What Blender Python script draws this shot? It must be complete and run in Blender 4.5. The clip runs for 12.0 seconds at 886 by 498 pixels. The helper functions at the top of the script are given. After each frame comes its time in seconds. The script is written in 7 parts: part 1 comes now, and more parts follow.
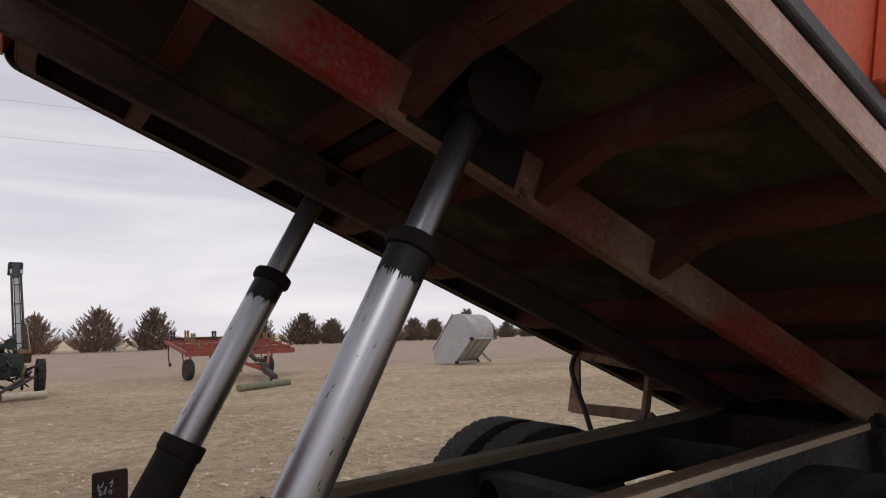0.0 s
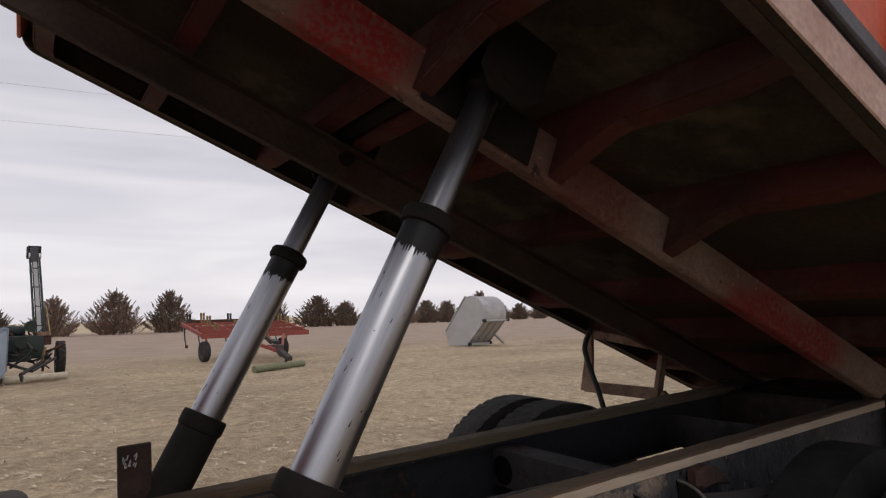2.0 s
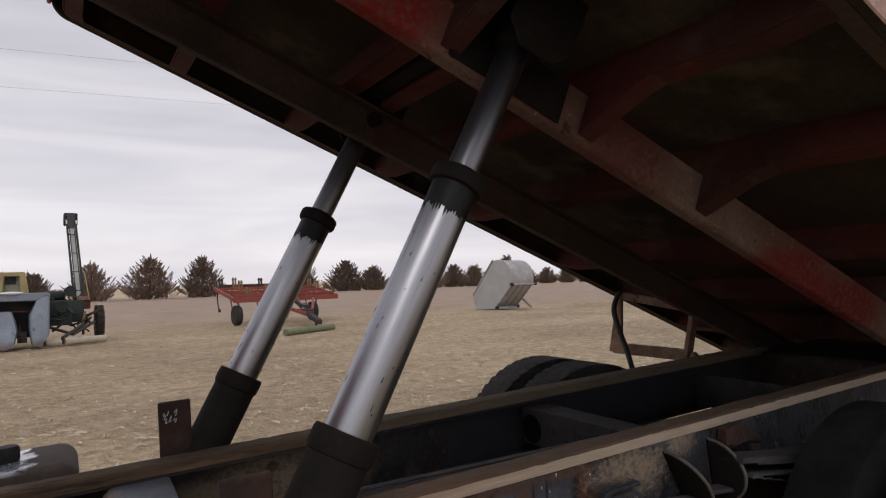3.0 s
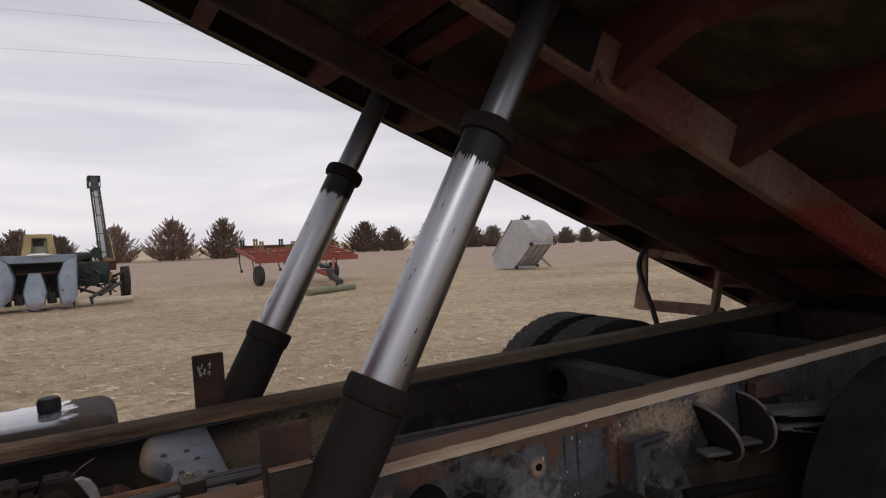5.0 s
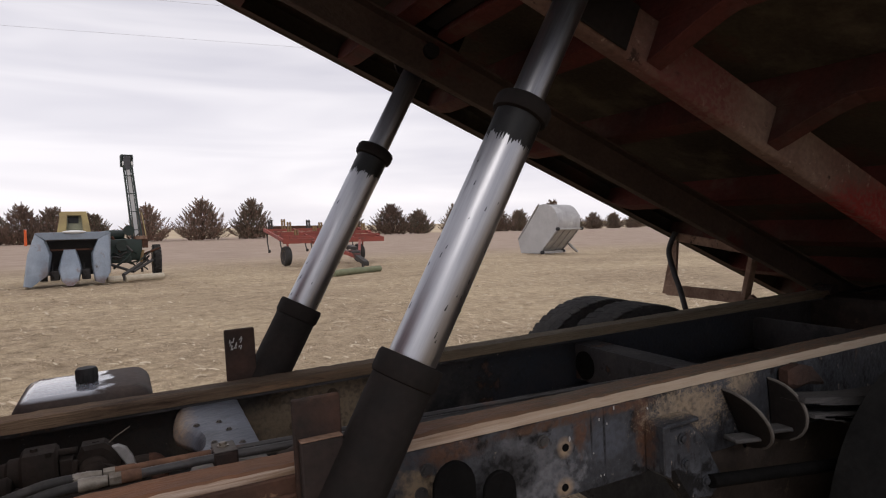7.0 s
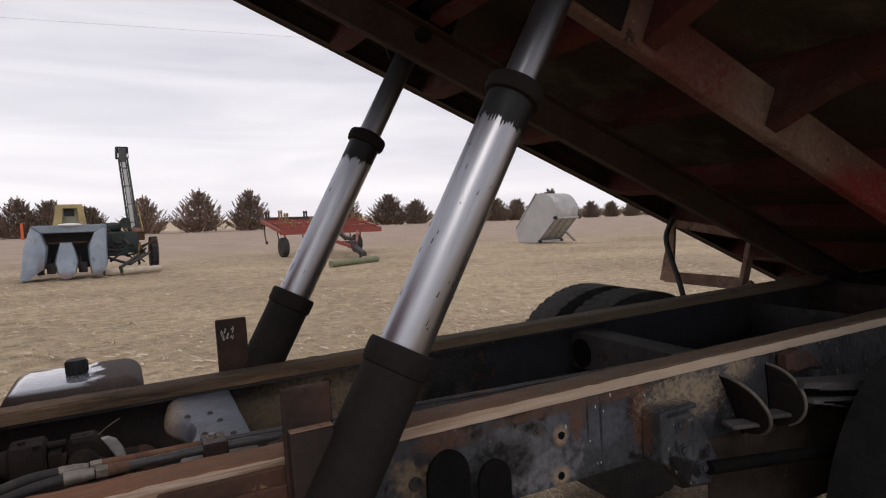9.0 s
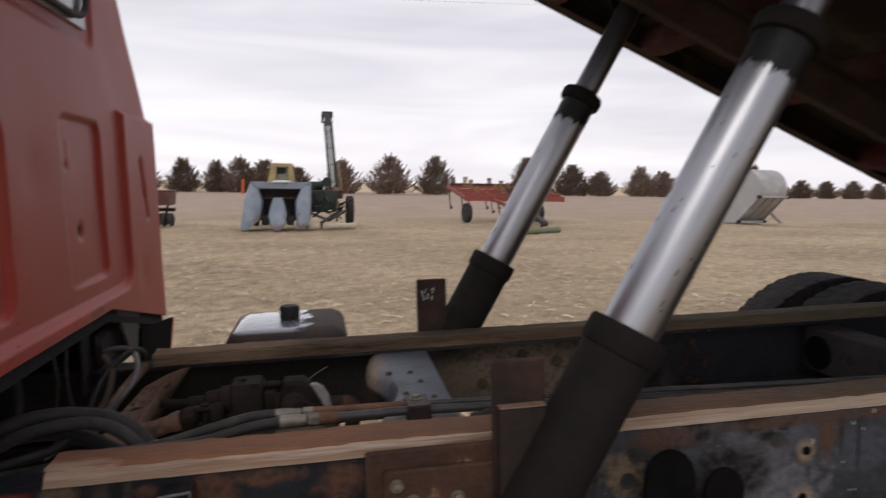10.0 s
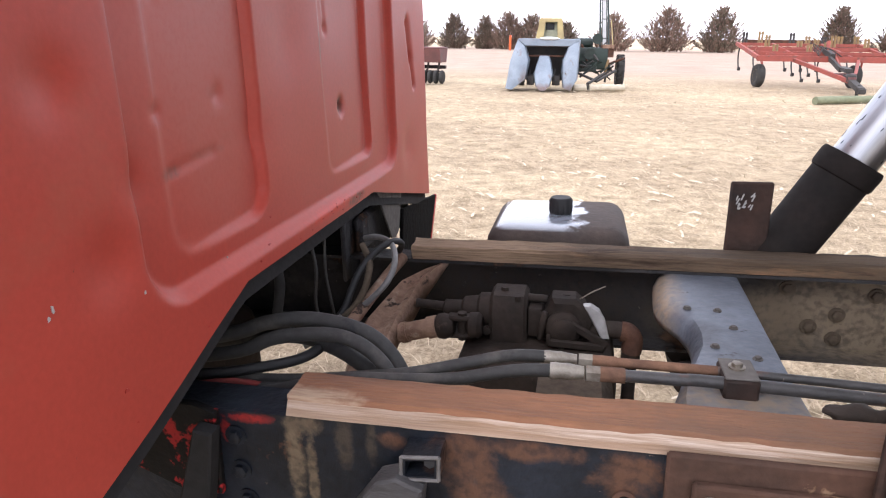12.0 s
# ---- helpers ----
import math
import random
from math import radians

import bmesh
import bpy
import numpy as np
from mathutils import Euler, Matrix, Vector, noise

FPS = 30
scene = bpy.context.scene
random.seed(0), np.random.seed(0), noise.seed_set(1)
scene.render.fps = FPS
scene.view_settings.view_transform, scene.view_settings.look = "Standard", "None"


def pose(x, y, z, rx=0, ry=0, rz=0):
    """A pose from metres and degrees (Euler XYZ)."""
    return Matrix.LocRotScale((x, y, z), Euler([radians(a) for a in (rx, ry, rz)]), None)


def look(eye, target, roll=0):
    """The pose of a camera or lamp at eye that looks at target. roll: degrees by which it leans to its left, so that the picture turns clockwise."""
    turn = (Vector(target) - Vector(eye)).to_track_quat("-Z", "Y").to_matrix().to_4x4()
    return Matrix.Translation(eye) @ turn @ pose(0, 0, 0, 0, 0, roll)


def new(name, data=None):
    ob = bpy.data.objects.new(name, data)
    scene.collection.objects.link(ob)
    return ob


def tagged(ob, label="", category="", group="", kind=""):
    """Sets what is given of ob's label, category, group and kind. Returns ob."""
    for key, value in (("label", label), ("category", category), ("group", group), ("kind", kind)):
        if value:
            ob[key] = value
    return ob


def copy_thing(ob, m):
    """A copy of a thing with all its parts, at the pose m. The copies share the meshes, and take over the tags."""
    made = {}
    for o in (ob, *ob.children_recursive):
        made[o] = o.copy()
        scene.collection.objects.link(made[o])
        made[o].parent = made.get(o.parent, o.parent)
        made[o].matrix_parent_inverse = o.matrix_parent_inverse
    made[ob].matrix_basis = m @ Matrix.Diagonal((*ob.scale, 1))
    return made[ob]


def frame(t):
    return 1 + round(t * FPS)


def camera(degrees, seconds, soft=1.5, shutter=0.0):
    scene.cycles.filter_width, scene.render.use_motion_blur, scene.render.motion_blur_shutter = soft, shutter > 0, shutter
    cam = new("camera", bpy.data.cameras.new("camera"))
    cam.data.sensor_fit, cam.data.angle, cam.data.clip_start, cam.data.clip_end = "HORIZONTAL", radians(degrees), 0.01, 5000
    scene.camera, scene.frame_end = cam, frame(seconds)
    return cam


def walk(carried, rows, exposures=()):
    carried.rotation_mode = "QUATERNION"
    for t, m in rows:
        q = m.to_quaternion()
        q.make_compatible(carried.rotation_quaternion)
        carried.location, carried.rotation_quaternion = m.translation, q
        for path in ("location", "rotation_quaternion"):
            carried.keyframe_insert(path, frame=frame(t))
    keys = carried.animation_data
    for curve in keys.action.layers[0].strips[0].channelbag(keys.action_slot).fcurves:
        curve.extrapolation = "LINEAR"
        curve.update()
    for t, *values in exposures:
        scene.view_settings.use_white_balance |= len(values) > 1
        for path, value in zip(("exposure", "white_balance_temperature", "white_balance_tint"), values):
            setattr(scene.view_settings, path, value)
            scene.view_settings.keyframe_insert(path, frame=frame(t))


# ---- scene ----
cam = camera(69.2, 12.0, soft=1.15, shutter=0.35)
PATH = [
    (0, (0.539, -1.826, 1.7), (1.661, -0.189, 1.952), -1.4),
    (0.5, (0.534, -1.828, 1.698), (1.647, -0.186, 1.949), -1.1),
    (1, (0.531, -1.83, 1.697), (1.64, -0.183, 1.937), -0.9),
    (1.5, (0.532, -1.832, 1.696), (1.639, -0.182, 1.922), -1.3),
    (2, (0.524, -1.837, 1.684), (1.616, -0.173, 1.883), -1.5),
    (2.5, (0.52, -1.835, 1.677), (1.577, -0.142, 1.815), -2.0),
    (3, (0.519, -1.832, 1.671), (1.541, -0.116, 1.762), -1.7),
    (4.8, (0.506, -1.813, 1.658), (1.485, -0.069, 1.638), -2.2),
    (5, (0.497, -1.806, 1.651), (1.467, -0.057, 1.621), -2.0),
    (5.5, (0.494, -1.792, 1.645), (1.439, -0.03, 1.586), -1.6),
    (6, (0.491, -1.785, 1.642), (1.414, -0.013, 1.558), -1.4),
    (6.5, (0.488, -1.79, 1.641), (1.395, -0.01, 1.548), -1.3),
    (7, (0.485, -1.801, 1.639), (1.383, -0.016, 1.56), -1.1),
    (9, (0.512, -1.779, 1.627), (1.414, 0.002, 1.517), -1.6),
    (9.5, (0.545, -1.729, 1.626), (1.262, 0.134, 1.506), -0.4),
    (10, (0.471, -1.621, 1.609), (0.851, 0.333, 1.408), 0.9),
    (10.5, (0.405, -1.491, 1.59), (0.527, 0.473, 1.237), 2.3),
    (11, (0.398, -1.366, 1.608), (0.246, 0.578, 1.164), 2.6),
    (11.5, (0.409, -1.272, 1.62), (0.048, 0.611, 1.051), 1.9),
    (12, (0.405, -1.229, 1.628), (0.019, 0.629, 0.999), 0.8),
]
EXPOSURES = [(0, -0.06, 6600, 13), (3, -0.05, 6600, 13), (5.0, -0.07, 6600, 13), (5.5, 0.13, 6600, 13), (7, 0.17, 6600, 13), (9.5, 0.12, 6600, 13), (10, 0.18, 6600, 13), (10.5, 0.08, 6600, 13), (11, 1.02, 6400, 13), (11.5, 1.55, 6220, 13), (12, 1.8, 6120, 13)]
walk(cam, [(t, look(eye, target, roll)) for t, eye, target, roll in PATH], EXPOSURES)

# ---- world and light: a bright overcast sky ----
world = bpy.data.worlds.new("overcast")
scene.world = world
world.use_nodes = True
wn, wl = world.node_tree.nodes, world.node_tree.links
wn.clear()
w_out = wn.new("ShaderNodeOutputWorld")
w_bg = wn.new("ShaderNodeBackground")
w_sky = wn.new("ShaderNodeTexSky")
w_sky.sky_type, w_sky.sun_disc = "NISHITA", False
w_sky.sun_elevation, w_sky.sun_rotation = radians(38), radians(150)
w_gain = wn.new("ShaderNodeMix")
w_gain.data_type, w_gain.blend_type = "RGBA", "MULTIPLY"
w_gain.inputs["Factor"].default_value = 1.0
w_gain.inputs["B"].default_value = (0.10, 0.10, 0.10, 1)
w_co = wn.new("ShaderNodeTexCoord")
w_map = wn.new("ShaderNodeMapping")
w_map.inputs["Scale"].default_value = (1.6, 1.6, 11.0)
w_map.inputs["Rotation"].default_value = (radians(3), radians(4), 0)
w_noise = wn.new("ShaderNodeTexNoise")
w_noise.inputs["Scale"].default_value = 1.3
w_noise.inputs["Detail"].default_value = 3.5
w_noise.inputs["Roughness"].default_value = 0.52
w_noise.inputs["Distortion"].default_value = 0.5
w_ramp = wn.new("ShaderNodeValToRGB")
w_ramp.color_ramp.elements[0].position, w_ramp.color_ramp.elements[0].color = 0.34, (0.690, 0.690, 0.752, 1)
w_ramp.color_ramp.elements[1].position, w_ramp.color_ramp.elements[1].color = 0.64, (0.885, 0.88, 0.915, 1)
w_sep = wn.new("ShaderNodeSeparateXYZ")
w_low = wn.new("ShaderNodeValToRGB")
w_low.color_ramp.elements[0].position, w_low.color_ramp.elements[0].color = 0.05, (1.085, 1.07, 1.06, 1)
w_low.color_ramp.elements[1].position, w_low.color_ramp.elements[1].color = 0.40, (0.74, 0.745, 0.77, 1)
zenith = w_low.color_ramp.elements.new(1.0)
zenith.color = (1.12, 1.11, 1.10, 1)
w_mul = wn.new("ShaderNodeMix")
w_mul.data_type, w_mul.blend_type = "RGBA", "MULTIPLY"
w_mul.inputs["Factor"].default_value = 1.0
w_mix = wn.new("ShaderNodeMix")
w_mix.data_type = "RGBA"
w_mix.inputs["Factor"].default_value = 0.93
wl.new(w_sky.outputs["Color"], w_gain.inputs["A"])
wl.new(w_co.outputs["Generated"], w_map.inputs["Vector"])
wl.new(w_map.outputs["Vector"], w_noise.inputs["Vector"])
wl.new(w_noise.outputs["Fac"], w_ramp.inputs["Fac"])
wl.new(w_co.outputs["Generated"], w_sep.inputs["Vector"])
wl.new(w_sep.outputs["Z"], w_low.inputs["Fac"])
wl.new(w_ramp.outputs["Color"], w_mul.inputs["A"])
wl.new(w_low.outputs["Color"], w_mul.inputs["B"])
wl.new(w_gain.outputs["Result"], w_mix.inputs["A"])
wl.new(w_mul.outputs["Result"], w_mix.inputs["B"])
wl.new(w_mix.outputs["Result"], w_bg.inputs["Color"])
w_bg.inputs["Strength"].default_value = 1.0
wl.new(w_bg.outputs["Background"], w_out.inputs["Surface"])

sun = new("sun", bpy.data.lights.new("sun", "SUN"))
sun.data.energy, sun.data.angle, sun.data.color = 0.6, radians(24), (1.0, 0.96, 0.9)
sun.matrix_world = look((0, 0, 30), (14, 26, 0))


# ---- materials ----
def material(name, colour, second=None, scale=6.0, amount=0.5, rough=0.7, metal=0.0, bump=0.15, third=None, third_scale=2.5,
             third_at=0.58, stretch=(1, 1, 1), grain=60.0, vary=0.0, rough_var=0.15, third_soft=0.08, coat=0.0, spec=0.5, extra=(), gmix=0.35, spots=()):
    """Two scales of colour noise, an optional worn patch colour with edges, fine bump."""
    m = bpy.data.materials.new(name)
    m.use_nodes = True
    n, l = m.node_tree.nodes, m.node_tree.links
    b = n["Principled BSDF"]
    co = n.new("ShaderNodeTexCoord")
    mp = n.new("ShaderNodeMapping")
    mp.inputs["Scale"].default_value = stretch
    l.new(co.outputs["Object"], mp.inputs["Vector"])
    big = n.new("ShaderNodeTexNoise")
    big.inputs["Scale"].default_value, big.inputs["Detail"].default_value = scale, 6.0
    big.inputs["Roughness"].default_value = 0.62
    l.new(mp.outputs["Vector"], big.inputs["Vector"])
    fine = n.new("ShaderNodeTexNoise")
    fine.inputs["Scale"].default_value, fine.inputs["Detail"].default_value = grain, 4.0
    l.new(mp.outputs["Vector"], fine.inputs["Vector"])
    ramp = n.new("ShaderNodeValToRGB")
    ramp.color_ramp.elements[0].position = 0.5 - 0.25 * amount - 0.05
    ramp.color_ramp.elements[1].position = 0.5 + 0.25 * (1 - amount) + 0.08
    second = second or tuple(c * 0.6 for c in colour)
    ramp.color_ramp.elements[0].color, ramp.color_ramp.elements[1].color = (*second, 1), (*colour, 1)
    l.new(big.outputs["Fac"], ramp.inputs["Fac"])
    out = ramp.outputs["Color"]
    g = n.new("ShaderNodeMix")
    g.data_type, g.blend_type = "RGBA", "OVERLAY"
    g.inputs["Factor"].default_value = gmix
    l.new(out, g.inputs["A"])
    l.new(fine.outputs["Fac"], g.inputs["B"])
    out = g.outputs["Result"]
    for tint, size, start, soft, *along in ([(third, third_scale, third_at, third_soft)] if third else []) + list(extra):
        tn = n.new("ShaderNodeTexNoise")
        tn.inputs["Scale"].default_value, tn.inputs["Detail"].default_value, tn.inputs["Roughness"].default_value = size, 8.0, 0.66
        if along:
            am = n.new("ShaderNodeMapping")
            am.inputs["Scale"].default_value = along[0]
            l.new(co.outputs["Object"], am.inputs["Vector"])
            l.new(am.outputs["Vector"], tn.inputs["Vector"])
        else:
            l.new(mp.outputs["Vector"], tn.inputs["Vector"])
        tr = n.new("ShaderNodeValToRGB")
        tr.color_ramp.elements[0].position, tr.color_ramp.elements[1].position = start, start + soft
        l.new(tn.outputs["Fac"], tr.inputs["Fac"])
        tm = n.new("ShaderNodeMix")
        tm.data_type = "RGBA"
        l.new(tr.outputs["Color"], tm.inputs["Factor"])
        l.new(out, tm.inputs["A"])
        tm.inputs["B"].default_value = (*tint, 1)
        out = tm.outputs["Result"]
    for tint, centre, reach, ragged, size in spots:
        # one spot of colour of its own, round a point, with a ragged soft edge
        sh = n.new("ShaderNodeVectorMath")
        sh.operation = "SUBTRACT"
        sh.inputs[1].default_value = centre
        l.new(co.outputs["Object"], sh.inputs[0])
        dv = n.new("ShaderNodeVectorMath")
        dv.operation = "DIVIDE"
        dv.inputs[1].default_value = reach
        l.new(sh.outputs["Vector"], dv.inputs[0])
        ln = n.new("ShaderNodeVectorMath")
        ln.operation = "LENGTH"
        l.new(dv.outputs["Vector"], ln.inputs[0])
        sn = n.new("ShaderNodeTexNoise")
        sn.inputs["Scale"].default_value, sn.inputs["Detail"].default_value, sn.inputs["Roughness"].default_value = size, 7.0, 0.7
        l.new(co.outputs["Object"], sn.inputs["Vector"])
        ma = n.new("ShaderNodeMath")
        ma.operation = "MULTIPLY_ADD"
        ma.inputs[1].default_value = ragged
        l.new(sn.outputs["Fac"], ma.inputs[0])
        l.new(ln.outputs["Value"], ma.inputs[2])
        mr = n.new("ShaderNodeMapRange")
        mr.inputs["From Min"].default_value, mr.inputs["From Max"].default_value = 1.15 + ragged * 0.5, 0.55 + ragged * 0.5
        l.new(ma.outputs[0], mr.inputs["Value"])
        br = n.new("ShaderNodeMapRange")
        br.inputs["From Min"].default_value, br.inputs["From Max"].default_value = 0.36, 0.56
        br.inputs["To Min"].default_value, br.inputs["To Max"].default_value = 0.45, 0.96
        l.new(fine.outputs["Fac"], br.inputs["Value"])
        bk = n.new("ShaderNodeMath")
        bk.operation = "MULTIPLY"
        l.new(mr.outputs["Result"], bk.inputs[0])
        l.new(br.outputs["Result"], bk.inputs[1])
        sm = n.new("ShaderNodeMix")
        sm.data_type = "RGBA"
        l.new(bk.outputs[0], sm.inputs["Factor"])
        l.new(out, sm.inputs["A"])
        sm.inputs["B"].default_value = (*tint, 1)
        out = sm.outputs["Result"]
    if vary:
        info = n.new("ShaderNodeObjectInfo")
        geo = n.new("ShaderNodeNewGeometry")
        add = n.new("ShaderNodeMath")
        l.new(info.outputs["Random"], add.inputs[0])
        l.new(geo.outputs["Random Per Island"], add.inputs[1])
        mr = n.new("ShaderNodeMapRange")
        mr.inputs["From Max"].default_value = 2.0
        mr.inputs["To Min"].default_value, mr.inputs["To Max"].default_value = 1 - vary, 1 + vary
        l.new(add.outputs[0], mr.inputs["Value"])
        hs = n.new("ShaderNodeHueSaturation")
        l.new(mr.outputs["Result"], hs.inputs["Value"])
        l.new(out, hs.inputs["Color"])
        out = hs.outputs["Color"]
    l.new(out, b.inputs["Base Color"])
    rr = n.new("ShaderNodeMapRange")
    rr.inputs["To Min"].default_value, rr.inputs["To Max"].default_value = max(0.02, rough - rough_var), min(1, rough + rough_var)
    l.new(big.outputs["Fac"], rr.inputs["Value"])
    l.new(rr.outputs["Result"], b.inputs["Roughness"])
    b.inputs["Metallic"].default_value = metal
    b.inputs["Coat Weight"].default_value = coat
    b.inputs["Specular IOR Level"].default_value = spec
    if bump:
        bp = n.new("ShaderNodeBump")
        bp.inputs["Strength"].default_value, bp.inputs["Distance"].default_value = bump, 0.01
        l.new(fine.outputs["Fac"], bp.inputs["Height"])
        l.new(bp.outputs["Normal"], b.inputs["Normal"])
    return m


M_CAB = material("cab_paint", (0.375, 0.050, 0.032), (0.32, 0.043, 0.028), scale=1.6, rough=0.45, bump=0.02, grain=110, rough_var=0.12, third=(0.295, 0.040, 0.025), third_scale=1.3, third_at=0.52, third_soft=0.25, gmix=0.14, spec=0.34, extra=[((0.325, 0.072, 0.044), 3.0, 0.58, 0.2), ((0.12, 0.03, 0.024), 30, 0.705, 0.02)],
                 # first three spots paint shade into the dent and the long crease
                 spots=[((0.10, 0.036, 0.026), (-0.08, 0.212, 1.478), (0.06, 0.018, 0.022), 1.0, 60), ((0.19, 0.042, 0.030), (-0.08, -0.35, 1.460), (0.06, 0.05, 0.008), 1.8, 50), ((0.17, 0.040, 0.030), (-0.08, -0.45, 1.448), (0.06, 0.025, 0.010), 1.8, 50), ((0.46, 0.035, 0.018), (-0.06, 0.06, 1.268), (0.06, 0.16, 0.014), 1.4, 30), ((0.335, 0.060, 0.042), (-0.08, -0.33, 1.66), (0.10, 0.18, 0.30), 1.4, 6), ((0.12, 0.032, 0.024), (-0.07, 0.20, 1.258), (0.05, 0.06, 0.012), 2.6, 60), ((0.17, 0.05, 0.038), (-0.08, 0.10, 1.62), (0.05, 0.010, 0.05), 1.4, 40)])
# near-black steel: shade under the cab is put into its colour
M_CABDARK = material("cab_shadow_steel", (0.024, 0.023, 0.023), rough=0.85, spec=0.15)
RUSTY, MUDDY, SOOTY, REDDISH = (0.082, 0.042, 0.027), (0.180, 0.136, 0.092), (0.005, 0.005, 0.006), (0.26, 0.020, 0.018)


def film(tint, x, z, w, h, ragged=1.6, size=26, y=-0.43):
    """A stain on the near rail's outer side."""
    return (tint, (x, y, z), (w / 2, 0.05, h / 2), ragged, size)


M_FRAME = material("frame_black", (0.017, 0.021, 0.030), (0.004, 0.005, 0.007), scale=5, rough=0.5, bump=0.3, spec=0.22, gmix=0.5, extra=[((0.045, 0.050, 0.062), 9, 0.60, 0.10, (2.4, 1, 0.25)), ((0.075, 0.036, 0.022), 11, 0.63, 0.05), ((0.14, 0.11, 0.085), 40, 0.69, 0.03)],
                   spots=[film(RUSTY, 0.31, 1.02, 0.10, 0.10, 2.2, 22), film(RUSTY, 0.335, 0.95, 0.09, 0.12, 2.0, 20), film(RUSTY, 0.40, 1.045, 0.16, 0.035, 2.0, 26), film(RUSTY, 0.20, 1.04, 0.05, 0.03), film(RUSTY, 0.55, 1.02, 0.10, 0.10, 2.6, 20),
                          film((0.135, 0.104, 0.068), 0.040, 1.00, 0.030, 0.19, 1.8, 34), film((0.12, 0.092, 0.060), 0.068, 0.96, 0.020, 0.16, 2.0, 40), film((0.11, 0.085, 0.058), 0.055, 1.05, 0.07, 0.035, 1.6, 34), film((0.045, 0.036, 0.028), 0.125, 1.03, 0.03, 0.12, 2.0), film((0.045, 0.036, 0.028), 0.17, 1.03, 0.02, 0.09, 2.0), film(REDDISH, -0.03, 1.052, 0.08, 0.018, 2.4, 60), film(REDDISH, -0.075, 1.025, 0.02, 0.04, 2.4, 60)])
M_FRAMEDUST = material("frame_dusty", (0.080, 0.085, 0.099), (0.014, 0.015, 0.018), scale=3.2, amount=0.3, rough=0.6, bump=0.5, spec=0.25, gmix=0.6, extra=[((0.006, 0.006, 0.007), 6.5, 0.55, 0.05), ((0.060, 0.034, 0.023), 6, 0.60, 0.08, (1.6, 1, 0.45)), ((0.010, 0.010, 0.012), 16, 0.59, 0.04, (1, 1, 0.4)), ((0.20, 0.17, 0.145), 30, 0.64, 0.03)],
                       spots=[film((0.105, 0.106, 0.116), 1.40, 0.97, 0.30, 0.16, 3.0, 30), film((0.12, 0.122, 0.134), 1.50, 0.90, 0.26, 0.12, 3.0, 34), film((0.06, 0.066, 0.082), 1.72, 0.97, 0.14, 0.12, 1.2, 12),
                              film(RUSTY, 1.84, 0.97, 0.06, 0.22, 2.2, 22), film(RUSTY, 1.78, 1.05, 0.26, 0.03, 1.6, 22), film(RUSTY, 1.22, 1.04, 0.20, 0.06, 2.2, 18), film((0.07, 0.038, 0.024), 1.52, 1.05, 0.40, 0.03, 1.6, 18), film(RUSTY, 1.62, 1.0, 0.05, 0.09, 2.4),
                              film((0.25, 0.195, 0.14), 2.02, 1.00, 0.34, 0.15, 3.6, 120), film((0.25, 0.195, 0.14), 2.26, 1.04, 0.14, 0.10, 3.2, 110), film(MUDDY, 1.13, 0.97, 0.10, 0.10, 2.6, 20), film((0.26, 0.19, 0.13), 1.565, 0.978, 0.050, 0.060, 0.6, 30), film((0.26, 0.19, 0.13), 1.560, 0.870, 0.060, 0.055, 0.6, 30), film(MUDDY, 1.494, 1.010, 0.034, 0.030, 0.7, 30),
                              film(SOOTY, 1.432, 0.947, 0.095, 0.12, 1.2, 26), film(SOOTY, 1.350, 0.945, 0.17, 0.15, 1.0, 20), film(SOOTY, 1.374, 0.987, 0.035, 0.04, 0.8, 30), film(SOOTY, 1.31, 1.035, 0.04, 0.03, 1.2, 30), film(SOOTY, 1.46, 1.02, 0.03, 0.025, 1.2, 30), film(SOOTY, 1.70, 0.98, 0.010, 0.17, 0.6, 30), film(SOOTY, 1.655, 1.0, 0.008, 0.12, 0.6, 30), film((0.028, 0.030, 0.036), 2.42, 0.98, 0.5, 0.14, 1.6, 10)])
M_FRAMEIN = material("frame_inner", (0.042, 0.040, 0.042), (0.010, 0.010, 0.011), scale=3, rough=0.75, bump=0.35, spec=0.2, third=(0.050, 0.046, 0.044), third_scale=5, third_at=0.56, third_soft=0.12, extra=[((0.007, 0.007, 0.008), 6, 0.57, 0.06), ((0.090, 0.046, 0.027), 6, 0.61, 0.08), ((0.16, 0.14, 0.12), 34, 0.67, 0.03)], spots=[((0.165, 0.130, 0.092), (1.20, 0.41, 0.93), (0.34, 0.1, 0.15), 0.8, 5), ((0.115, 0.090, 0.064), (0.86, 0.41, 0.91), (0.20, 0.1, 0.09), 1.0, 7), ((0.026, 0.021, 0.018), (0.30, 0.41, 0.96), (0.45, 0.1, 0.2), 0.6, 6), ((0.020, 0.024, 0.032), (2.6, 0.41, 0.98), (0.9, 0.1, 0.2), 2.0, 9)])
M_RUST = material("rusty_steel", (0.115, 0.055, 0.034), (0.045, 0.025, 0.020), scale=9, rough=0.85, bump=0.4, spec=0.2)
M_RUSTDARK = material("dark_rusty_steel", (0.036, 0.025, 0.022), (0.018, 0.015, 0.014), scale=8, rough=0.8, bump=0.35, third=(0.085, 0.042, 0.03), third_scale=9, third_at=0.60, spec=0.2)
M_PLATE = material("mount_plate_rust", (0.060, 0.033, 0.025), (0.018, 0.015, 0.014), scale=6, rough=0.8, bump=0.4, third=(0.11, 0.06, 0.04), third_scale=4, third_at=0.58, third_soft=0.15, spec=0.2)
M_DIRT = material("dried_dirt", (0.105, 0.082, 0.060), (0.058, 0.045, 0.034), scale=9, rough=0.95, bump=0.4, spec=0.1)
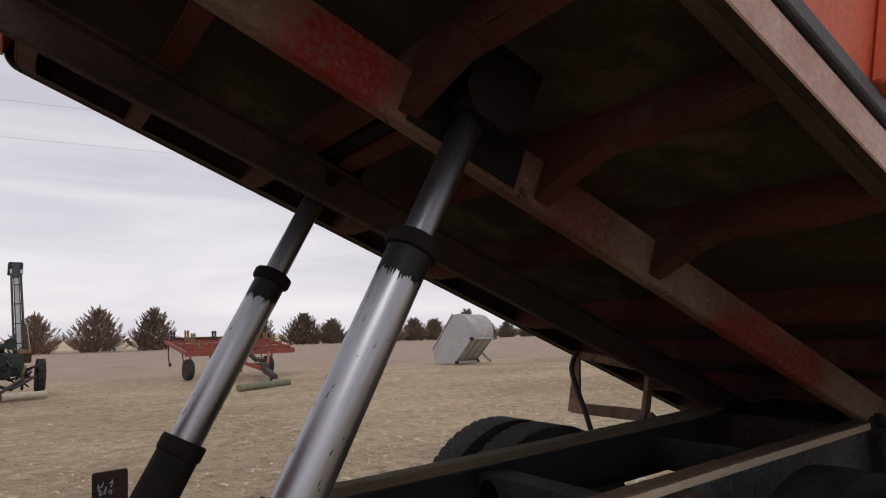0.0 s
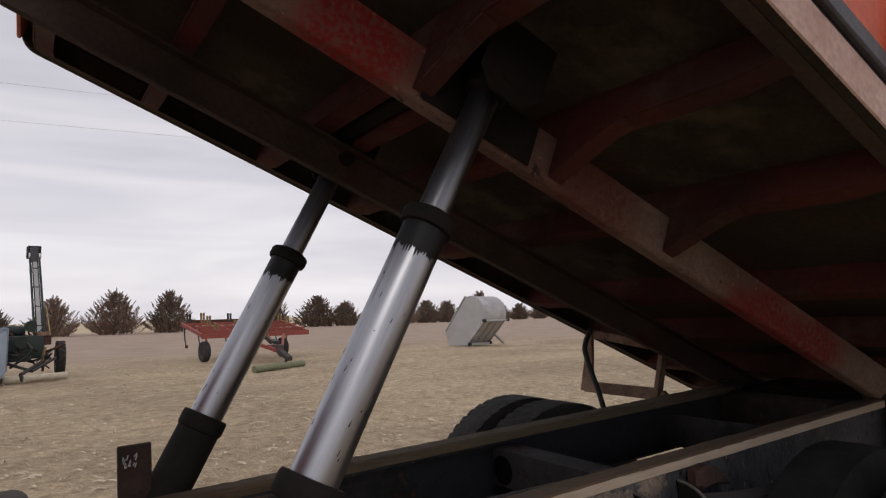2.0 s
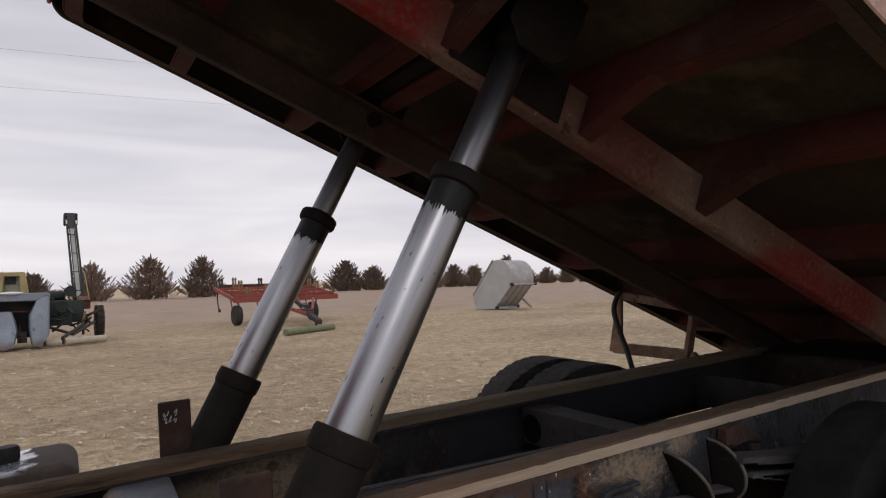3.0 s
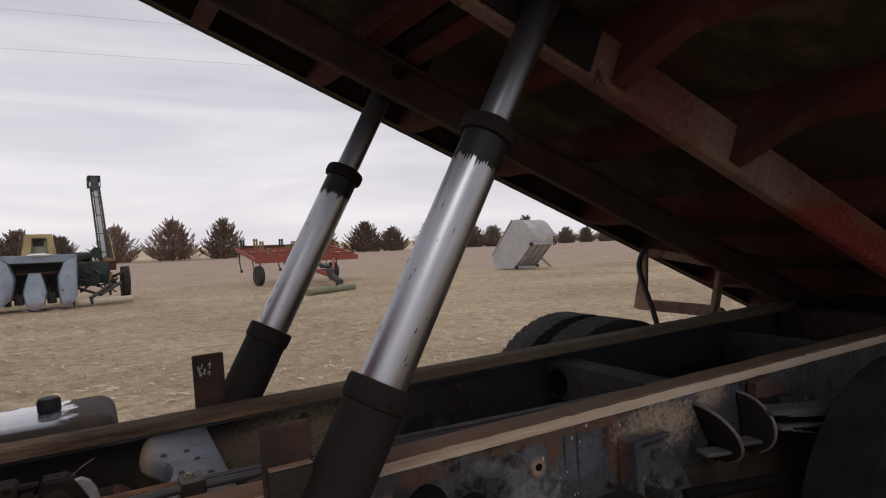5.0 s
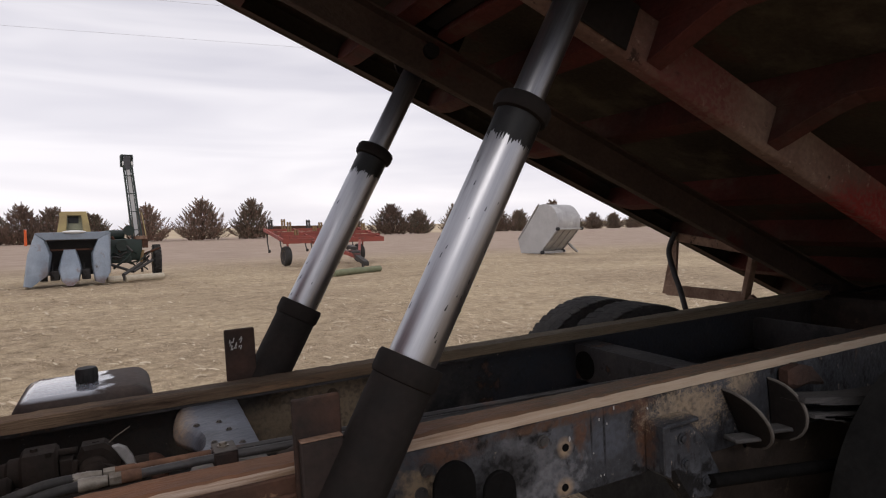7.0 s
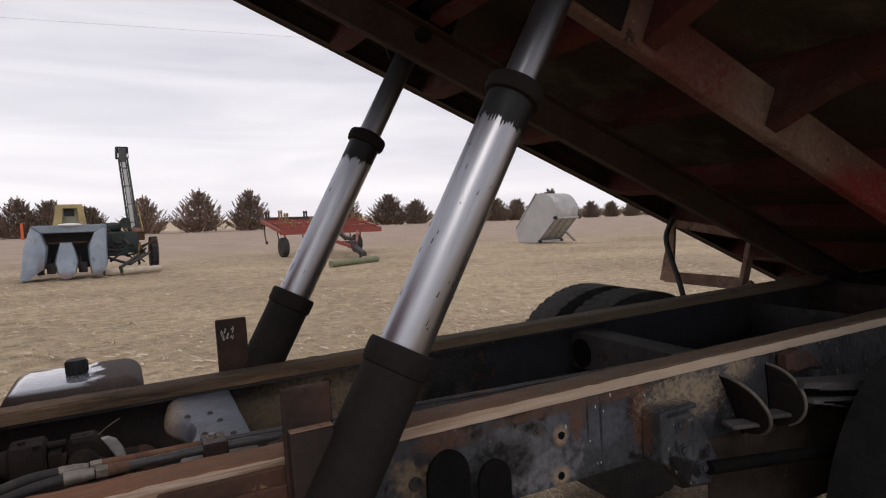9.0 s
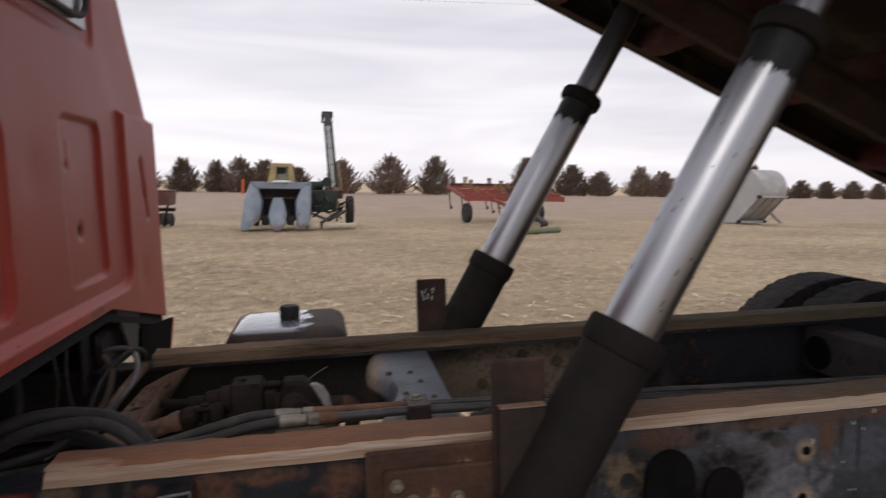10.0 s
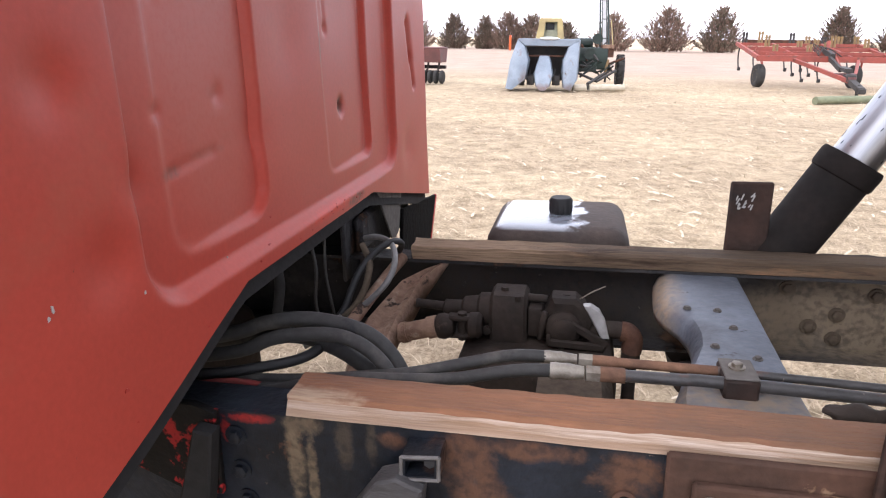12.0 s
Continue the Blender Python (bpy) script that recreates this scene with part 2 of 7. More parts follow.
M_MOUNT = material("bright_rust_plate", (0.080, 0.041, 0.028), (0.040, 0.024, 0.018), scale=7, rough=0.85, bump=0.4, spec=0.2, third=(0.030, 0.022, 0.020), third_scale=5, third_at=0.60, third_soft=0.1, extra=[((0.21, 0.13, 0.08), 14, 0.62, 0.06)])
M_WOODTOP = material("sill_wood", (0.225, 0.098, 0.045), (0.130, 0.058, 0.030), scale=2.5, stretch=(0.5, 4, 4), rough=0.8, bump=0.5, grain=40, third=(0.33, 0.21, 0.13), third_scale=3, third_at=0.66, third_soft=0.12, extra=[((0.085, 0.046, 0.030), 2.2, 0.57, 0.14, (0.7, 5, 5)), ((0.05, 0.030, 0.022), 9, 0.68, 0.05)], spots=[((0.052, 0.040, 0.026), (2.7, -0.39, 1.1), (1.9, 0.4, 0.4), 1.1, 6), ((0.34, 0.245, 0.165), (0.06, -0.425, 1.10), (0.10, 0.03, 0.03), 1.6, 30)])
M_WOODSIDE = material("sill_wood_side", (0.40, 0.305, 0.235), (0.215, 0.13, 0.078), scale=3, stretch=(0.3, 4, 9), rough=0.85, bump=0.32, grain=30, gmix=0.25, extra=[((0.16, 0.085, 0.045), 4, 0.64, 0.06, (0.35, 6, 18)), ((0.54, 0.45, 0.385), 2.4, 0.55, 0.14, (0.4, 4, 9))], spots=[((0.37, 0.305, 0.235), (2.7, -0.43, 1.07), (1.5, 0.3, 0.3), 0.9, 5)])
# first spot: light on the plank's front end, painted as a paler tan
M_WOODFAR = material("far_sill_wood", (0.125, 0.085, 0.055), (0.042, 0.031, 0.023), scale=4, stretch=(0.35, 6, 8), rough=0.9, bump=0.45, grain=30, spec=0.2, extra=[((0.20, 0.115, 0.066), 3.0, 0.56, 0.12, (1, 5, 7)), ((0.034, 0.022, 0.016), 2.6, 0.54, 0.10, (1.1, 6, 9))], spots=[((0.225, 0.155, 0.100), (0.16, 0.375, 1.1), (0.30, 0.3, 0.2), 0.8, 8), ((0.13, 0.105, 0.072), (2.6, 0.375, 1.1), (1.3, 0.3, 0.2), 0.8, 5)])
M_CHROME = material("chrome_rod", (0.44, 0.445, 0.468), (0.31, 0.315, 0.338), scale=3.2, stretch=(9, 9, 0.55), rough=0.36, metal=1.0, bump=0.02, rough_var=0.10, grain=30, gmix=0.12, extra=[((0.15, 0.145, 0.16), 5, 0.63, 0.14, (5, 5, 0.35))])
# darker chrome for the upper stages: oil, and the bed's shade painted in
M_CHROMEDARK = material("oily_shaded_chrome_rod", (0.30, 0.302, 0.322), (0.16, 0.16, 0.17), scale=3.2, stretch=(9, 9, 0.55), rough=0.36, metal=1.0, bump=0.02, rough_var=0.08, grain=30, gmix=0.2)
M_BARREL = material("barrel_black", (0.018, 0.0145, 0.0135), (0.011, 0.0095, 0.009), scale=14, rough=0.8, bump=0.12, third=(0.03, 0.024, 0.022), third_scale=10, third_at=0.63, spec=0.12)
M_BLACKPAINT = material("black_paint", (0.007, 0.007, 0.008), (0.004, 0.004, 0.0045), scale=12, rough=0.5, bump=0.2, spec=0.3)
# matte black for sooty parts and for the painted dark of holes
M_SOOTHOLE = material("soot_and_hole_black", (0.008, 0.0075, 0.0075), (0.004, 0.004, 0.004), scale=20, rough=0.95, bump=0.4, spec=0.05)
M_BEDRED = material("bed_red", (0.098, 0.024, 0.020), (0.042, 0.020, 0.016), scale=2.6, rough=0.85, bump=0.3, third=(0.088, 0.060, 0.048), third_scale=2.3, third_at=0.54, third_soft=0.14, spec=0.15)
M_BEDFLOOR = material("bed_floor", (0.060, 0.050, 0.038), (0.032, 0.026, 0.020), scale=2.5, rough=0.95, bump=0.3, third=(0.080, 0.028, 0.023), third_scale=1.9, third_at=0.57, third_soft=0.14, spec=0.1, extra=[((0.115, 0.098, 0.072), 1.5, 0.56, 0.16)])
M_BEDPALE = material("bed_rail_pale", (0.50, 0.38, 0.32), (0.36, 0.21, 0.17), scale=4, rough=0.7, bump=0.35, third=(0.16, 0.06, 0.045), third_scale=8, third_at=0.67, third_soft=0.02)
M_BEDGREY = material("bed_rail_grey", (0.075, 0.075, 0.085), scale=5, rough=0.6, bump=0.2)
M_BEDORANGE = material("bed_side_orange", (0.52, 0.095, 0.040), (0.40, 0.075, 0.035), scale=3, rough=0.55, bump=0.15, third=(0.12, 0.04, 0.03), third_scale=8, third_at=0.68, third_soft=0.02)
# darker copy of the tyre rubber, the raised bed's shade put into its colour
M_TYRESHADE = material("tyre_rubber_shaded", (0.017, 0.0165, 0.016), (0.008, 0.008, 0.008), scale=9, rough=0.95, bump=0.3, spec=0.06)
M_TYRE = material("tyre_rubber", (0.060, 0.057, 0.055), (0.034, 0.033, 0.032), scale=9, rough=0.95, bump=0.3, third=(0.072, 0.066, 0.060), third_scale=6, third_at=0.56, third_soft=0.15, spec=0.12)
M_HOSE = material("hose_rubber", (0.046, 0.0445, 0.043), (0.020, 0.0195, 0.0195), scale=5, rough=0.68, bump=0.2, third=(0.105, 0.095, 0.084), third_scale=6, third_at=0.56, third_soft=0.2, spec=0.3, extra=[((0.018, 0.018, 0.019), 9, 0.60, 0.06)])
M_ZINC = material("zinc_fitting", (0.30, 0.275, 0.235), (0.11, 0.088, 0.068), scale=26, rough=0.5, metal=0.35, bump=0.3, extra=[((0.15, 0.085, 0.05), 30, 0.60, 0.08)])
M_PUMP = material("greasy_cast_iron", (0.040, 0.030, 0.0245), (0.018, 0.0140, 0.0120), scale=12, rough=0.75, bump=0.25, spec=0.16, third=(0.075, 0.054, 0.040), third_scale=16, third_at=0.61, third_soft=0.1)
M_XMEM = material("crossmember_blue_grey", (0.130, 0.146, 0.178), (0.062, 0.070, 0.088), scale=5, rough=0.5, bump=0.25, spec=0.35, extra=[((0.020, 0.021, 0.026), 16, 0.64, 0.05), ((0.22, 0.185, 0.15), 26, 0.68, 0.04)],
                  spots=[((0.25, 0.19, 0.135), (0.635, 0.25, 1.03), (0.07, 0.20, 0.10), 0.7, 18), ((0.20, 0.155, 0.115), (0.73, -0.24, 1.056), (0.13, 0.06, 0.05), 1.8, 26), ((0.05, 0.055, 0.068), (0.70, 0.0, 1.05), (0.05, 0.07, 0.05), 1.6, 16)])
M_PIPE = material("dull_pipe_steel", (0.060, 0.056, 0.056), (0.020, 0.019, 0.020), scale=9, rough=0.5, bump=0.25, third=(0.12, 0.055, 0.035), third_scale=7, third_at=0.54, third_soft=0.1, extra=[((0.24, 0.21, 0.18), 22, 0.66, 0.04)])
M_RUSTPIPE = material("rusted_pipe", (0.205, 0.112, 0.070), (0.085, 0.048, 0.034), scale=11, rough=0.9, bump=0.4, spec=0.2, extra=[((0.04, 0.030, 0.026), 14, 0.60, 0.06)])
M_DUSTRUST = material("dusty_rust", (0.30, 0.200, 0.145), (0.140, 0.083, 0.058), scale=7, rough=0.95, bump=0.6, spec=0.15, extra=[((0.32, 0.25, 0.195), 12, 0.59, 0.1), ((0.040, 0.028, 0.023), 18, 0.60, 0.05)])
M_GREYCABLE = material("grey_cable", (0.20, 0.195, 0.19), (0.085, 0.082, 0.08), scale=14, rough=0.5, bump=0.1)
M_SPRING = material("spring_steel_dusty", (0.082, 0.079, 0.080), (0.022, 0.021, 0.022), scale=6, rough=0.75, bump=0.3, spec=0.25, stretch=(0.5, 3, 3))
M_DUSTGREY = material("dusty_grey_steel", (0.135, 0.122, 0.112), (0.070, 0.064, 0.060), scale=8, rough=0.85, bump=0.3, spec=0.2)
M_WORNEDGE = material("worn_steel_edge", (0.15, 0.145, 0.14), (0.09, 0.085, 0.085), scale=30, rough=0.6, metal=0.3, bump=0.2)
M_CLOTH = material("white_enamel", (0.74, 0.74, 0.73), (0.62, 0.62, 0.61), scale=5, rough=0.6, bump=0.05)
M_PICKPALE = material("pale_olive_sheet", (0.30, 0.30, 0.20), (0.20, 0.20, 0.14), scale=4, rough=0.6, bump=0.1)
M_CHIP = material("bright_chip", (0.40, 0.022, 0.015), rough=0.5, bump=0)
# brown darkened so that the far sill's shadow is in its colour
M_BEDBROWN = material("bed_far_sill_shaded_brown", (0.085, 0.060, 0.048), (0.045, 0.031, 0.026), scale=3, rough=0.9, bump=0.4, spec=0.12, third=(0.085, 0.022, 0.018), third_scale=2, third_at=0.6, third_soft=0.1)
# opaque: light through the cab is painted as a pale base colour
M_GLASS = material("pale_lit_window_glass", (0.26, 0.30, 0.31), (0.20, 0.235, 0.245), scale=2, rough=0.08, bump=0.0, rough_var=0.02, coat=0.6)
M_RUBBER = material("rubber_seal", (0.018, 0.018, 0.019), rough=0.7)
M_PICKBLUE = material("faded_blue_paint", (0.245, 0.288, 0.340), (0.140, 0.168, 0.208), scale=1.8, rough=0.5, bump=0.1, third=(0.15, 0.088, 0.070), third_scale=2.0, third_at=0.60, third_soft=0.12, extra=[((0.075, 0.060, 0.055), 5, 0.66, 0.05)], spots=[((0.13, 0.075, 0.06), (0.02, -0.7, 0.02), (0.5, 0.6, 0.22), 1.0, 6), ((0.11, 0.07, 0.058), (0.82, -0.5, 0.0), (0.34, 0.6, 0.26), 1.0, 6), ((0.12, 0.085, 0.075), (-0.62, -0.3, 0.25), (0.16, 0.5, 0.5), 1.2, 6)])
M_PICKYEL = material("faded_yellow_paint", (0.42, 0.33, 0.145), (0.30, 0.23, 0.11), scale=3, rough=0.6, bump=0.1)
M_PICKGREEN = material("dark_green_paint", (0.010, 0.026, 0.019), (0.006, 0.011, 0.009), scale=3, rough=0.55, bump=0.1)
M_DARKSTEEL = material("dark_machine_steel", (0.045, 0.038, 0.034), (0.022, 0.020, 0.019), scale=5, rough=0.7)
M_GALV = material("galvanised_sheet", (0.44, 0.43, 0.42), (0.31, 0.30, 0.295), scale=2.0, rough=0.45, metal=0.45, bump=0.05, extra=[((0.52, 0.51, 0.50), 1.4, 0.55, 0.1)])
M_GALVLIGHT = material("galvanised_end", (0.46, 0.455, 0.455), (0.36, 0.355, 0.355), scale=1.4, rough=0.5, metal=0.3, bump=0.05)
M_CULT = material("cultivator_orange_red", (0.30, 0.062, 0.042), (0.19, 0.045, 0.034), scale=3, rough=0.65, bump=0.1, third=(0.13, 0.055, 0.04), third_scale=5, third_at=0.58)
M_CULTYEL = material("spring_ochre", (0.25, 0.155, 0.06), (0.15, 0.095, 0.045), scale=5, rough=0.7)
M_LOG = material("weathered_post_wood", (0.52, 0.46, 0.36), (0.36, 0.31, 0.23), scale=5, stretch=(0.4, 4, 4), rough=0.9, bump=0.4)
M_LOGGREEN = material("green_tinged_post", (0.20, 0.215, 0.13), (0.125, 0.135, 0.08), scale=5, rough=0.9, bump=0.4)
M_MARKER = material("orange_marker", (0.80, 0.13, 0.025), rough=0.5, bump=0)
M_PLANTER = material("planter_maroon", (0.15, 0.055, 0.05), (0.085, 0.036, 0.034), scale=3, rough=0.6)
M_BARK = material("cedar_bark", (0.13, 0.085, 0.06), (0.07, 0.05, 0.038), scale=6, rough=0.95)
M_LEAF_A = material("cedar_needles_brown", (0.285, 0.188, 0.148), (0.155, 0.108, 0.088), scale=0.7, rough=0.9, bump=0, vary=0.5, spec=0.1)
M_LEAF_B = material("cedar_needles_green", (0.170, 0.150, 0.108), (0.100, 0.090, 0.068), scale=0.7, rough=0.9, bump=0, vary=0.5, spec=0.1)
M_STRAW = material("corn_straw", (0.53, 0.43, 0.31), (0.38, 0.30, 0.208), scale=1.2, rough=0.95, bump=0, vary=0.38, spec=0.1)
M_HUSK = material("pale_husk", (0.62, 0.54, 0.42), (0.50, 0.41, 0.29), scale=3, rough=0.95, bump=0, vary=0.22, spec=0.1)
M_WIRE = material("power_cable", (0.42, 0.42, 0.44), rough=0.7, bump=0)


def ground_material():
    m = bpy.data.materials.new("straw_field")
    m.use_nodes = True
    n, l = m.node_tree.nodes, m.node_tree.links
    b = n["Principled BSDF"]
    co = n.new("ShaderNodeTexCoord")

    def noise_at(scale, detail, rough, stretch=(1, 1, 1)):
        mp = n.new("ShaderNodeMapping")
        mp.inputs["Scale"].default_value = stretch
        l.new(co.outputs["Object"], mp.inputs["Vector"])
        t = n.new("ShaderNodeTexNoise")
        t.inputs["Scale"].default_value, t.inputs["Detail"].default_value, t.inputs["Roughness"].default_value = scale, detail, rough
        l.new(mp.outputs["Vector"], t.inputs["Vector"])
        return t.outputs["Fac"]

    def ramp(src, p0, c0, p1, c1):
        r = n.new("ShaderNodeValToRGB")
        r.color_ramp.elements[0].position, r.color_ramp.elements[0].color = p0, (*c0, 1)
        r.color_ramp.elements[1].position, r.color_ramp.elements[1].color = p1, (*c1, 1)
        l.new(src, r.inputs["Fac"])
        return r.outputs["Color"]

    def mix(kind, fac, a, c):
        x = n.new("ShaderNodeMix")
        x.data_type, x.blend_type = "RGBA", kind
        if isinstance(fac, float):
            x.inputs["Factor"].default_value = fac
        else:
            l.new(fac, x.inputs["Factor"])
        l.new(a, x.inputs["A"])
        l.new(c, x.inputs["B"])
        return x.outputs["Result"]

    fine = noise_at(38, 10, 0.82)
    mid = noise_at(4.6, 8, 0.75)
    broad = noise_at(0.28, 5, 0.55, (0.6, 1, 1))
    straw = ramp(fine, 0.37, (0.258, 0.202, 0.134), 0.64, (0.675, 0.557, 0.395))
    clump = ramp(mid, 0.36, (0.62, 0.60, 0.575), 0.62, (1.12, 1.10, 1.075))
    patch = ramp(broad, 0.38, (0.80, 0.78, 0.77), 0.62, (1.08, 1.08, 1.06))
    clods = ramp(noise_at(3.2, 8, 0.76, (0.9, 1.0, 1)), 0.38, (0.70, 0.68, 0.655), 0.58, (1.08, 1.075, 1.07))
    near = mix("MULTIPLY", 1.0, mix("MULTIPLY", 0.8, mix("MULTIPLY", 0.85, straw, clump), clods), patch)
    far_a = ramp(noise_at(1.1, 6, 0.6, (0.35, 1.4, 1)), 0.35, (0.302, 0.226, 0.174), 0.66, (0.432, 0.338, 0.266))
    sep = n.new("ShaderNodeSeparateXYZ")
    l.new(co.outputs["Object"], sep.inputs["Vector"])
    wob = n.new("ShaderNodeMath")
    wob.operation = "MULTIPLY_ADD"
    wob.inputs[1].default_value = 9.0
    l.new(broad, wob.inputs[0])
    l.new(sep.outputs["Y"], wob.inputs[2])
    edge = n.new("ShaderNodeMapRange")
    edge.inputs["From Min"].default_value, edge.inputs["From Max"].default_value = 29.0, 41.0
    l.new(wob.outputs[0], edge.inputs["Value"])
    col = mix("MIX", edge.outputs["Result"], near, far_a)
    pale = n.new("ShaderNodeMapRange")
    pale.inputs["From Min"].default_value, pale.inputs["From Max"].default_value = 108.0, 122.0
    l.new(sep.outputs["Y"], pale.inputs["Value"])
    far_b = ramp(noise_at(0.05, 4, 0.5), 0.4, (0.46, 0.36, 0.24), 0.6, (0.55, 0.45, 0.31))
    col = mix("MIX", pale.outputs["Result"], col, far_b)
    l.new(col, b.inputs["Base Color"])
    b.inputs["Roughness"].default_value = 0.95
    b.inputs["Specular IOR Level"].default_value = 0.15
    bp = n.new("ShaderNodeBump")
    bp.inputs["Strength"].default_value, bp.inputs["Distance"].default_value = 0.7, 0.03
    l.new(fine, bp.inputs["Height"])
    l.new(bp.outputs["Normal"], b.inputs["Normal"])
    return m


def tank_material():
    """Dusty dark tank whose top is wet round the filler neck: gloss in an uneven pool, tinted as reflected sky."""
    m = material("dusty_tank", (0.078, 0.057, 0.047), (0.036, 0.028, 0.025), scale=5, rough=0.85, bump=0.25)
    n, l = m.node_tree.nodes, m.node_tree.links
    b = n["Principled BSDF"]
    co = n.new("ShaderNodeTexCoord")
    nz = n.new("ShaderNodeTexNoise")
    nz.inputs["Scale"].default_value, nz.inputs["Detail"].default_value = 16.0, 4.0
    l.new(co.outputs["Object"], nz.inputs["Vector"])
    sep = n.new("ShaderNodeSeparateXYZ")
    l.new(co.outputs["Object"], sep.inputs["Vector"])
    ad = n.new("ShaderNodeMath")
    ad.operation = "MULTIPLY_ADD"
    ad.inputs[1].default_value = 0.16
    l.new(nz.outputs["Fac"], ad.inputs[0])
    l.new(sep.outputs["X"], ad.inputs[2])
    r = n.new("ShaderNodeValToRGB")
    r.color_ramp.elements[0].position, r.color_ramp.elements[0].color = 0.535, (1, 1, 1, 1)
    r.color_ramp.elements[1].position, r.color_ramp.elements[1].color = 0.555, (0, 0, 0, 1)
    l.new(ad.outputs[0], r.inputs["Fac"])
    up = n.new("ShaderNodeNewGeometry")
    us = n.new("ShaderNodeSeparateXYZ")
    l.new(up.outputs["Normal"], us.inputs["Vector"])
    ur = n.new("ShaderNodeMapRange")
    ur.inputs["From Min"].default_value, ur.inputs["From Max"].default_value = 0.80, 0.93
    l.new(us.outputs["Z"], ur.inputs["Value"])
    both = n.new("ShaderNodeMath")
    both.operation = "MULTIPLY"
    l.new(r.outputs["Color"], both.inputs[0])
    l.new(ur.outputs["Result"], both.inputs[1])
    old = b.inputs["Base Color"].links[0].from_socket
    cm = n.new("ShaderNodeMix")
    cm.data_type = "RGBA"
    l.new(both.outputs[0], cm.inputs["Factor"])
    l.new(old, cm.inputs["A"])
    # blue-grey of the mirrored sky, painted into the wet patch's base colour
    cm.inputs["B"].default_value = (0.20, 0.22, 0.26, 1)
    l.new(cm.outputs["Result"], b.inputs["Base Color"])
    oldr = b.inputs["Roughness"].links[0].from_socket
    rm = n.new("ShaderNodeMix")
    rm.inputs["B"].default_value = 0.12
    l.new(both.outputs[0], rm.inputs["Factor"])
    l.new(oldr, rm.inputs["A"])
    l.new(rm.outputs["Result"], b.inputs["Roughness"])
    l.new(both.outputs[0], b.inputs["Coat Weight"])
    return m


M_REDOLD = material("old_red_paint", (0.20, 0.020, 0.018), (0.11, 0.018, 0.016), scale=6, rough=0.75, bump=0.2, extra=[((0.08, 0.045, 0.038), 16, 0.60, 0.05)])
M_GROUND = ground_material()
M_TANK = tank_material()


# ---- mesh helpers ----
def part(name, bm, mat, parent=None, label="", smooth=True):
    """Links a bmesh as one mesh object, under a thing or a part. mat: one material or a list of them."""
    me = bpy.data.meshes.new(name)
    if smooth:
        for f in bm.faces:
            f.smooth = True
    bm.normal_update()
    bm.to_mesh(me)
    bm.free()
    if smooth:
        me.set_sharp_from_angle(angle=radians(38))
    for m in mat if isinstance(mat, (list, tuple)) else (mat,):
        me.materials.append(m)
    ob = new(name, me)
    if parent:
        ob.parent = parent
    if label:
        ob["label"] = label
    return ob


def thing(name, label, category, group="", m=None):
    ob = new(name)
    ob.empty_display_size = 0.2
    if m is not None:
        ob.matrix_world = m
    return tagged(ob, label, category, group)


def box(bm, lo, hi, bevel=0.004, m=None, segments=1):
    """A bevelled box between two corners, optionally moved by m."""
    lo, hi = Vector(lo), Vector(hi)
    c, s = (lo + hi) / 2, hi - lo
    r = bmesh.ops.create_cube(bm, size=1.0)
    vs = r["verts"]
    for v in vs:
        v.co = Vector((v.co.x * s.x, v.co.y * s.y, v.co.z * s.z)) + c
    if bevel:
        es = list({e for v in vs for e in v.link_edges})
        out = bmesh.ops.bevel(bm, geom=es, offset=min(bevel, 0.45 * min(abs(s.x), abs(s.y), abs(s.z))), segments=segments, affect="EDGES", profile=0.5)
        vs = list({v for f in out["faces"] for v in f.verts} | {v for v in vs if v.is_valid})
    if m is not None:
        for v in vs:
            v.co = m @ v.co
    return vs


def beam(bm, a, b, width, height, bevel=0.003, up=(0, 0, 1)):
    """A bar of rectangular section from a to b."""
    a, b = Vector(a), Vector(b)
    d = (b - a)
    x = d.normalized()
    y = Vector(up).cross(x)
    y = y.normalized() if y.length > 1e-5 else Vector((0, 1, 0))
    z = x.cross(y)
    m = Matrix((x, y, z)).transposed().to_4x4()
    m.translation = (a + b) / 2
    return box(bm, (-d.length / 2, -width / 2, -height / 2), (d.length / 2, width / 2, height / 2), bevel, m)


def rod(bm, a, b, r, r2=None, segments=20, caps=True):
    a, b = Vector(a), Vector(b)
    d = b - a
    m = d.to_track_quat("Z", "Y").to_matrix().to_4x4()
    m.translation = (a + b) / 2
    return bmesh.ops.create_cone(bm, cap_ends=caps, segments=segments, radius1=r, radius2=r if r2 is None else r2, depth=d.length, matrix=m)["verts"]


def lathe(bm, profile, m, segments=32):
    """Turns (radius, height) pairs round the local z axis, then moves them by m."""
    rings = []
    for r, h in profile:
        rings.append([bm.verts.new(m @ Vector((r * math.cos(2 * math.pi * k / segments), r * math.sin(2 * math.pi * k / segments), h))) for k in range(segments)])
    for p, q in zip(rings, rings[1:]):
        for k in range(segments):
            j = (k + 1) % segments
            bm.faces.new((p[k], p[j], q[j], q[k]))
    bm.faces.new(rings[0][::-1])
    bm.faces.new(rings[-1])
    return rings


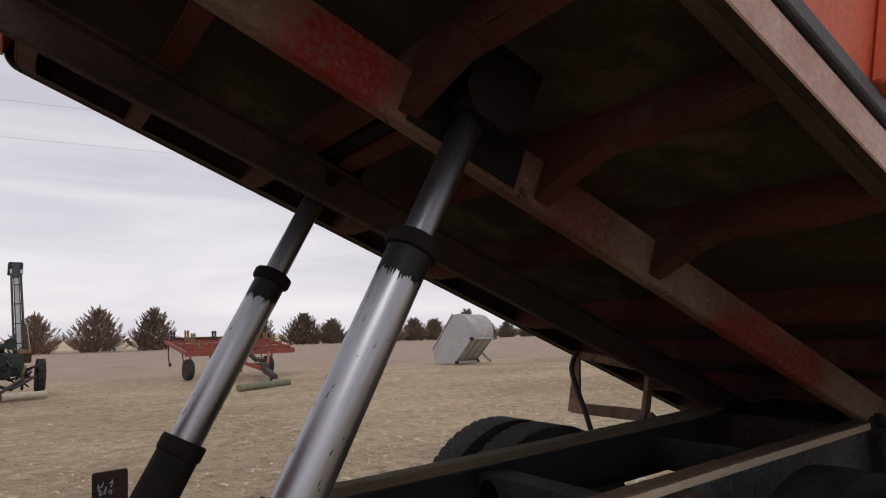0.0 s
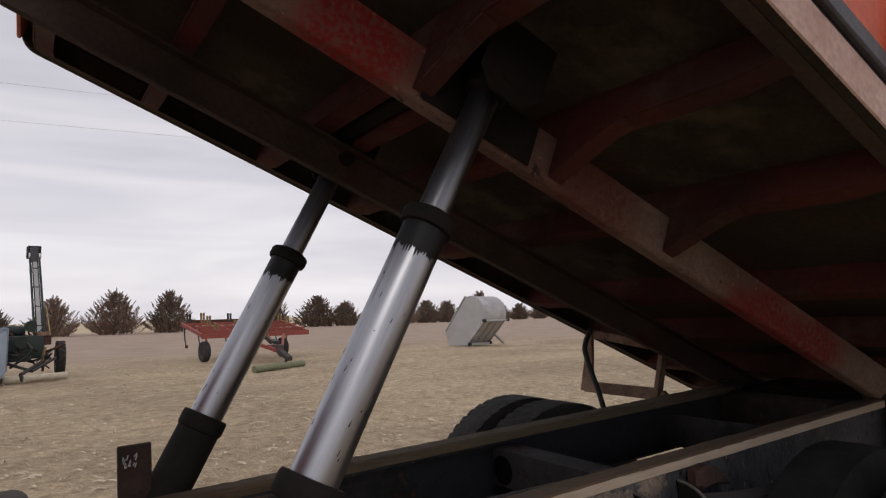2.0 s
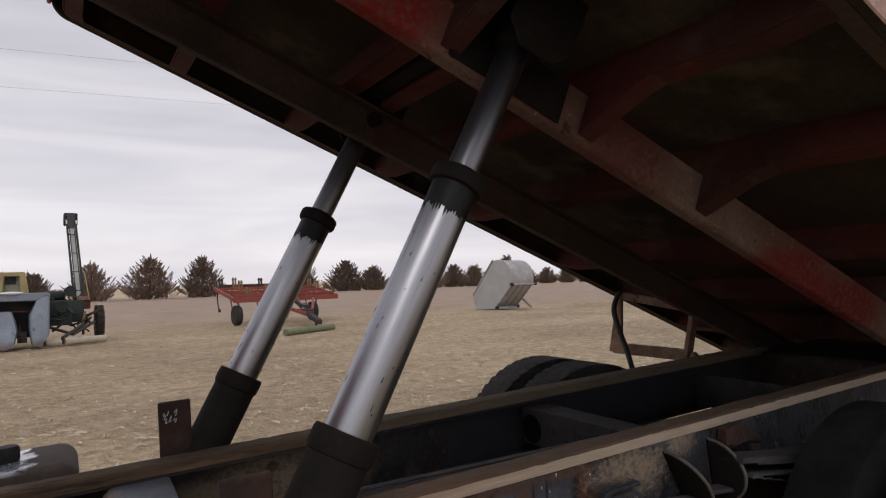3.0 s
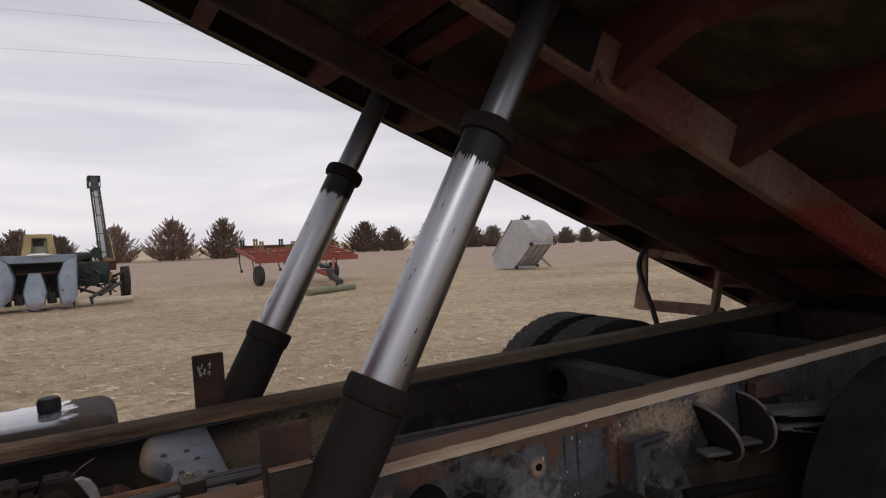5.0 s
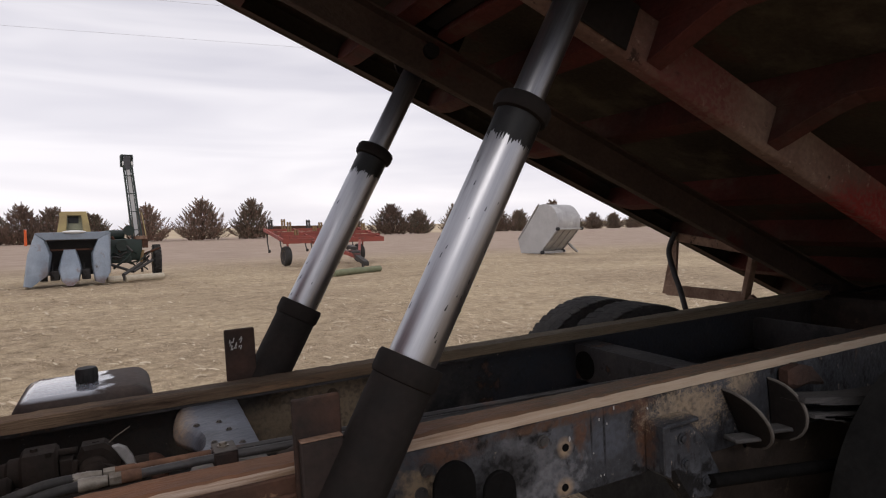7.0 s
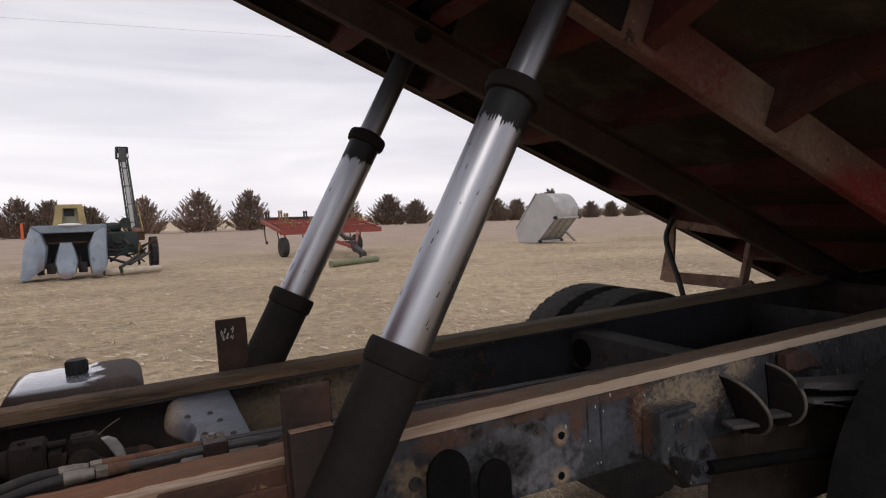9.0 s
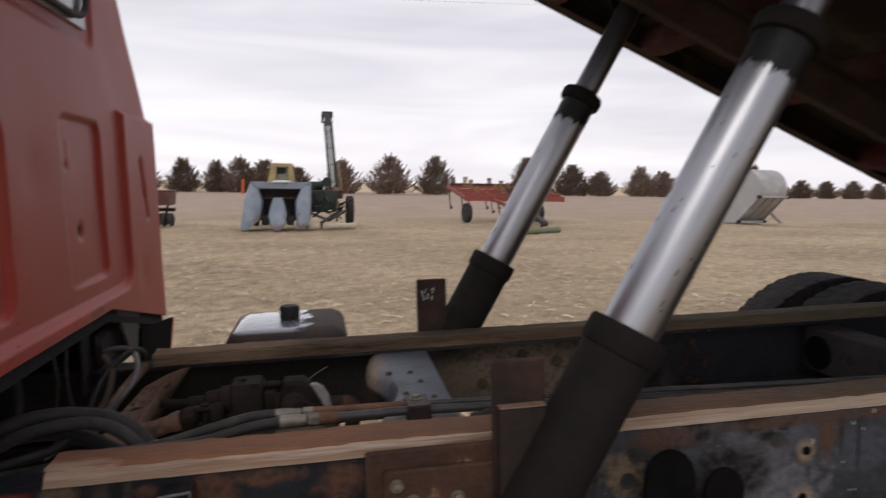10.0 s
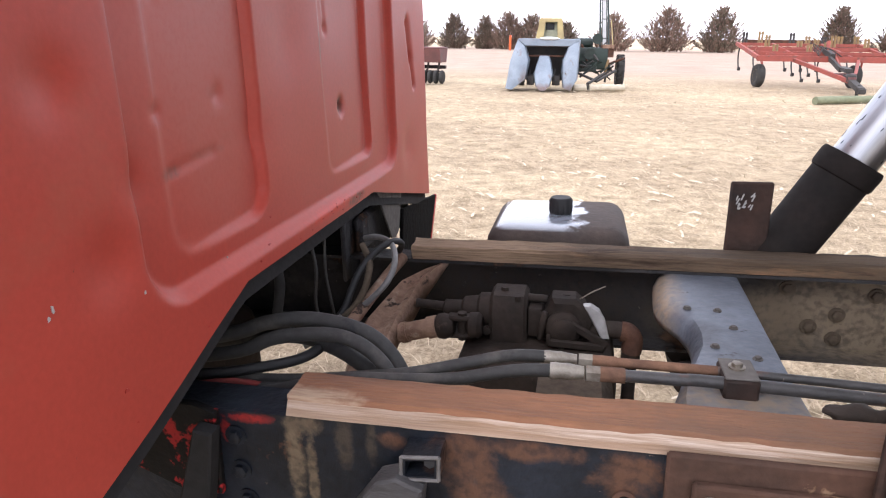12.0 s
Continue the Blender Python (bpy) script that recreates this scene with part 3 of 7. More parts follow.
def tube(bm, pts, r, segments=12, steps=6):
    """A round hose along a smooth line through points."""
    pts = [Vector(p) for p in pts]
    line = []
    for i in range(len(pts) - 1):
        p0, p1, p2, p3 = pts[max(i - 1, 0)], pts[i], pts[i + 1], pts[min(i + 2, len(pts) - 1)]
        for k in range(steps):
            t = k / steps
            line.append(0.5 * (2 * p1 + (p2 - p0) * t + (2 * p0 - 5 * p1 + 4 * p2 - p3) * t * t + (3 * p1 - p0 - 3 * p2 + p3) * t ** 3))
    line.append(pts[-1])
    rings = []
    side = Vector((0, 0, 1))
    for i, p in enumerate(line):
        d = (line[min(i + 1, len(line) - 1)] - line[max(i - 1, 0)]).normalized()
        side = (side - d * side.dot(d)).normalized()
        other = d.cross(side)
        rings.append([bm.verts.new(p + r * (math.cos(2 * math.pi * k / segments) * side + math.sin(2 * math.pi * k / segments) * other)) for k in range(segments)])
    for p, q in zip(rings, rings[1:]):
        for k in range(segments):
            j = (k + 1) % segments
            bm.faces.new((p[k], p[j], q[j], q[k]))
    bm.faces.new(rings[0][::-1])
    bm.faces.new(rings[-1])


def prism(bm, outline, m, depth, bevel=0.0):
    """A flat plate of that outline (x, y pairs), depth thick along local z, moved by m."""
    low = [bm.verts.new(m @ Vector((x, y, 0))) for x, y in outline]
    high = [bm.verts.new(m @ Vector((x, y, depth))) for x, y in outline]
    fs = [bm.faces.new(low[::-1]), bm.faces.new(high)]
    n = len(outline)
    for k in range(n):
        j = (k + 1) % n
        fs.append(bm.faces.new((low[k], low[j], high[j], high[k])))
    bmesh.ops.recalc_face_normals(bm, faces=fs)
    if bevel:
        es = list({e for e in fs[0].edges} | {e for e in fs[1].edges})
        bmesh.ops.bevel(bm, geom=es, offset=bevel, segments=1, affect="EDGES")


def sweep(bm, pts, profile):
    """Carries a profile of (side, up) offsets along points, as one piece."""
    pts = [Vector(p) for p in pts]
    rings = []
    for i, p in enumerate(pts):
        d = (pts[min(i + 1, len(pts) - 1)] - pts[max(i - 1, 0)]).normalized()
        side = d.cross(Vector((0, 0, 1))).normalized()
        up = side.cross(d)
        rings.append([bm.verts.new(p + side * a + up * b) for a, b in profile])
    fs = []
    n = len(profile)
    for a, b in zip(rings, rings[1:]):
        for k in range(n):
            fs.append(bm.faces.new((a[k], a[(k + 1) % n], b[(k + 1) % n], b[k])))
    fs += [bm.faces.new(rings[0][::-1]), bm.faces.new(rings[-1])]
    bmesh.ops.recalc_face_normals(bm, faces=fs)


def axes(origin, x, y, z):
    m = Matrix((Vector(x), Vector(y), Vector(z))).transposed().to_4x4()
    m.translation = Vector(origin)
    return m


def rise(x, y):
    """Height of the field: nearly level, lifting a little under the rear of the truck."""
    near = max(0.0, 1 - math.hypot(x - 2.0, y) / 9.0)
    return 0.035 * x * min(1, near * 1.6) * (1 if near > 0 else 0)


# ---- ground: one sheet to the horizon, finer near the truck ----
def build_ground():
    def lines(near, far, step):
        a = [k * step for k in range(int(near / step) + 1)]
        v = a[-1]
        while v < far:
            v *= 1.28
            a.append(v)
        return sorted({-q for q in a} | set(a))
    xs, ys = lines(30, 4000, 0.5), lines(32, 4000, 0.5)
    verts, faces = [], []
    for y in ys:
        for x in xs:
            d = math.hypot(x, y)
            bumpy = 0.018 * noise.noise(Vector((x * 0.9, y * 0.9, 3))) + 0.03 * noise.noise(Vector((x * 0.2, y * 0.2, 7)))
            far = 0.0 if d < 30 else 0.25 * noise.noise(Vector((x * 0.02, y * 0.02, 1))) * min(1, (d - 30) / 60)
            verts.append((x, y, rise(x, y) + bumpy * (1 if d < 40 else 0) + far - 0.03))
    w = len(xs)
    for j in range(len(ys) - 1):
        for i in range(w - 1):
            faces.append((j * w + i, j * w + i + 1, (j + 1) * w + i + 1, (j + 1) * w + i))
    me = bpy.data.meshes.new("ground")
    me.from_pydata(verts, [], faces)
    me.materials.append(M_GROUND)
    for p in me.polygons:
        p.use_smooth = True
    return tagged(new("ground", me), "dry tan field covered in corn stubble and straw", "ground", kind="structure")


build_ground()

# ---- the truck: frame, cab, wheels, raised bed ----
TILT = 2.1
truck = thing("dump_truck", "old red dump truck with its bed raised on two cylinders", "truck", m=pose(0, 0, 0, 0, -TILT, 0))
C, S = math.cos(radians(TILT)), math.sin(radians(TILT))


def L(x, y, z):
    """A point of the level world in the truck's own axes."""
    return Vector((x * C + z * S, y, z * C - x * S))


SILL = 1.10                       # top of the wood sills over the truck's base line
RAIL_LOW, RAIL_TOP = 0.845, 1.063


def channel(bm, x0, x1, y_web, y_lip, low, top, t=0.008):
    """A C-channel along x, one bent sheet: web at y_web, flanges to y_lip."""
    s = 1 if y_lip > y_web else -1
    y_in = y_web + s * t
    out = [(y_web, low), (y_lip, low), (y_lip, low + t), (y_in, low + t), (y_in, top - t), (y_lip, top - t), (y_lip, top), (y_web, top)]
    prism(bm, out, axes((x0, 0, 0), (0, 1, 0), (0, 0, 1), (1, 0, 0)), x1 - x0)


def bolts(parent, mat, places, axis, r=0.013, h=0.012):
    """Hexagon bolt heads on washers, each a part of its own on one shared mesh."""
    bm = bmesh.new()
    lathe(bm, [(r * 1.5, 0.0), (r * 1.5, h * 0.3)], Matrix(), 14)
    lathe(bm, [(r, h * 0.3), (r, h * 0.9), (r * 0.8, h)], Matrix(), 6)
    turn = Vector(axis).to_track_quat("Z", "Y")
    first = part("bolt", bm, mat, parent)
    for i, q in enumerate(places):
        o = first if i == 0 else new("bolt", first.data)
        o.parent, o.location = parent, q
        o.rotation_mode = "QUATERNION"
        o.rotation_quaternion = turn


bm = bmesh.new()
channel(bm, 0.90, 5.0, -0.43, -0.352, RAIL_LOW, RAIL_TOP)
near_rail = part("frame_rail", bm, M_FRAMEDUST, truck, "black painted steel frame rail, dusty and rusting")
bm = bmesh.new()
channel(bm, -1.7, 0.899, -0.43, -0.352, RAIL_LOW, RAIL_TOP)
front_rail = part("frame_rail", bm, M_FRAME, truck, "black frame rail with rust patches")
bm = bmesh.new()
channel(bm, -1.7, 5.0, 0.413, 0.335, RAIL_LOW, RAIL_TOP)
far_rail = part("frame_rail", bm, M_FRAMEIN, truck, "dark dusty steel frame rail")


def wood_sill(y0, y1, x0, x1, mats, out, label, seed):
    """A weathered plank on the rail: its outer side is pale split wood."""
    bm = bmesh.new()
    n = int((x1 - x0) / 0.03)
    rnd = random.Random(seed)
    prof = [(y0, RAIL_TOP + 0.002), (y1, RAIL_TOP + 0.002), (y1, SILL - 0.006), (y1 - 0.006, SILL), ((y0 + y1) / 2, SILL), (y0 + 0.006, SILL), (y0, SILL - 0.006)]
    rings = []
    for i in range(n + 1):
        x = x0 + (x1 - x0) * i / n
        ring = []
        for k, (y, z) in enumerate(prof):
            dy = 0.0018 * noise.noise(Vector((x * 5, k * 0.7, seed))) + 0.0024 * noise.noise(Vector((x * 22, k * 1.3, seed + 4)))
            dz = (0.0022 * noise.noise(Vector((x * 4, k, seed + 9))) + 0.003 * noise.noise(Vector((x * 25, k, seed + 2)))) if k > 1 else 0
            if i == 0:
                x_end = x + rnd.uniform(-0.004, 0.008)
            ring.append(bm.verts.new((x_end if i == 0 else x, y + dy, z + dz)))
        rings.append(ring)
    for p, q in zip(rings, rings[1:]):
        for k in range(len(prof)):
            j = (k + 1) % len(prof)
            f = bm.faces.new((p[k], q[k], q[j], p[j]))
            side = abs(f.calc_center_median().y - out) < 0.004 and abs(prof[k][0] - prof[j][0]) < 0.001
            f.material_index = 1 if side else 0
    for ring in (rings[0], rings[-1][::-1]):
        bm.faces.new(ring).material_index = 1
    bmesh.ops.recalc_face_normals(bm, faces=bm.faces)
    return part("wood_sill", bm, mats, truck, label)


wood_sill(-0.432, -0.350, 0.035, 3.95, (M_WOODTOP, M_WOODSIDE), -0.432, "weathered wooden sill plank, pale split edge", 1)
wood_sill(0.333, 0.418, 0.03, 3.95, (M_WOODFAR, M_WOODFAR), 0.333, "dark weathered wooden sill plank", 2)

# rusty cylinder mount on the outside of the near rail, with bolts
bm = bmesh.new()
box(bm, (0.595, -0.452, 0.80), (1.00, -0.4385, 1.080), 0.004)
mount = part("mount_plate", bm, M_MOUNT, truck, "rusty bolted mounting plate")
bm = bmesh.new()
box(bm, (0.628, -0.467, 0.80), (0.985, -0.4525, 1.046), 0.004)
part("backing_plate", bm, M_MOUNT, mount)
PLATE_BOLTS = [(0.651, -0.467, 1.018), (0.682, -0.467, 0.985), (0.653, -0.467, 0.960), (0.768, -0.467, 0.984)]
bolts(mount, M_ZINC, PLATE_BOLTS, (0, -1, 0), 0.009)
bolts(near_rail, M_PIPE, [(1.14, -0.4305, 0.955), (1.158, -0.4305, 1.010), (1.494, -0.4315, 1.010), (2.0, -0.4305, 0.97)], (0, -1, 0), 0.012, 0.006)
# no real openings: black discs stand for the shade in two bolt holes
for x, z in ((1.566, 0.978), (1.560, 0.870)):
    bm = bmesh.new()
    lathe(bm, [(0.0105, 0.0), (0.0105, 0.0016), (0.0075, 0.0020), (0.0070, 0.0006), (0.0, 0.0005)], axes((x, -0.4305, z), (1, 0, 0), (0, 0, 1), (0, -1, 0)), 18)
    part("bolt_hole_disc", bm, M_SOOTHOLE, near_rail, "black disc drawn as an empty bolt hole")
bm = bmesh.new()
rnd = random.Random(31)
for x, z, r in ((1.683, 1.032, 0.0030), (1.736, 1.055, 0.0034), (1.71, 1.015, 0.0022), (1.281, 0.933, 0.0034), (1.397, 0.915, 0.0030), (1.682, 0.874, 0.0020), (1.694, 0.874, 0.0018), (1.66, 0.942, 0.0018), (1.58, 0.998, 0.0040), (1.86, 1.03, 0.0026), (1.95, 0.99, 0.0022), (0.66, 0.955, 0.0024), (0.60, 1.01, 0.0020)):
    pts = [(r * rnd.uniform(0.5, 1.2) * math.cos(q), 1.7 * r * rnd.uniform(0.6, 1.3) * math.sin(q)) for q in [2 * math.pi * i / 8 for i in range(8)]]
    prism(bm, pts, axes((x, -0.4306, z), (1, 0, 0), (0, 0, 1), (0, -1, 0)), 0.0012)
tagged(part("lime_specks", bm, M_GALVLIGHT, near_rail, "small whitish splashes on the rail"), kind="stuff")
bolts(far_rail, M_DIRT, [(1.10, 0.4045, 0.945), (1.18, 0.4045, 1.00), (1.10, 0.4045, 0.88), (1.04, 0.4045, 0.91), (0.98, 0.4045, 1.01), (1.30, 0.4045, 0.97)], (0, -1, 0), 0.013)


bm = bmesh.new()
lathe(bm, [(0.017, 0.0), (0.017, 0.004), (0.010, 0.005), (0.010, 0.001)], axes((0.545, -0.4305, 0.982), (1, 0, 0), (0, 0, 1), (0, -1, 0)), 18)
part("rusty_grommet", bm, M_MOUNT, front_rail, "rusty ring round a hole")
# black disc in the ring stands for the hole's shade
bm = bmesh.new()
lathe(bm, [(0.0095, 0.0), (0.0095, 0.0055)], axes((0.545, -0.4305, 0.982), (1, 0, 0), (0, 0, 1), (0, -1, 0)), 16)
part("hole", bm, M_SOOTHOLE, front_rail)

def post(y, sign):
    bm = bmesh.new()
    box(bm, (0.838 if sign < 0 else 0.835, min(y, y + 0.014 * sign), 0.88), (0.943 if sign < 0 else 0.935, max(y, y + 0.014 * sign), 1.247 if sign < 0 else 1.262), 0.004)
    ob = part("stop_post", bm, M_PLATE, truck, "rusty flat steel upright stop")
    if sign < 0:
        bm = bmesh.new()
        box(bm, (0.845, y - 0.040, 0.80), (0.938, y - 0.0145, 1.160), 0.004)
        gus = part("gusset", bm, M_RUSTDARK, ob)
        # thin pale strip as a painted highlight along the gusset's top
        bm = bmesh.new()
        box(bm, (0.846, y - 0.0395, 1.1605), (0.937, y - 0.015, 1.1635), 0.001)
        part("highlight_ledge", bm, M_DUSTRUST, gus, "pale strip painted as the edge highlight")
    else:
        bm = bmesh.new()
        rnd = random.Random(4)
        for k in range(15):
            x, z = 0.848 + rnd.random() * 0.042, 1.188 + rnd.random() * 0.045
            beam(bm, (x, y - 0.0015, z), (x + rnd.uniform(0.001, 0.007), y - 0.0015, z + rnd.uniform(0.004, 0.018)), 0.0025, 0.0028, 0)
        tagged(part("paint_scratches", bm, M_GALVLIGHT, ob, "pale scratched paint marks"), kind="stuff")
    return ob


post(-0.462, -1)
post(0.462, 1)

# ---- telescopic cylinders ----
CYL_A, CYL_B = L(1.058, 0, 1.34), L(1.358, 0, 1.905)
CYL_D = (CYL_B - CYL_A).normalized()


def cylinder(y):
    base = Vector((CYL_A.x, y, CYL_A.z))
    m = CYL_D.to_track_quat("Z", "Y").to_matrix().to_4x4()
    m.translation = base
    gap = (CYL_B - CYL_A).length
    low_set = -0.020 if y < 0 else 0.0
    bm = bmesh.new()
    lathe(bm, [(0.060, -0.66), (0.071, -0.655), (0.071, low_set - 0.01), (0.068, low_set)], m, 40)
    barrel = part("hydraulic_cylinder", bm, M_BARREL, truck, "black hydraulic cylinder barrel")
    bm = bmesh.new()
    lathe(bm, [(r, h + low_set) for r, h in ((0.0715, -0.036), (0.0745, -0.034), (0.077, -0.026), (0.0775, 0.008), (0.074, 0.018), (0.058, 0.019))], m, 40)
    box(bm, (0.074, -0.018, low_set - 0.032), (0.088, 0.018, low_set + 0.010), 0.004, m)
    part("gland_collar", bm, M_BARREL, barrel)
    bm = bmesh.new()
    lathe(bm, [(0.0562, 0.0195 + low_set), (0.0562, gap - 0.01), (0.055, gap)], Matrix(), 48)
    stage = part("lower_stage", bm, M_CHROME, barrel, "bright chrome cylinder stage")
    stage.matrix_local = m
    own, m = m, Matrix()
    # brushed-on black paint below the upper collar, with a ragged lower edge
    bm = bmesh.new()
    rnd = random.Random(int(y * 10) + 20)
    n = 96
    top = [bm.verts.new(m @ Vector((0.0570 * math.cos(2 * math.pi * k / n), 0.0570 * math.sin(2 * math.pi * k / n), gap - 0.02))) for k in range(n)]
    low = []
    for k in range(n):
        ragged = 0.068 + 0.016 * noise.noise(Vector((k * 0.23, y, 2))) + (rnd.uniform(0.0, 0.026) if k % 2 else 0)
        low.append(bm.verts.new(m @ Vector((0.0566 * math.cos(2 * math.pi * k / n), 0.0566 * math.sin(2 * math.pi * k / n), gap - 0.02 - ragged))))
    for k in range(n):
        j = (k + 1) % n
        bm.faces.new((low[k], low[j], top[j], top[k]))
    part("paint_band", bm, M_BLACKPAINT, stage, "ragged black paint band")
    bm = bmesh.new()
    for k in range(34):
        a, h = rnd.uniform(0, 6.28), 0.03 + (gap - 0.2) * rnd.random() ** 1.6
        c = m @ Vector((0.0563 * math.cos(a), 0.0563 * math.sin(a), h))
        e = m @ Vector((0.0563 * math.cos(a + 0.02), 0.0563 * math.sin(a + 0.02), h + rnd.uniform(0.004, 0.016)))
        rod(bm, c, e, rnd.uniform(0.0008, 0.0018), 0.0006, 6)
    tagged(part("paint_drips", bm, M_BLACKPAINT, stage), kind="stuff")
    m = own
    bm = bmesh.new()
    lathe(bm, [(0.0585, gap - 0.020), (0.067, gap - 0.017), (0.0705, gap - 0.008), (0.0705, gap + 0.014), (0.066, gap + 0.022), (0.052, gap + 0.029), (0.044, gap + 0.030)], m, 40)
    box(bm, (0.064, -0.014, gap - 0.02), (0.082, 0.014, gap + 0.02), 0.004, m)
    part("gland_collar", bm, M_BARREL, barrel)
    bm = bmesh.new()
    lathe(bm, [(0.041, gap + 0.0305), (0.041, gap + 0.40), (0.040, gap + 0.405)], Matrix(), 40)
    part("upper_stage", bm, M_CHROMEDARK, barrel, "chrome upper stage").matrix_local = m
    bm = bmesh.new()
    lathe(bm, [(0.052, gap + 0.405), (0.060, gap + 0.41), (0.060, gap + 0.47), (0.05, gap + 0.48)], m, 28)
    rod(bm, m @ Vector((0, 0, gap + 0.44)) + Vector((0, -0.10, 0)), m @ Vector((0, 0, gap + 0.44)) + Vector((0, 0.10, 0)), 0.03, None, 20)
    part("pivot_eye", bm, M_BARREL, barrel)
    bm = bmesh.new()
    q = m @ Vector((0, 0, -0.66))
    s = 1 if y > 0 else -1
    rod(bm, q + Vector((0, -0.10, 0)), q + Vector((0, 0.10, 0)), 0.045, None, 24)
    part("trunnion", bm, M_RUSTDARK, barrel)
    return barrel


cylinder(-0.5)
cylinder(0.5)

# rounded black ears of the cylinder bracket beside the near rail
for x, top, w in ((1.19, 1.043, 0.054), (1.31, 0.995, 0.044)):
    bm = bmesh.new()
    pts = [(x - w, 0.70), (x + w, 0.70)] + [(x + w * math.cos(a), top - w + w * math.sin(a) * 1.15) for a in [k * math.pi / 10 for k in range(11)]]
    prism(bm, pts, axes((0, -0.50, 0), (1, 0, 0), (0, 0, 1), (0, -1, 0)), 0.016, 0.003)
    part("bracket_ear", bm, M_SOOTHOLE, truck, "black rounded bracket ear")

# ---- crossmembers, pipes, pump ----
def hourglass_crossmember():
    """A pressed waisted plate: flat top, rounded shoulders, turned-down sides."""
    bm = bmesh.new()
    z = 1.056
    left = [(0.36, 0.655), (0.30, 0.648), (0.22, 0.642), (0.17, 0.646), (0.13, 0.660), (0.09, 0.680), (0.04, 0.692), (0.0, 0.694), (-0.05, 0.688), (-0.10, 0.672), (-0.15, 0.655), (-0.20, 0.640), (-0.25, 0.630), (-0.345, 0.622)]
    right = [(0.36, 0.848), (0.20, 0.843), (0.05, 0.838), (-0.08, 0.834), (-0.22, 0.830), (-0.345, 0.830)]

    def at(line, y):
        for (ya, xa), (yb, xb) in zip(line, line[1:]):
            if yb <= y <= ya:
                return xa + (xb - xa) * (ya - y) / (ya - yb)
        return line[-1][1]

    rows = []
    n = 60
    for k in range(n + 1):
        y = 0.36 - 0.705 * k / n
        a, b = at(left, y), at(right, y)
        s = 0.030 if y > 0.14 else 0.018 + 0.012 * max(0.0, (y - 0.04) / 0.10)
        prof = [(a + 0.002, -0.06), (a, -0.045), (a + 0.35 * s, -0.020), (a + s, -0.003), (a + s + 0.015, 0.0), ((a + b) / 2, 0.0), (b - 0.012, 0.0), (b - 0.002, -0.005), (b, -0.02), (b, -0.11)]
        rows.append([bm.verts.new((x, y, z + dz + 0.0012 * noise.noise(Vector((x * 12, y * 12, 1))))) for x, dz in prof])
    for p, q in zip(rows, rows[1:]):
        for k in range(len(p) - 1):
            bm.faces.new((p[k], q[k], q[k + 1], p[k + 1]))
    bmesh.ops.recalc_face_normals(bm, faces=bm.faces)
    ob = part("hourglass_crossmember", bm, M_XMEM, truck, "blue-grey painted hourglass crossmember")
    sol = ob.modifiers.new("sheet", "SOLIDIFY")
    sol.thickness, sol.offset = 0.006, -1
    bolts(ob, M_DUSTGREY, [(0.700, 0.12, z), (0.760, 0.115, z), (0.775, 0.03, z), (0.725, -0.06, z), (0.790, -0.10, z)], (0, 0, 1), 0.006, 0.006)
    return ob


hourglass_crossmember()
bm = bmesh.new()
prism(bm, [(2.205, -0.16), (2.213, -0.16), (2.213, -0.022), (2.315, -0.022), (2.315, -0.014), (2.205, -0.014)], axes((0, -0.345, RAIL_TOP), (1, 0, 0), (0, 0, 1), (0, 1, 0)), 0.675)
angle_bar = part("crossmember", bm, M_FRAMEIN, truck, "dirty angle-iron crossmember")
# raised black disc, the dark inside a hole given as colour
bm = bmesh.new()
lathe(bm, [(0.058, 0.0), (0.058, 0.003), (0.050, 0.004), (0.050, 0.001)], axes((2.2045, 0.27, 0.968), (0, 1, 0), (0, 0, 1), (-1, 0, 0)), 24)
part("web_hole_disc", bm, M_SOOTHOLE, angle_bar, "black disc drawn as a round hole")
for x in (3.3, 4.4):
    bm = bmesh.new()
    box(bm, (x, -0.345, RAIL_LOW + 0.03), (x + 0.01, 0.33, RAIL_TOP - 0.03), 0.003)
    part("crossmember", bm, M_FRAMEIN, truck)

PIPES = (((0.42, -0.205, 1.084), (0.72, -0.205, 1.081), (2.30, -0.258, 1.050), 0.0072, 0.0), ((0.432, -0.250, 1.082), (0.72, -0.238, 1.0775), (2.30, -0.252, 1.030), 0.0102, 0.012))
for a, b, far, r, late in PIPES:
    a, b, far = Vector(a), Vector(b), Vector(far)
    d = (b - a).normalized()
    bm = bmesh.new()
    tube(bm, [a + d * 0.095, a + d * 0.2, b, b.lerp(far, 0.3), far], r, 16, 8)
    pipe = part("hydraulic_pipe", bm, M_PIPE, truck, "long steel hydraulic line")
    bm = bmesh.new()
    rod(bm, a + d * 0.078, a + d * 0.118, r + 0.0028, None, 18)
    if not late:
        rod(bm, a + d * 0.118, a + d * 0.28, r + 0.0012, None, 18)
    part("rusted_length", bm, M_RUSTPIPE, pipe, "rusty pipe surface")
    bm = bmesh.new()
    rod(bm, a - d * 0.004, a + d * 0.030, r + 0.0040, r + 0.0036, 20)
    rod(bm, a + d * 0.003, a + d * 0.007, r + 0.0048, None, 20)
    rod(bm, a + d * 0.022, a + d * 0.026, r + 0.0045, None, 20)
    rod(bm, a + d * 0.030, a + d * 0.052, r + 0.0032, r + 0.0008, 18)
    rod(bm, a + d * 0.055, a + d * 0.078, r + 0.0042, None, 6)
    part("hose_fitting", bm, M_ZINC, pipe, "zinc-plated hose fittings")
bm = bmesh.new()
box(bm, (0.703, -0.252, 1.054), (0.757, -0.178, 1.090), 0.004)
clampb = part("pipe_clamp", bm, M_PLATE, truck, "dusty rusty steel pipe clamp")
bm = bmesh.new()
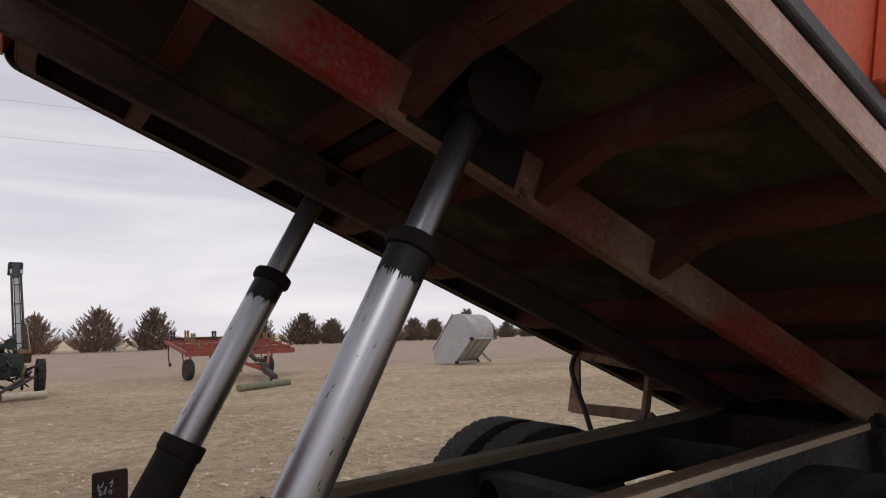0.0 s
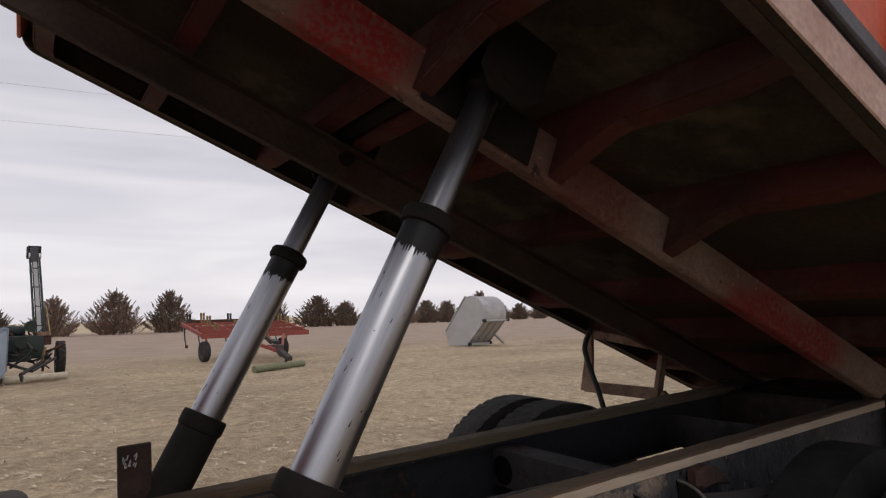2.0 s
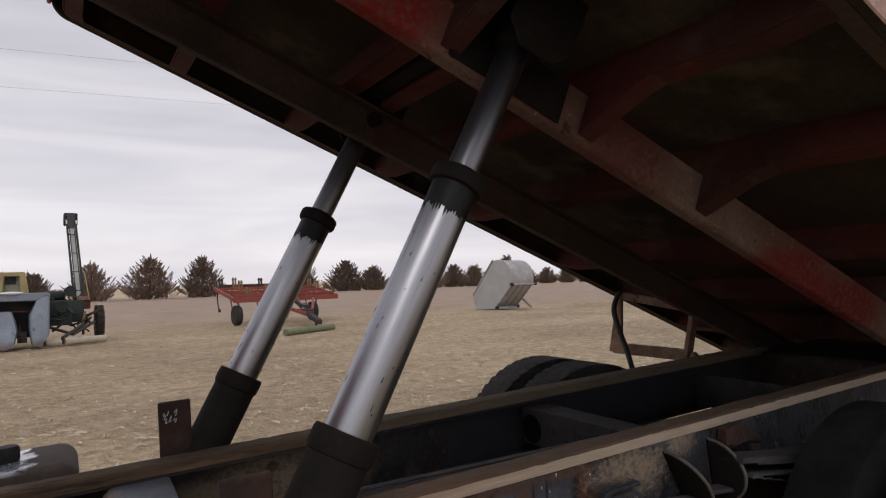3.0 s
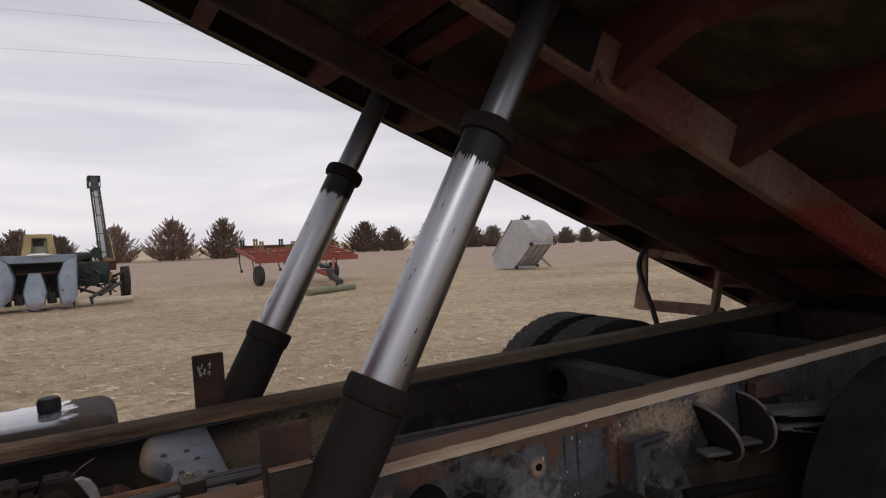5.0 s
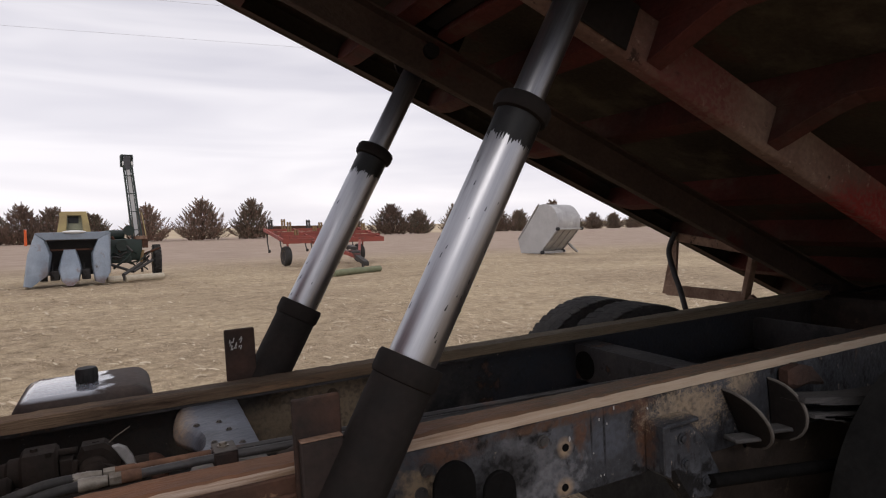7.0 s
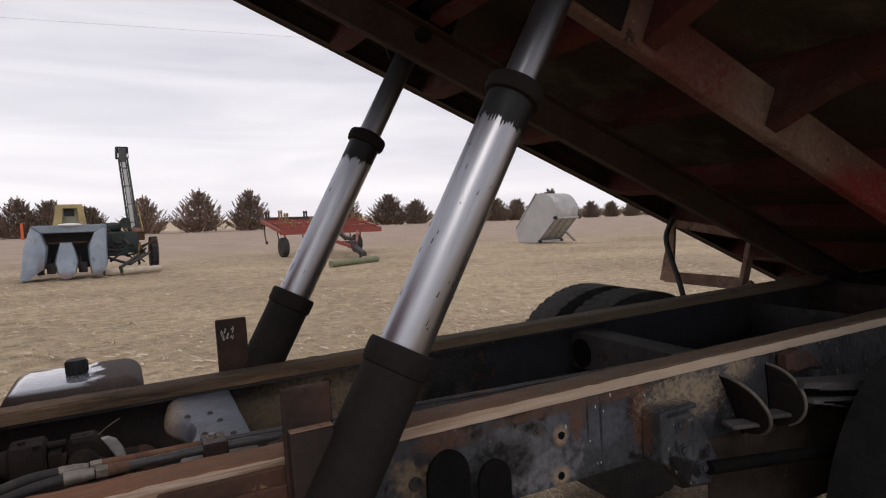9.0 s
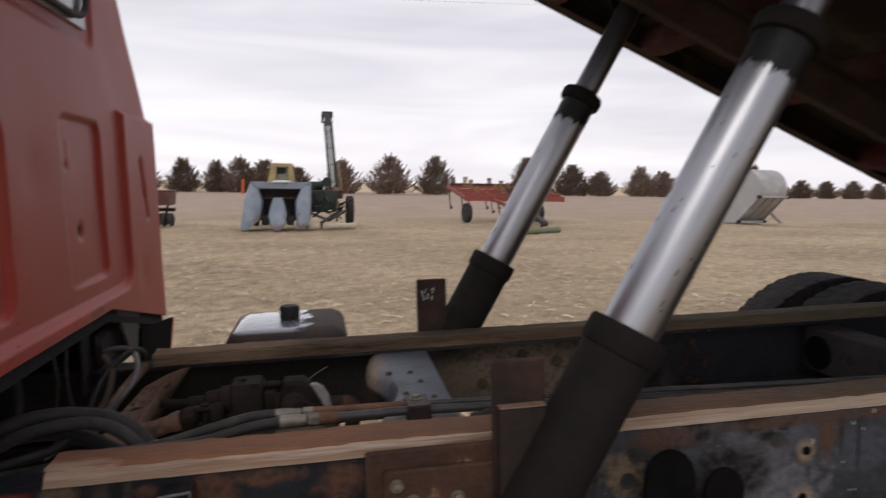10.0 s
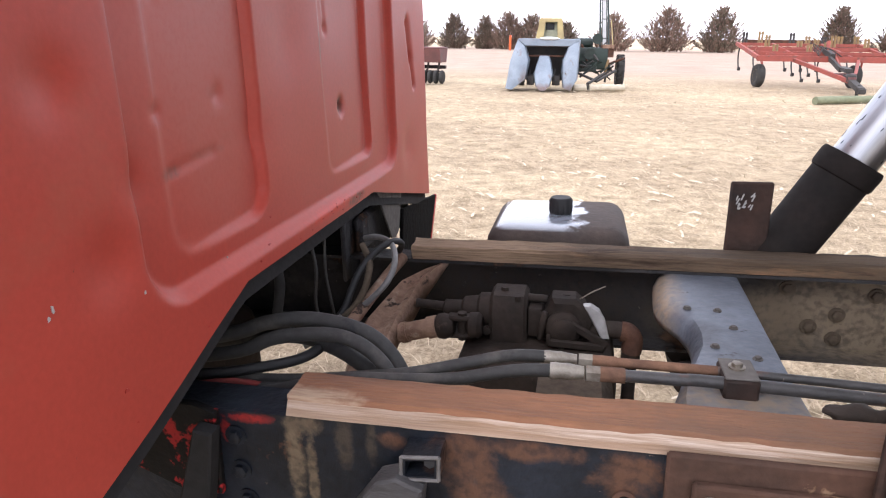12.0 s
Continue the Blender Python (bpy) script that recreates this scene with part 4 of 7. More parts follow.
box(bm, (0.704, -0.251, 1.0902), (0.756, -0.179, 1.0935), 0.0015)
part("clamp_cap", bm, M_DUSTGREY, clampb, "pale dusty cap plate")
bolts(clampb, M_ZINC, [(0.728, -0.212, 1.0935)], (0, 0, 1), 0.009, 0.010)


def hose(pts, r, name="hydraulic_hose", mat=None, label="black rubber hydraulic hose"):
    bm = bmesh.new()
    tube(bm, pts, r)
    return part(name, bm, mat or M_HOSE, truck, label)


hose([(0.422, -0.205, 1.084), (0.36, -0.213, 1.085), (0.28, -0.235, 1.074), (0.19, -0.26, 1.061), (0.10, -0.275, 1.053), (0.0, -0.28, 1.041), (-0.093, -0.28, 1.033), (-0.224, -0.28, 1.028), (-0.5, -0.28, 1.01)], 0.0108)
hose([(0.434, -0.250, 1.082), (0.37, -0.254, 1.078), (0.28, -0.265, 1.062), (0.20, -0.275, 1.052), (0.12, -0.29, 1.038), (0.0, -0.29, 1.016), (-0.2, -0.28, 0.99), (-0.5, -0.27, 0.97)], 0.0112)
hose([(0.30, -0.262, 1.064), (0.24, -0.278, 1.062), (0.17, -0.30, 1.068), (0.078, -0.32, 1.071), (-0.051, -0.325, 1.038), (-0.176, -0.325, 1.008), (-0.45, -0.33, 0.97)], 0.0112)
hose([(-0.50, -0.18, 1.01), (-0.202, -0.20, 1.076), (-0.113, -0.20, 1.107), (-0.031, -0.20, 1.121), (0.047, -0.20, 1.114), (0.101, -0.20, 1.094), (0.143, -0.21, 1.058), (0.172, -0.23, 1.01), (0.20, -0.25, 0.90)], 0.0150)
hose([(-0.50, -0.23, 1.00), (-0.18, -0.24, 1.058), (-0.083, -0.24, 1.095), (-0.014, -0.24, 1.110), (0.051, -0.24, 1.111), (0.103, -0.245, 1.094), (0.144, -0.255, 1.058), (0.162, -0.27, 1.01), (0.18, -0.29, 0.88)], 0.0132)
hose([(-0.50, -0.31, 1.02), (-0.20, -0.30, 1.020), (-0.08, -0.295, 1.025), (0.02, -0.29, 1.035), (0.12, -0.28, 1.045)], 0.0105)
hose([(-0.50, -0.14, 0.98), (-0.2, -0.16, 1.05), (-0.06, -0.18, 1.075), (0.021, -0.20, 1.068), (0.075, -0.21, 1.045), (0.119, -0.22, 1.018), (0.157, -0.24, 0.97), (0.18, -0.26, 0.88)], 0.0150)
hose([(-0.45, -0.32, 1.03), (-0.20, -0.30, 1.045), (-0.10, -0.27, 1.050), (-0.02, -0.23, 1.060), (0.01, -0.16, 1.075)], 0.010, "electric_cable", M_RUBBER, "black taped cable")
hose([(-0.35, -0.35, 1.03), (-0.20, -0.34, 1.045), (-0.12, -0.31, 1.042), (-0.05, -0.28, 1.012), (0.02, -0.26, 0.97)], 0.006, "electric_cable", M_REDOLD, "faded red cable")
hose([(-0.16, 0.05, 0.93), (-0.100, 0.08, 0.962), (-0.061, 0.10, 0.991), (-0.018, 0.12, 1.026), (0.018, 0.14, 1.061), (0.030, 0.17, 1.086), (0.029, 0.20, 1.109), (0.018, 0.225, 1.131), (-0.006, 0.245, 1.143), (-0.040, 0.265, 1.143), (-0.075, 0.285, 1.132)], 0.0074, "electric_cable", M_GREYCABLE, "pale grey looping cable")
hose([(-0.13, 0.06, 0.95), (-0.078, 0.10, 1.003), (-0.062, 0.13, 1.050), (-0.050, 0.16, 1.085), (-0.026, 0.19, 1.118), (-0.003, 0.215, 1.136), (0.017, 0.25, 1.139), (0.022, 0.29, 1.118), (0.005, 0.32, 1.09)], 0.0085, "electric_cable", M_RUBBER, "black looping cable")
hose([(-0.14, 0.07, 0.955), (-0.075, 0.095, 0.994), (-0.052, 0.11, 1.012), (-0.034, 0.13, 1.042), (-0.026, 0.15, 1.075), (-0.030, 0.18, 1.105), (-0.060, 0.22, 1.135)], 0.0082, "electric_cable", M_DIRT, "dusty taped wire loom")
bm = bmesh.new()
rod(bm, (-0.092, 0.084, 0.968), (-0.052, 0.104, 0.998), 0.0088, None, 14)
rod(bm, (-0.100, 0.080, 0.978), (-0.076, 0.094, 0.994), 0.0105, None, 14)
part("cable_sleeve", bm, M_GREYCABLE, truck, "dull metal cable sleeves")
hose([(-0.12, 0.05, 1.19), (-0.115, 0.055, 1.12), (-0.125, 0.06, 1.04), (-0.11, 0.06, 0.95)], 0.004, "electric_cable", M_HOSE, "thin hanging wire")
hose([(-0.10, 0.08, 1.19), (-0.105, 0.085, 1.10), (-0.09, 0.08, 1.0), (-0.10, 0.09, 0.95)], 0.0035, "electric_cable", M_HOSE, "thin hanging wire")
hose([(-0.20, 0.02, 1.17), (-0.19, 0.02, 1.10), (-0.195, 0.0, 1.03)], 0.012, "electric_cable", M_HOSE, "short hanging cable end")


def pump():
    """Gear pump: square front housing, round drive nose, domed valve body, levers and fittings."""
    bm = bmesh.new()
    prism(bm, [(0.150, 0.925), (0.255, 0.925), (0.262, 1.020), (0.235, 1.046), (0.165, 1.042), (0.145, 1.010)], axes((0.268, 0, 0), (0, 1, 0), (0, 0, 1), (1, 0, 0)), 0.088, 0.008)
    lathe(bm, [(0.014, 0.0), (0.020, 0.004), (0.020, 0.045), (0.030, 0.052), (0.034, 0.085), (0.042, 0.092), (0.044, 0.135)], axes((0.150, 0.20, 0.990), (0, 1, 0), (0, 0, 1), (1, 0, 0)), 24)
    rod(bm, (0.08, 0.20, 0.997), (0.152, 0.20, 0.992), 0.011, None, 14)
    box(bm, (0.356, 0.165, 0.940), (0.392, 0.240, 1.015), 0.008, None, 2)
    ob = part("hydraulic_pump", bm, M_PUMP, truck, "greasy cast-iron hydraulic pump")
    bm = bmesh.new()
    lathe(bm, [(0.040, -0.01), (0.042, 0.012), (0.036, 0.018), (0.030, 0.020), (0.030, 0.030), (0.016, 0.036)], axes((0.440, 0.166, 0.972), (1, 0, 0), (0, 0, 1), (0, -1, 0)), 26)
    rod(bm, (0.40, 0.20, 1.026), (0.30, 0.20, 1.030), 0.010, None, 12)
    prism(bm, [(0.388, 0.930), (0.494, 0.930), (0.504, 0.985), (0.488, 1.022), (0.466, 1.040), (0.412, 1.040), (0.394, 1.0)], axes((0, 0.235, 0), (1, 0, 0), (0, 0, 1), (0, -1, 0)), 0.07, 0.010)
    part("valve_body", bm, M_PUMP, ob)
    bm = bmesh.new()
    beam(bm, (0.386, 0.150, 0.945), (0.398, 0.150, 1.015), 0.018, 0.014, 0.004)
    beam(bm, (0.405, 0.130, 0.948), (0.535, 0.135, 0.940), 0.012, 0.020, 0.004)
    beam(bm, (0.455, 0.145, 0.990), (0.540, 0.135, 0.945), 0.012, 0.020, 0.004)
    beam(bm, (0.408, 0.130, 0.945), (0.408, 0.130, 0.968), 0.012, 0.010, 0.003)
    part("valve_lever", bm, M_PUMP, ob)
    bm = bmesh.new()
    rod(bm, (0.438, 0.150, 0.955), (0.438, 0.138, 0.985), 0.011, 0.004, 12)
    rod(bm, (0.438, 0.142, 0.930), (0.438, 0.142, 0.955), 0.008, None, 8)
    part("grease_nipple", bm, M_ZINC, ob, "worn bright nipple")
    for a, b, r0 in (((0.445, 0.20, 1.028), (0.445, 0.20, 1.042), 0.009), ((0.30, 0.20, 1.042), (0.30, 0.20, 1.052), 0.010), ((0.335, 0.16, 1.035), (0.335, 0.16, 1.046), 0.008), ((0.262, 0.15, 0.96), (0.262, 0.142, 0.96), 0.012)):
        bm = bmesh.new()
        rod(bm, a, b, r0, None, 6)
        part("pump_fitting", bm, M_PUMP, ob)
    bm = bmesh.new()
    prism(bm, [(0.484, 1.026), (0.500, 1.028), (0.520, 1.016), (0.534, 0.990), (0.546, 0.945), (0.528, 0.945), (0.512, 0.975), (0.496, 1.005)], axes((0, 0.190, 0), (1, 0, 0), (0, 0, 1), (0, -1, 0)), 0.02, 0.003)
    part("pump_bracket", bm, M_GALVLIGHT, ob, "pale steel bracket")
    bm = bmesh.new()
    tube(bm, [(0.50, 0.20, 0.955), (0.555, 0.20, 0.958), (0.575, 0.20, 0.956)], 0.021)
    rod(bm, (0.598, 0.20, 0.87), (0.598, 0.20, 0.905), 0.022, None, 18)
    part("suction_pipe", bm, M_PUMP, ob)
    bm = bmesh.new()
    tube(bm, [(0.572, 0.20, 0.956), (0.590, 0.20, 0.952), (0.600, 0.20, 0.935), (0.599, 0.20, 0.905)], 0.024, 14, 5)
    part("suction_elbow", bm, M_RUST, ob, "rusty elbow")
    bm = bmesh.new()
    rod(bm, (0.598, 0.20, 0.70), (0.598, 0.20, 0.87), 0.016, None, 16)
    part("suction_drop", bm, M_RUSTDARK, ob)
    bm = bmesh.new()
    tube(bm, [(0.472, 0.20, 1.028), (0.50, 0.20, 1.048), (0.532, 0.20, 1.066)], 0.0016, 6)
    part("wire_end", bm, M_ZINC, ob)
    bm = bmesh.new()
    rod(bm, (-0.02, 0.12, 0.928), (0.150, 0.12, 0.974), 0.0225, None, 22)
    rod(bm, (0.062, 0.12, 0.950), (0.078, 0.12, 0.9545), 0.0255, None, 22)
    rod(bm, (0.128, 0.12, 0.968), (0.150, 0.12, 0.974), 0.0265, None, 22)
    part("drive_shaft", bm, M_DUSTRUST, ob, "dusty tan pump drive shaft")
    bm = bmesh.new()
    lathe(bm, [(0.023, 0.0), (0.029, 0.006), (0.031, 0.020), (0.026, 0.034), (0.018, 0.042)], axes((0.148, 0.12, 0.974), (0, 1, 0), (-0.1, 0, 1), (1, 0, 0.1)), 22)
    beam(bm, (0.176, 0.122, 1.000), (0.232, 0.132, 0.996), 0.030, 0.012, 0.004)
    beam(bm, (0.176, 0.122, 0.956), (0.232, 0.132, 0.952), 0.030, 0.012, 0.004)
    rod(bm, (0.208, 0.128, 0.942), (0.208, 0.128, 1.010), 0.011, None, 12)
    lathe(bm, [(0.012, 0.0), (0.030, 0.010), (0.032, 0.030), (0.022, 0.040)], axes((0.215, 0.135, 0.976), (0, 1, 0), (0, 0, 1), (1, 0, 0)), 20)
    part("universal_joint", bm, M_PUMP, ob, "greasy universal joint")
    return ob


pump()
# invented dark box, covers bright ground where dark shapes belong
bm = bmesh.new()
box(bm, (0.20, 0.03, 0.68), (0.56, 0.30, 0.93), 0.03, None, 2)
part("under_pump_block", bm, M_PUMP, truck, "dark block added to fill the space below the pump")
bm = bmesh.new()
prism(bm, [(0.40, 0.985), (0.52, 0.985), (0.545, 0.95), (0.545, 0.74), (0.39, 0.74)], axes((0, -0.02, 0), (1, 0, 0), (0, 0, 1), (0, -1, 0)), 0.16, 0.02)
for k in range(4):
    box(bm, (0.412 + 0.012 * k, -0.186, 0.88), (0.417 + 0.012 * k, -0.178, 0.975), 0.001)
part("gear_housing", bm, M_DIRT, truck, "dirt-caked brown gear housing with ribs")
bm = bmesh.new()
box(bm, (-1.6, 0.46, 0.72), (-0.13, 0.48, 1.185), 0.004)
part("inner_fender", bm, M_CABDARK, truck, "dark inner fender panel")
# invented dark plate, hides bright ground between springs and tyre
bm = bmesh.new()
box(bm, (2.12, -0.424, 0.52), (3.65, -0.412, RAIL_LOW - 0.002), 0.003)
part("gap_blocking_plate", bm, M_PUMP, truck, "dark plate added to block the gap below the rail")
bm = bmesh.new()
box(bm, (3.86, -0.50, 0.74), (4.08, 0.50, 1.075), 0.02)
part("rear_crossbox", bm, M_PUMP, truck, "dark rear crossbox under the hinge")
bm = bmesh.new()
rod(bm, (-1.5, 0, 0.83), (2.7, 0, 0.72), 0.045, None, 20)
part("propeller_shaft", bm, M_PUMP, truck)
bm = bmesh.new()
box(bm, (-1.6, -0.22, 0.62), (-0.35, 0.22, 0.98), 0.06, None, 3)
part("gearbox", bm, M_PUMP, truck, "greasy dark gearbox casing")
bm = bmesh.new()
stations = [(0.350, 0.122, 0.130, 1.056), (0.318, 0.070, 0.104, 1.044), (0.27, 0.018, 0.074, 1.026), (0.21, -0.006, 0.062, 1.002), (0.13, -0.026, 0.050, 0.984), (0.05, -0.030, 0.050, 0.972), (-0.03, -0.015, 0.080, 0.964), (-0.12, 0.0, 0.118, 0.955), (-0.34, 0.0, 0.11, 0.945)]
rows = []
for y, a, b, z in stations:
    deep = min(1.0, (b - a) / 0.06)
    prof = [(a, z - 0.06 * deep), (a, z - 0.006), (a + 0.006, z), (a + 0.4 * (b - a), z - 0.010), (a + 0.62 * (b - a), z - 0.010), (b - 0.012, z), (b - 0.002, z + 0.004), (b + 0.004, z - 0.004), (b + 0.008 * deep, z - 0.055 * deep)]
    rows.append([bm.verts.new((x, y, zz)) for x, zz in prof])
for p, q in zip(rows, rows[1:]):
    for k in range(len(p) - 1):
        bm.faces.new((p[k], q[k], q[k + 1], p[k + 1]))
bmesh.ops.recalc_face_normals(bm, faces=bm.faces)
xm = part("curved_crossmember", bm, M_DUSTRUST, truck, "dusty rusty curved crossmember")
xm.modifiers.new("sheet", "SOLIDIFY").thickness = 0.006
bm = bmesh.new()
tube(bm, [(0.010, 0.335, 1.066), (-0.004, 0.27, 1.050), (-0.024, 0.16, 1.022), (-0.045, 0.05, 0.990)], 0.015, 12, 5)
part("ridge_pipe", bm, M_DUSTRUST, xm)

bm = bmesh.new()
bmesh.ops.create_icosphere(bm, subdivisions=3, radius=1, matrix=Matrix.Translation((0.885, -0.285, 1.068)) @ Matrix.Diagonal((0.05, 0.022, 0.014, 1)))
for v in bm.verts:
    v.co += Vector((1, 1, 1)) * 0.008 * noise.noise(v.co * 40)
part("grease_lump", bm, M_PUMP, truck, "black lump of grease and dirt")
# square tube stub bolted to the near rail
bm = bmesh.new()
ring_o = [(0.229, 1.012), (0.285, 1.016), (0.286, 1.054), (0.231, 1.049)]
ring_i = [(0.235, 1.018), (0.279, 1.022), (0.280, 1.048), (0.237, 1.043)]
loops = [[bm.verts.new((x, y, z)) for x, z in ring] for ring, y in ((ring_o, -0.431), (ring_o, -0.480), (ring_i, -0.480), (ring_i, -0.431))]
for p, q in zip(loops, loops[1:]):
    for k in range(4):
        bm.faces.new((p[k], p[(k + 1) % 4], q[(k + 1) % 4], q[k]))
bmesh.ops.recalc_face_normals(bm, faces=bm.faces)
stub = part("tube_stub", bm, M_FRAME, truck, "open square steel tube stub", smooth=False)
bm = bmesh.new()
for (xa, za), (xb, zb) in zip(ring_o, ring_o[1:] + ring_o[:1]):
    rod(bm, (xa, -0.480, za), (xb, -0.480, zb), 0.0030, None, 8)
part("worn_rim", bm, M_WORNEDGE, stub, "pale worn rim")
bm = bmesh.new()
rod(bm, (0.268, -0.432, 1.03), (0.268, -0.462, 1.03), 0.009, None, 6)
part("inner_bolt", bm, M_SPRING, stub)
bm = bmesh.new()
prism(bm, [(0.13, 0.88), (0.25, 0.90), (0.264, 1.006), (0.225, 1.022), (0.195, 1.012), (0.15, 0.95)], axes((0, -0.452, 0), (1, 0, 0), (0, 0, 1), (0, -1, 0)), 0.045, 0.004)
part("tube_bracket", bm, M_SPRING, truck, "grey steel bracket")

# ---- fuel tank ----
bm = bmesh.new()
box(bm, (0.205, 0.50, 0.76), (0.608, 0.90, 1.108), 0.055, None, 5)
tank = part("fuel_tank", bm, M_TANK, truck, "dusty brown fuel tank, wet shiny patch tinted like reflected sky")
bm = bmesh.new()
box(bm, (0.372, 0.4965, 0.77), (0.378, 0.53, 1.06), 0.004)
part("weld_seam", bm, M_TANK, tank)
bm = bmesh.new()
for ring in lathe(bm, [(0.024, 1.104), (0.031, 1.110), (0.032, 1.118), (0.032, 1.148), (0.029, 1.156)], axes((0.41, 0.70, 0), (1, 0, 0), (0, 1, 0), (0, 0, 1)), 36)[1:4]:
    for v in ring[::2]:
        v.co += Vector((v.co.x - 0.41, v.co.y - 0.70, 0)) * 0.10
part("filler_cap", bm, M_RUBBER, tank, "black ribbed filler cap")

# ---- rear wheels ----
def wheel_mesh(r=0.545, w=0.25):
    bm = bmesh.new()
    m = axes((0, 0, 0), (1, 0, 0), (0, 0, -1), (0, 1, 0))
    lathe(bm, [(0.29, -w * 0.40), (0.36, -w * 0.49), (0.45, -w * 0.5), (0.505, -w * 0.44), (r - 0.012, -w * 0.37), (r - 0.008, 0), (r - 0.012, w * 0.37), (0.505, w * 0.44), (0.45, w * 0.5), (0.36, w * 0.49), (0.29, w * 0.40)], m, 64)
    return bm


def tread_mesh(r=0.545, w=0.25):
    bm = bmesh.new()
    n = 54
    for row, off in ((-1, 0.0), (0, 0.33), (1, 0.5)):
        for k in range(n):
            a = 2 * math.pi * (k + off) / n
            rot = Matrix.Rotation(a, 4, "Y") @ Matrix.Translation((0, row * w * 0.275, r - 0.014))
            rot = rot @ Matrix.Rotation(radians(14 * (row or 1)), 4, "Z")
            box(bm, (-0.0260, -w * 0.135, -0.010), (0.0250, w * 0.135, 0.0055), 0.004, rot)
    return bm


def rim_mesh(w=0.25):
    bm = bmesh.new()
    m = axes((0, 0, 0), (1, 0, 0), (0, 0, -1), (0, 1, 0))
    lathe(bm, [(0.05, -0.02), (0.10, -0.02), (0.13, 0.03), (0.20, 0.05), (0.26, 0.02), (0.295, -w * 0.42), (0.31, -w * 0.42), (0.28, 0.06), (0.05, 0.06)], m, 40)
    return bm


tyre_ob = part("rear_wheel", wheel_mesh(), M_TYRE, truck, "worn black truck tyre, dusty")
tread_ob = part("tread", tread_mesh(), M_TYRE, tyre_ob)
rim_ob = part("rim", rim_mesh(), M_RUSTDARK, tyre_ob, "dark steel rim")
AXLE = L(2.87, 0, 0.672)
# near tyres take the rubber with shade in its colour
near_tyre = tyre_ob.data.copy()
near_tyre.materials[0] = M_TYRESHADE
for i, y in enumerate((0.72, 1.02, -0.72, -1.02)):
    if i == 0:
        tyre_ob.location = (AXLE.x, y, AXLE.z)
        continue
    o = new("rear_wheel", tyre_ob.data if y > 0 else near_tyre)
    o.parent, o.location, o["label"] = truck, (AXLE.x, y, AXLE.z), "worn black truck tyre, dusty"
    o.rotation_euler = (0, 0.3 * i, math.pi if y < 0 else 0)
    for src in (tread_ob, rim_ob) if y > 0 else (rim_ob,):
        q = new(src.name.split(".")[0], src.data)
        q.parent = o
bm = bmesh.new()
rod(bm, (AXLE.x, -0.9, AXLE.z), (AXLE.x, 0.9, AXLE.z), 0.07, None, 24)
bmesh.ops.create_uvsphere(bm, u_segments=24, v_segments=14, radius=0.2, matrix=Matrix.Translation((AXLE.x, 0, AXLE.z)))
part("rear_axle", bm, M_PUMP, truck)

# ---- springs and hanger beside the near rail ----
bm = bmesh.new()
prism(bm, [(1.872, 0.985), (1.975, 0.985), (2.03, 0.93), (2.07, 0.85), (2.11, 0.785), (2.05, 0.735), (1.95, 0.75), (1.905, 0.82), (1.872, 0.88)], axes((0, -0.4305, 0), (1, 0, 0), (0, 0, 1), (0, -1, 0)), 0.058, 0.014)
hanger = part("spring_hanger", bm, M_FRAMEDUST, truck, "dusty cast spring hanger")
bm = bmesh.new()
prism(bm, [(1.846, 0.995), (1.872, 1.0), (1.985, 1.0), (1.985, 0.988), (1.873, 0.987), (1.873, 0.84), (1.846, 0.86)], axes((0, -0.4305, 0), (1, 0, 0), (0, 0, 1), (0, -1, 0)), 0.075, 0.004)
part("hanger_flange", bm, M_FRAMEDUST, hanger)
bolts(hanger, M_FRAMEDUST, [(1.93, -0.4895, 0.945), (1.94, -0.4895, 0.87), (2.02, -0.4895, 0.80)], (0, -1, 0), 0.011, 0.010)
for x, lean in ((2.215, -0.50), (2.385, -0.10)):
    # dished plates standing out from the rail, with a worn rim
    mm = axes((x, -0.4315, 0.932), (0, -1, 0), (lean, 0, 1), (1, 0, 0))
    bm = bmesh.new()
    arc = [(-0.002 + 0.125 * math.sin(a), 0.100 * math.cos(a)) for a in [k * math.pi / 12 for k in range(13)]]
    prism(bm, [(0, 0.100)] + arc + [(0, -0.100)], mm, 0.014, 0.003)
    plate = part("hanger_plate", bm, M_BARREL, hanger)
    bm = bmesh.new()
    tube(bm, [mm @ Vector((p, q, 0.007)) for p, q in arc[:11]], 0.0055, 8, 3)
    part("plate_rim", bm, M_DUSTGREY, plate, "worn grey rim")
    bm = bmesh.new()
    beam(bm, mm @ Vector((0.03, -0.045, -0.08)), mm @ Vector((0.05, -0.05, 0.012)), 0.06, 0.014, 0.004)
    part("spring_seat", bm, M_SPRING, plate)
bm = bmesh.new()
prism(bm, [(2.42, 1.060), (2.48, 1.072), (2.54, 1.055), (2.595, 1.005), (2.60, 0.985), (2.57, 0.990), (2.52, 1.000), (2.45, 0.995), (2.42, 1.010)], axes((0, -0.4305, 0), (1, 0, 0), (0, 0, 1), (0, -1, 0)), 0.055, 0.012)
part("bump_bracket", bm, M_PLATE, truck, "dusty curved bracket")
bm = bmesh.new()


def leaf(x0, z0, x1, z1, drop, width, thick):
    """One curved spring leaf, sagging between its ends, then rising to the shackle."""
    n = 12
    at = [Vector((x0 + (x1 - x0) * i / n, -0.515, z0 + (z1 - z0) * i / n - drop * math.sin(math.pi * i / n))) for i in range(n + 1)]
    sweep(bm, at, [(-width / 2, 0), (width / 2, 0), (width / 2, thick), (-width / 2, thick)])


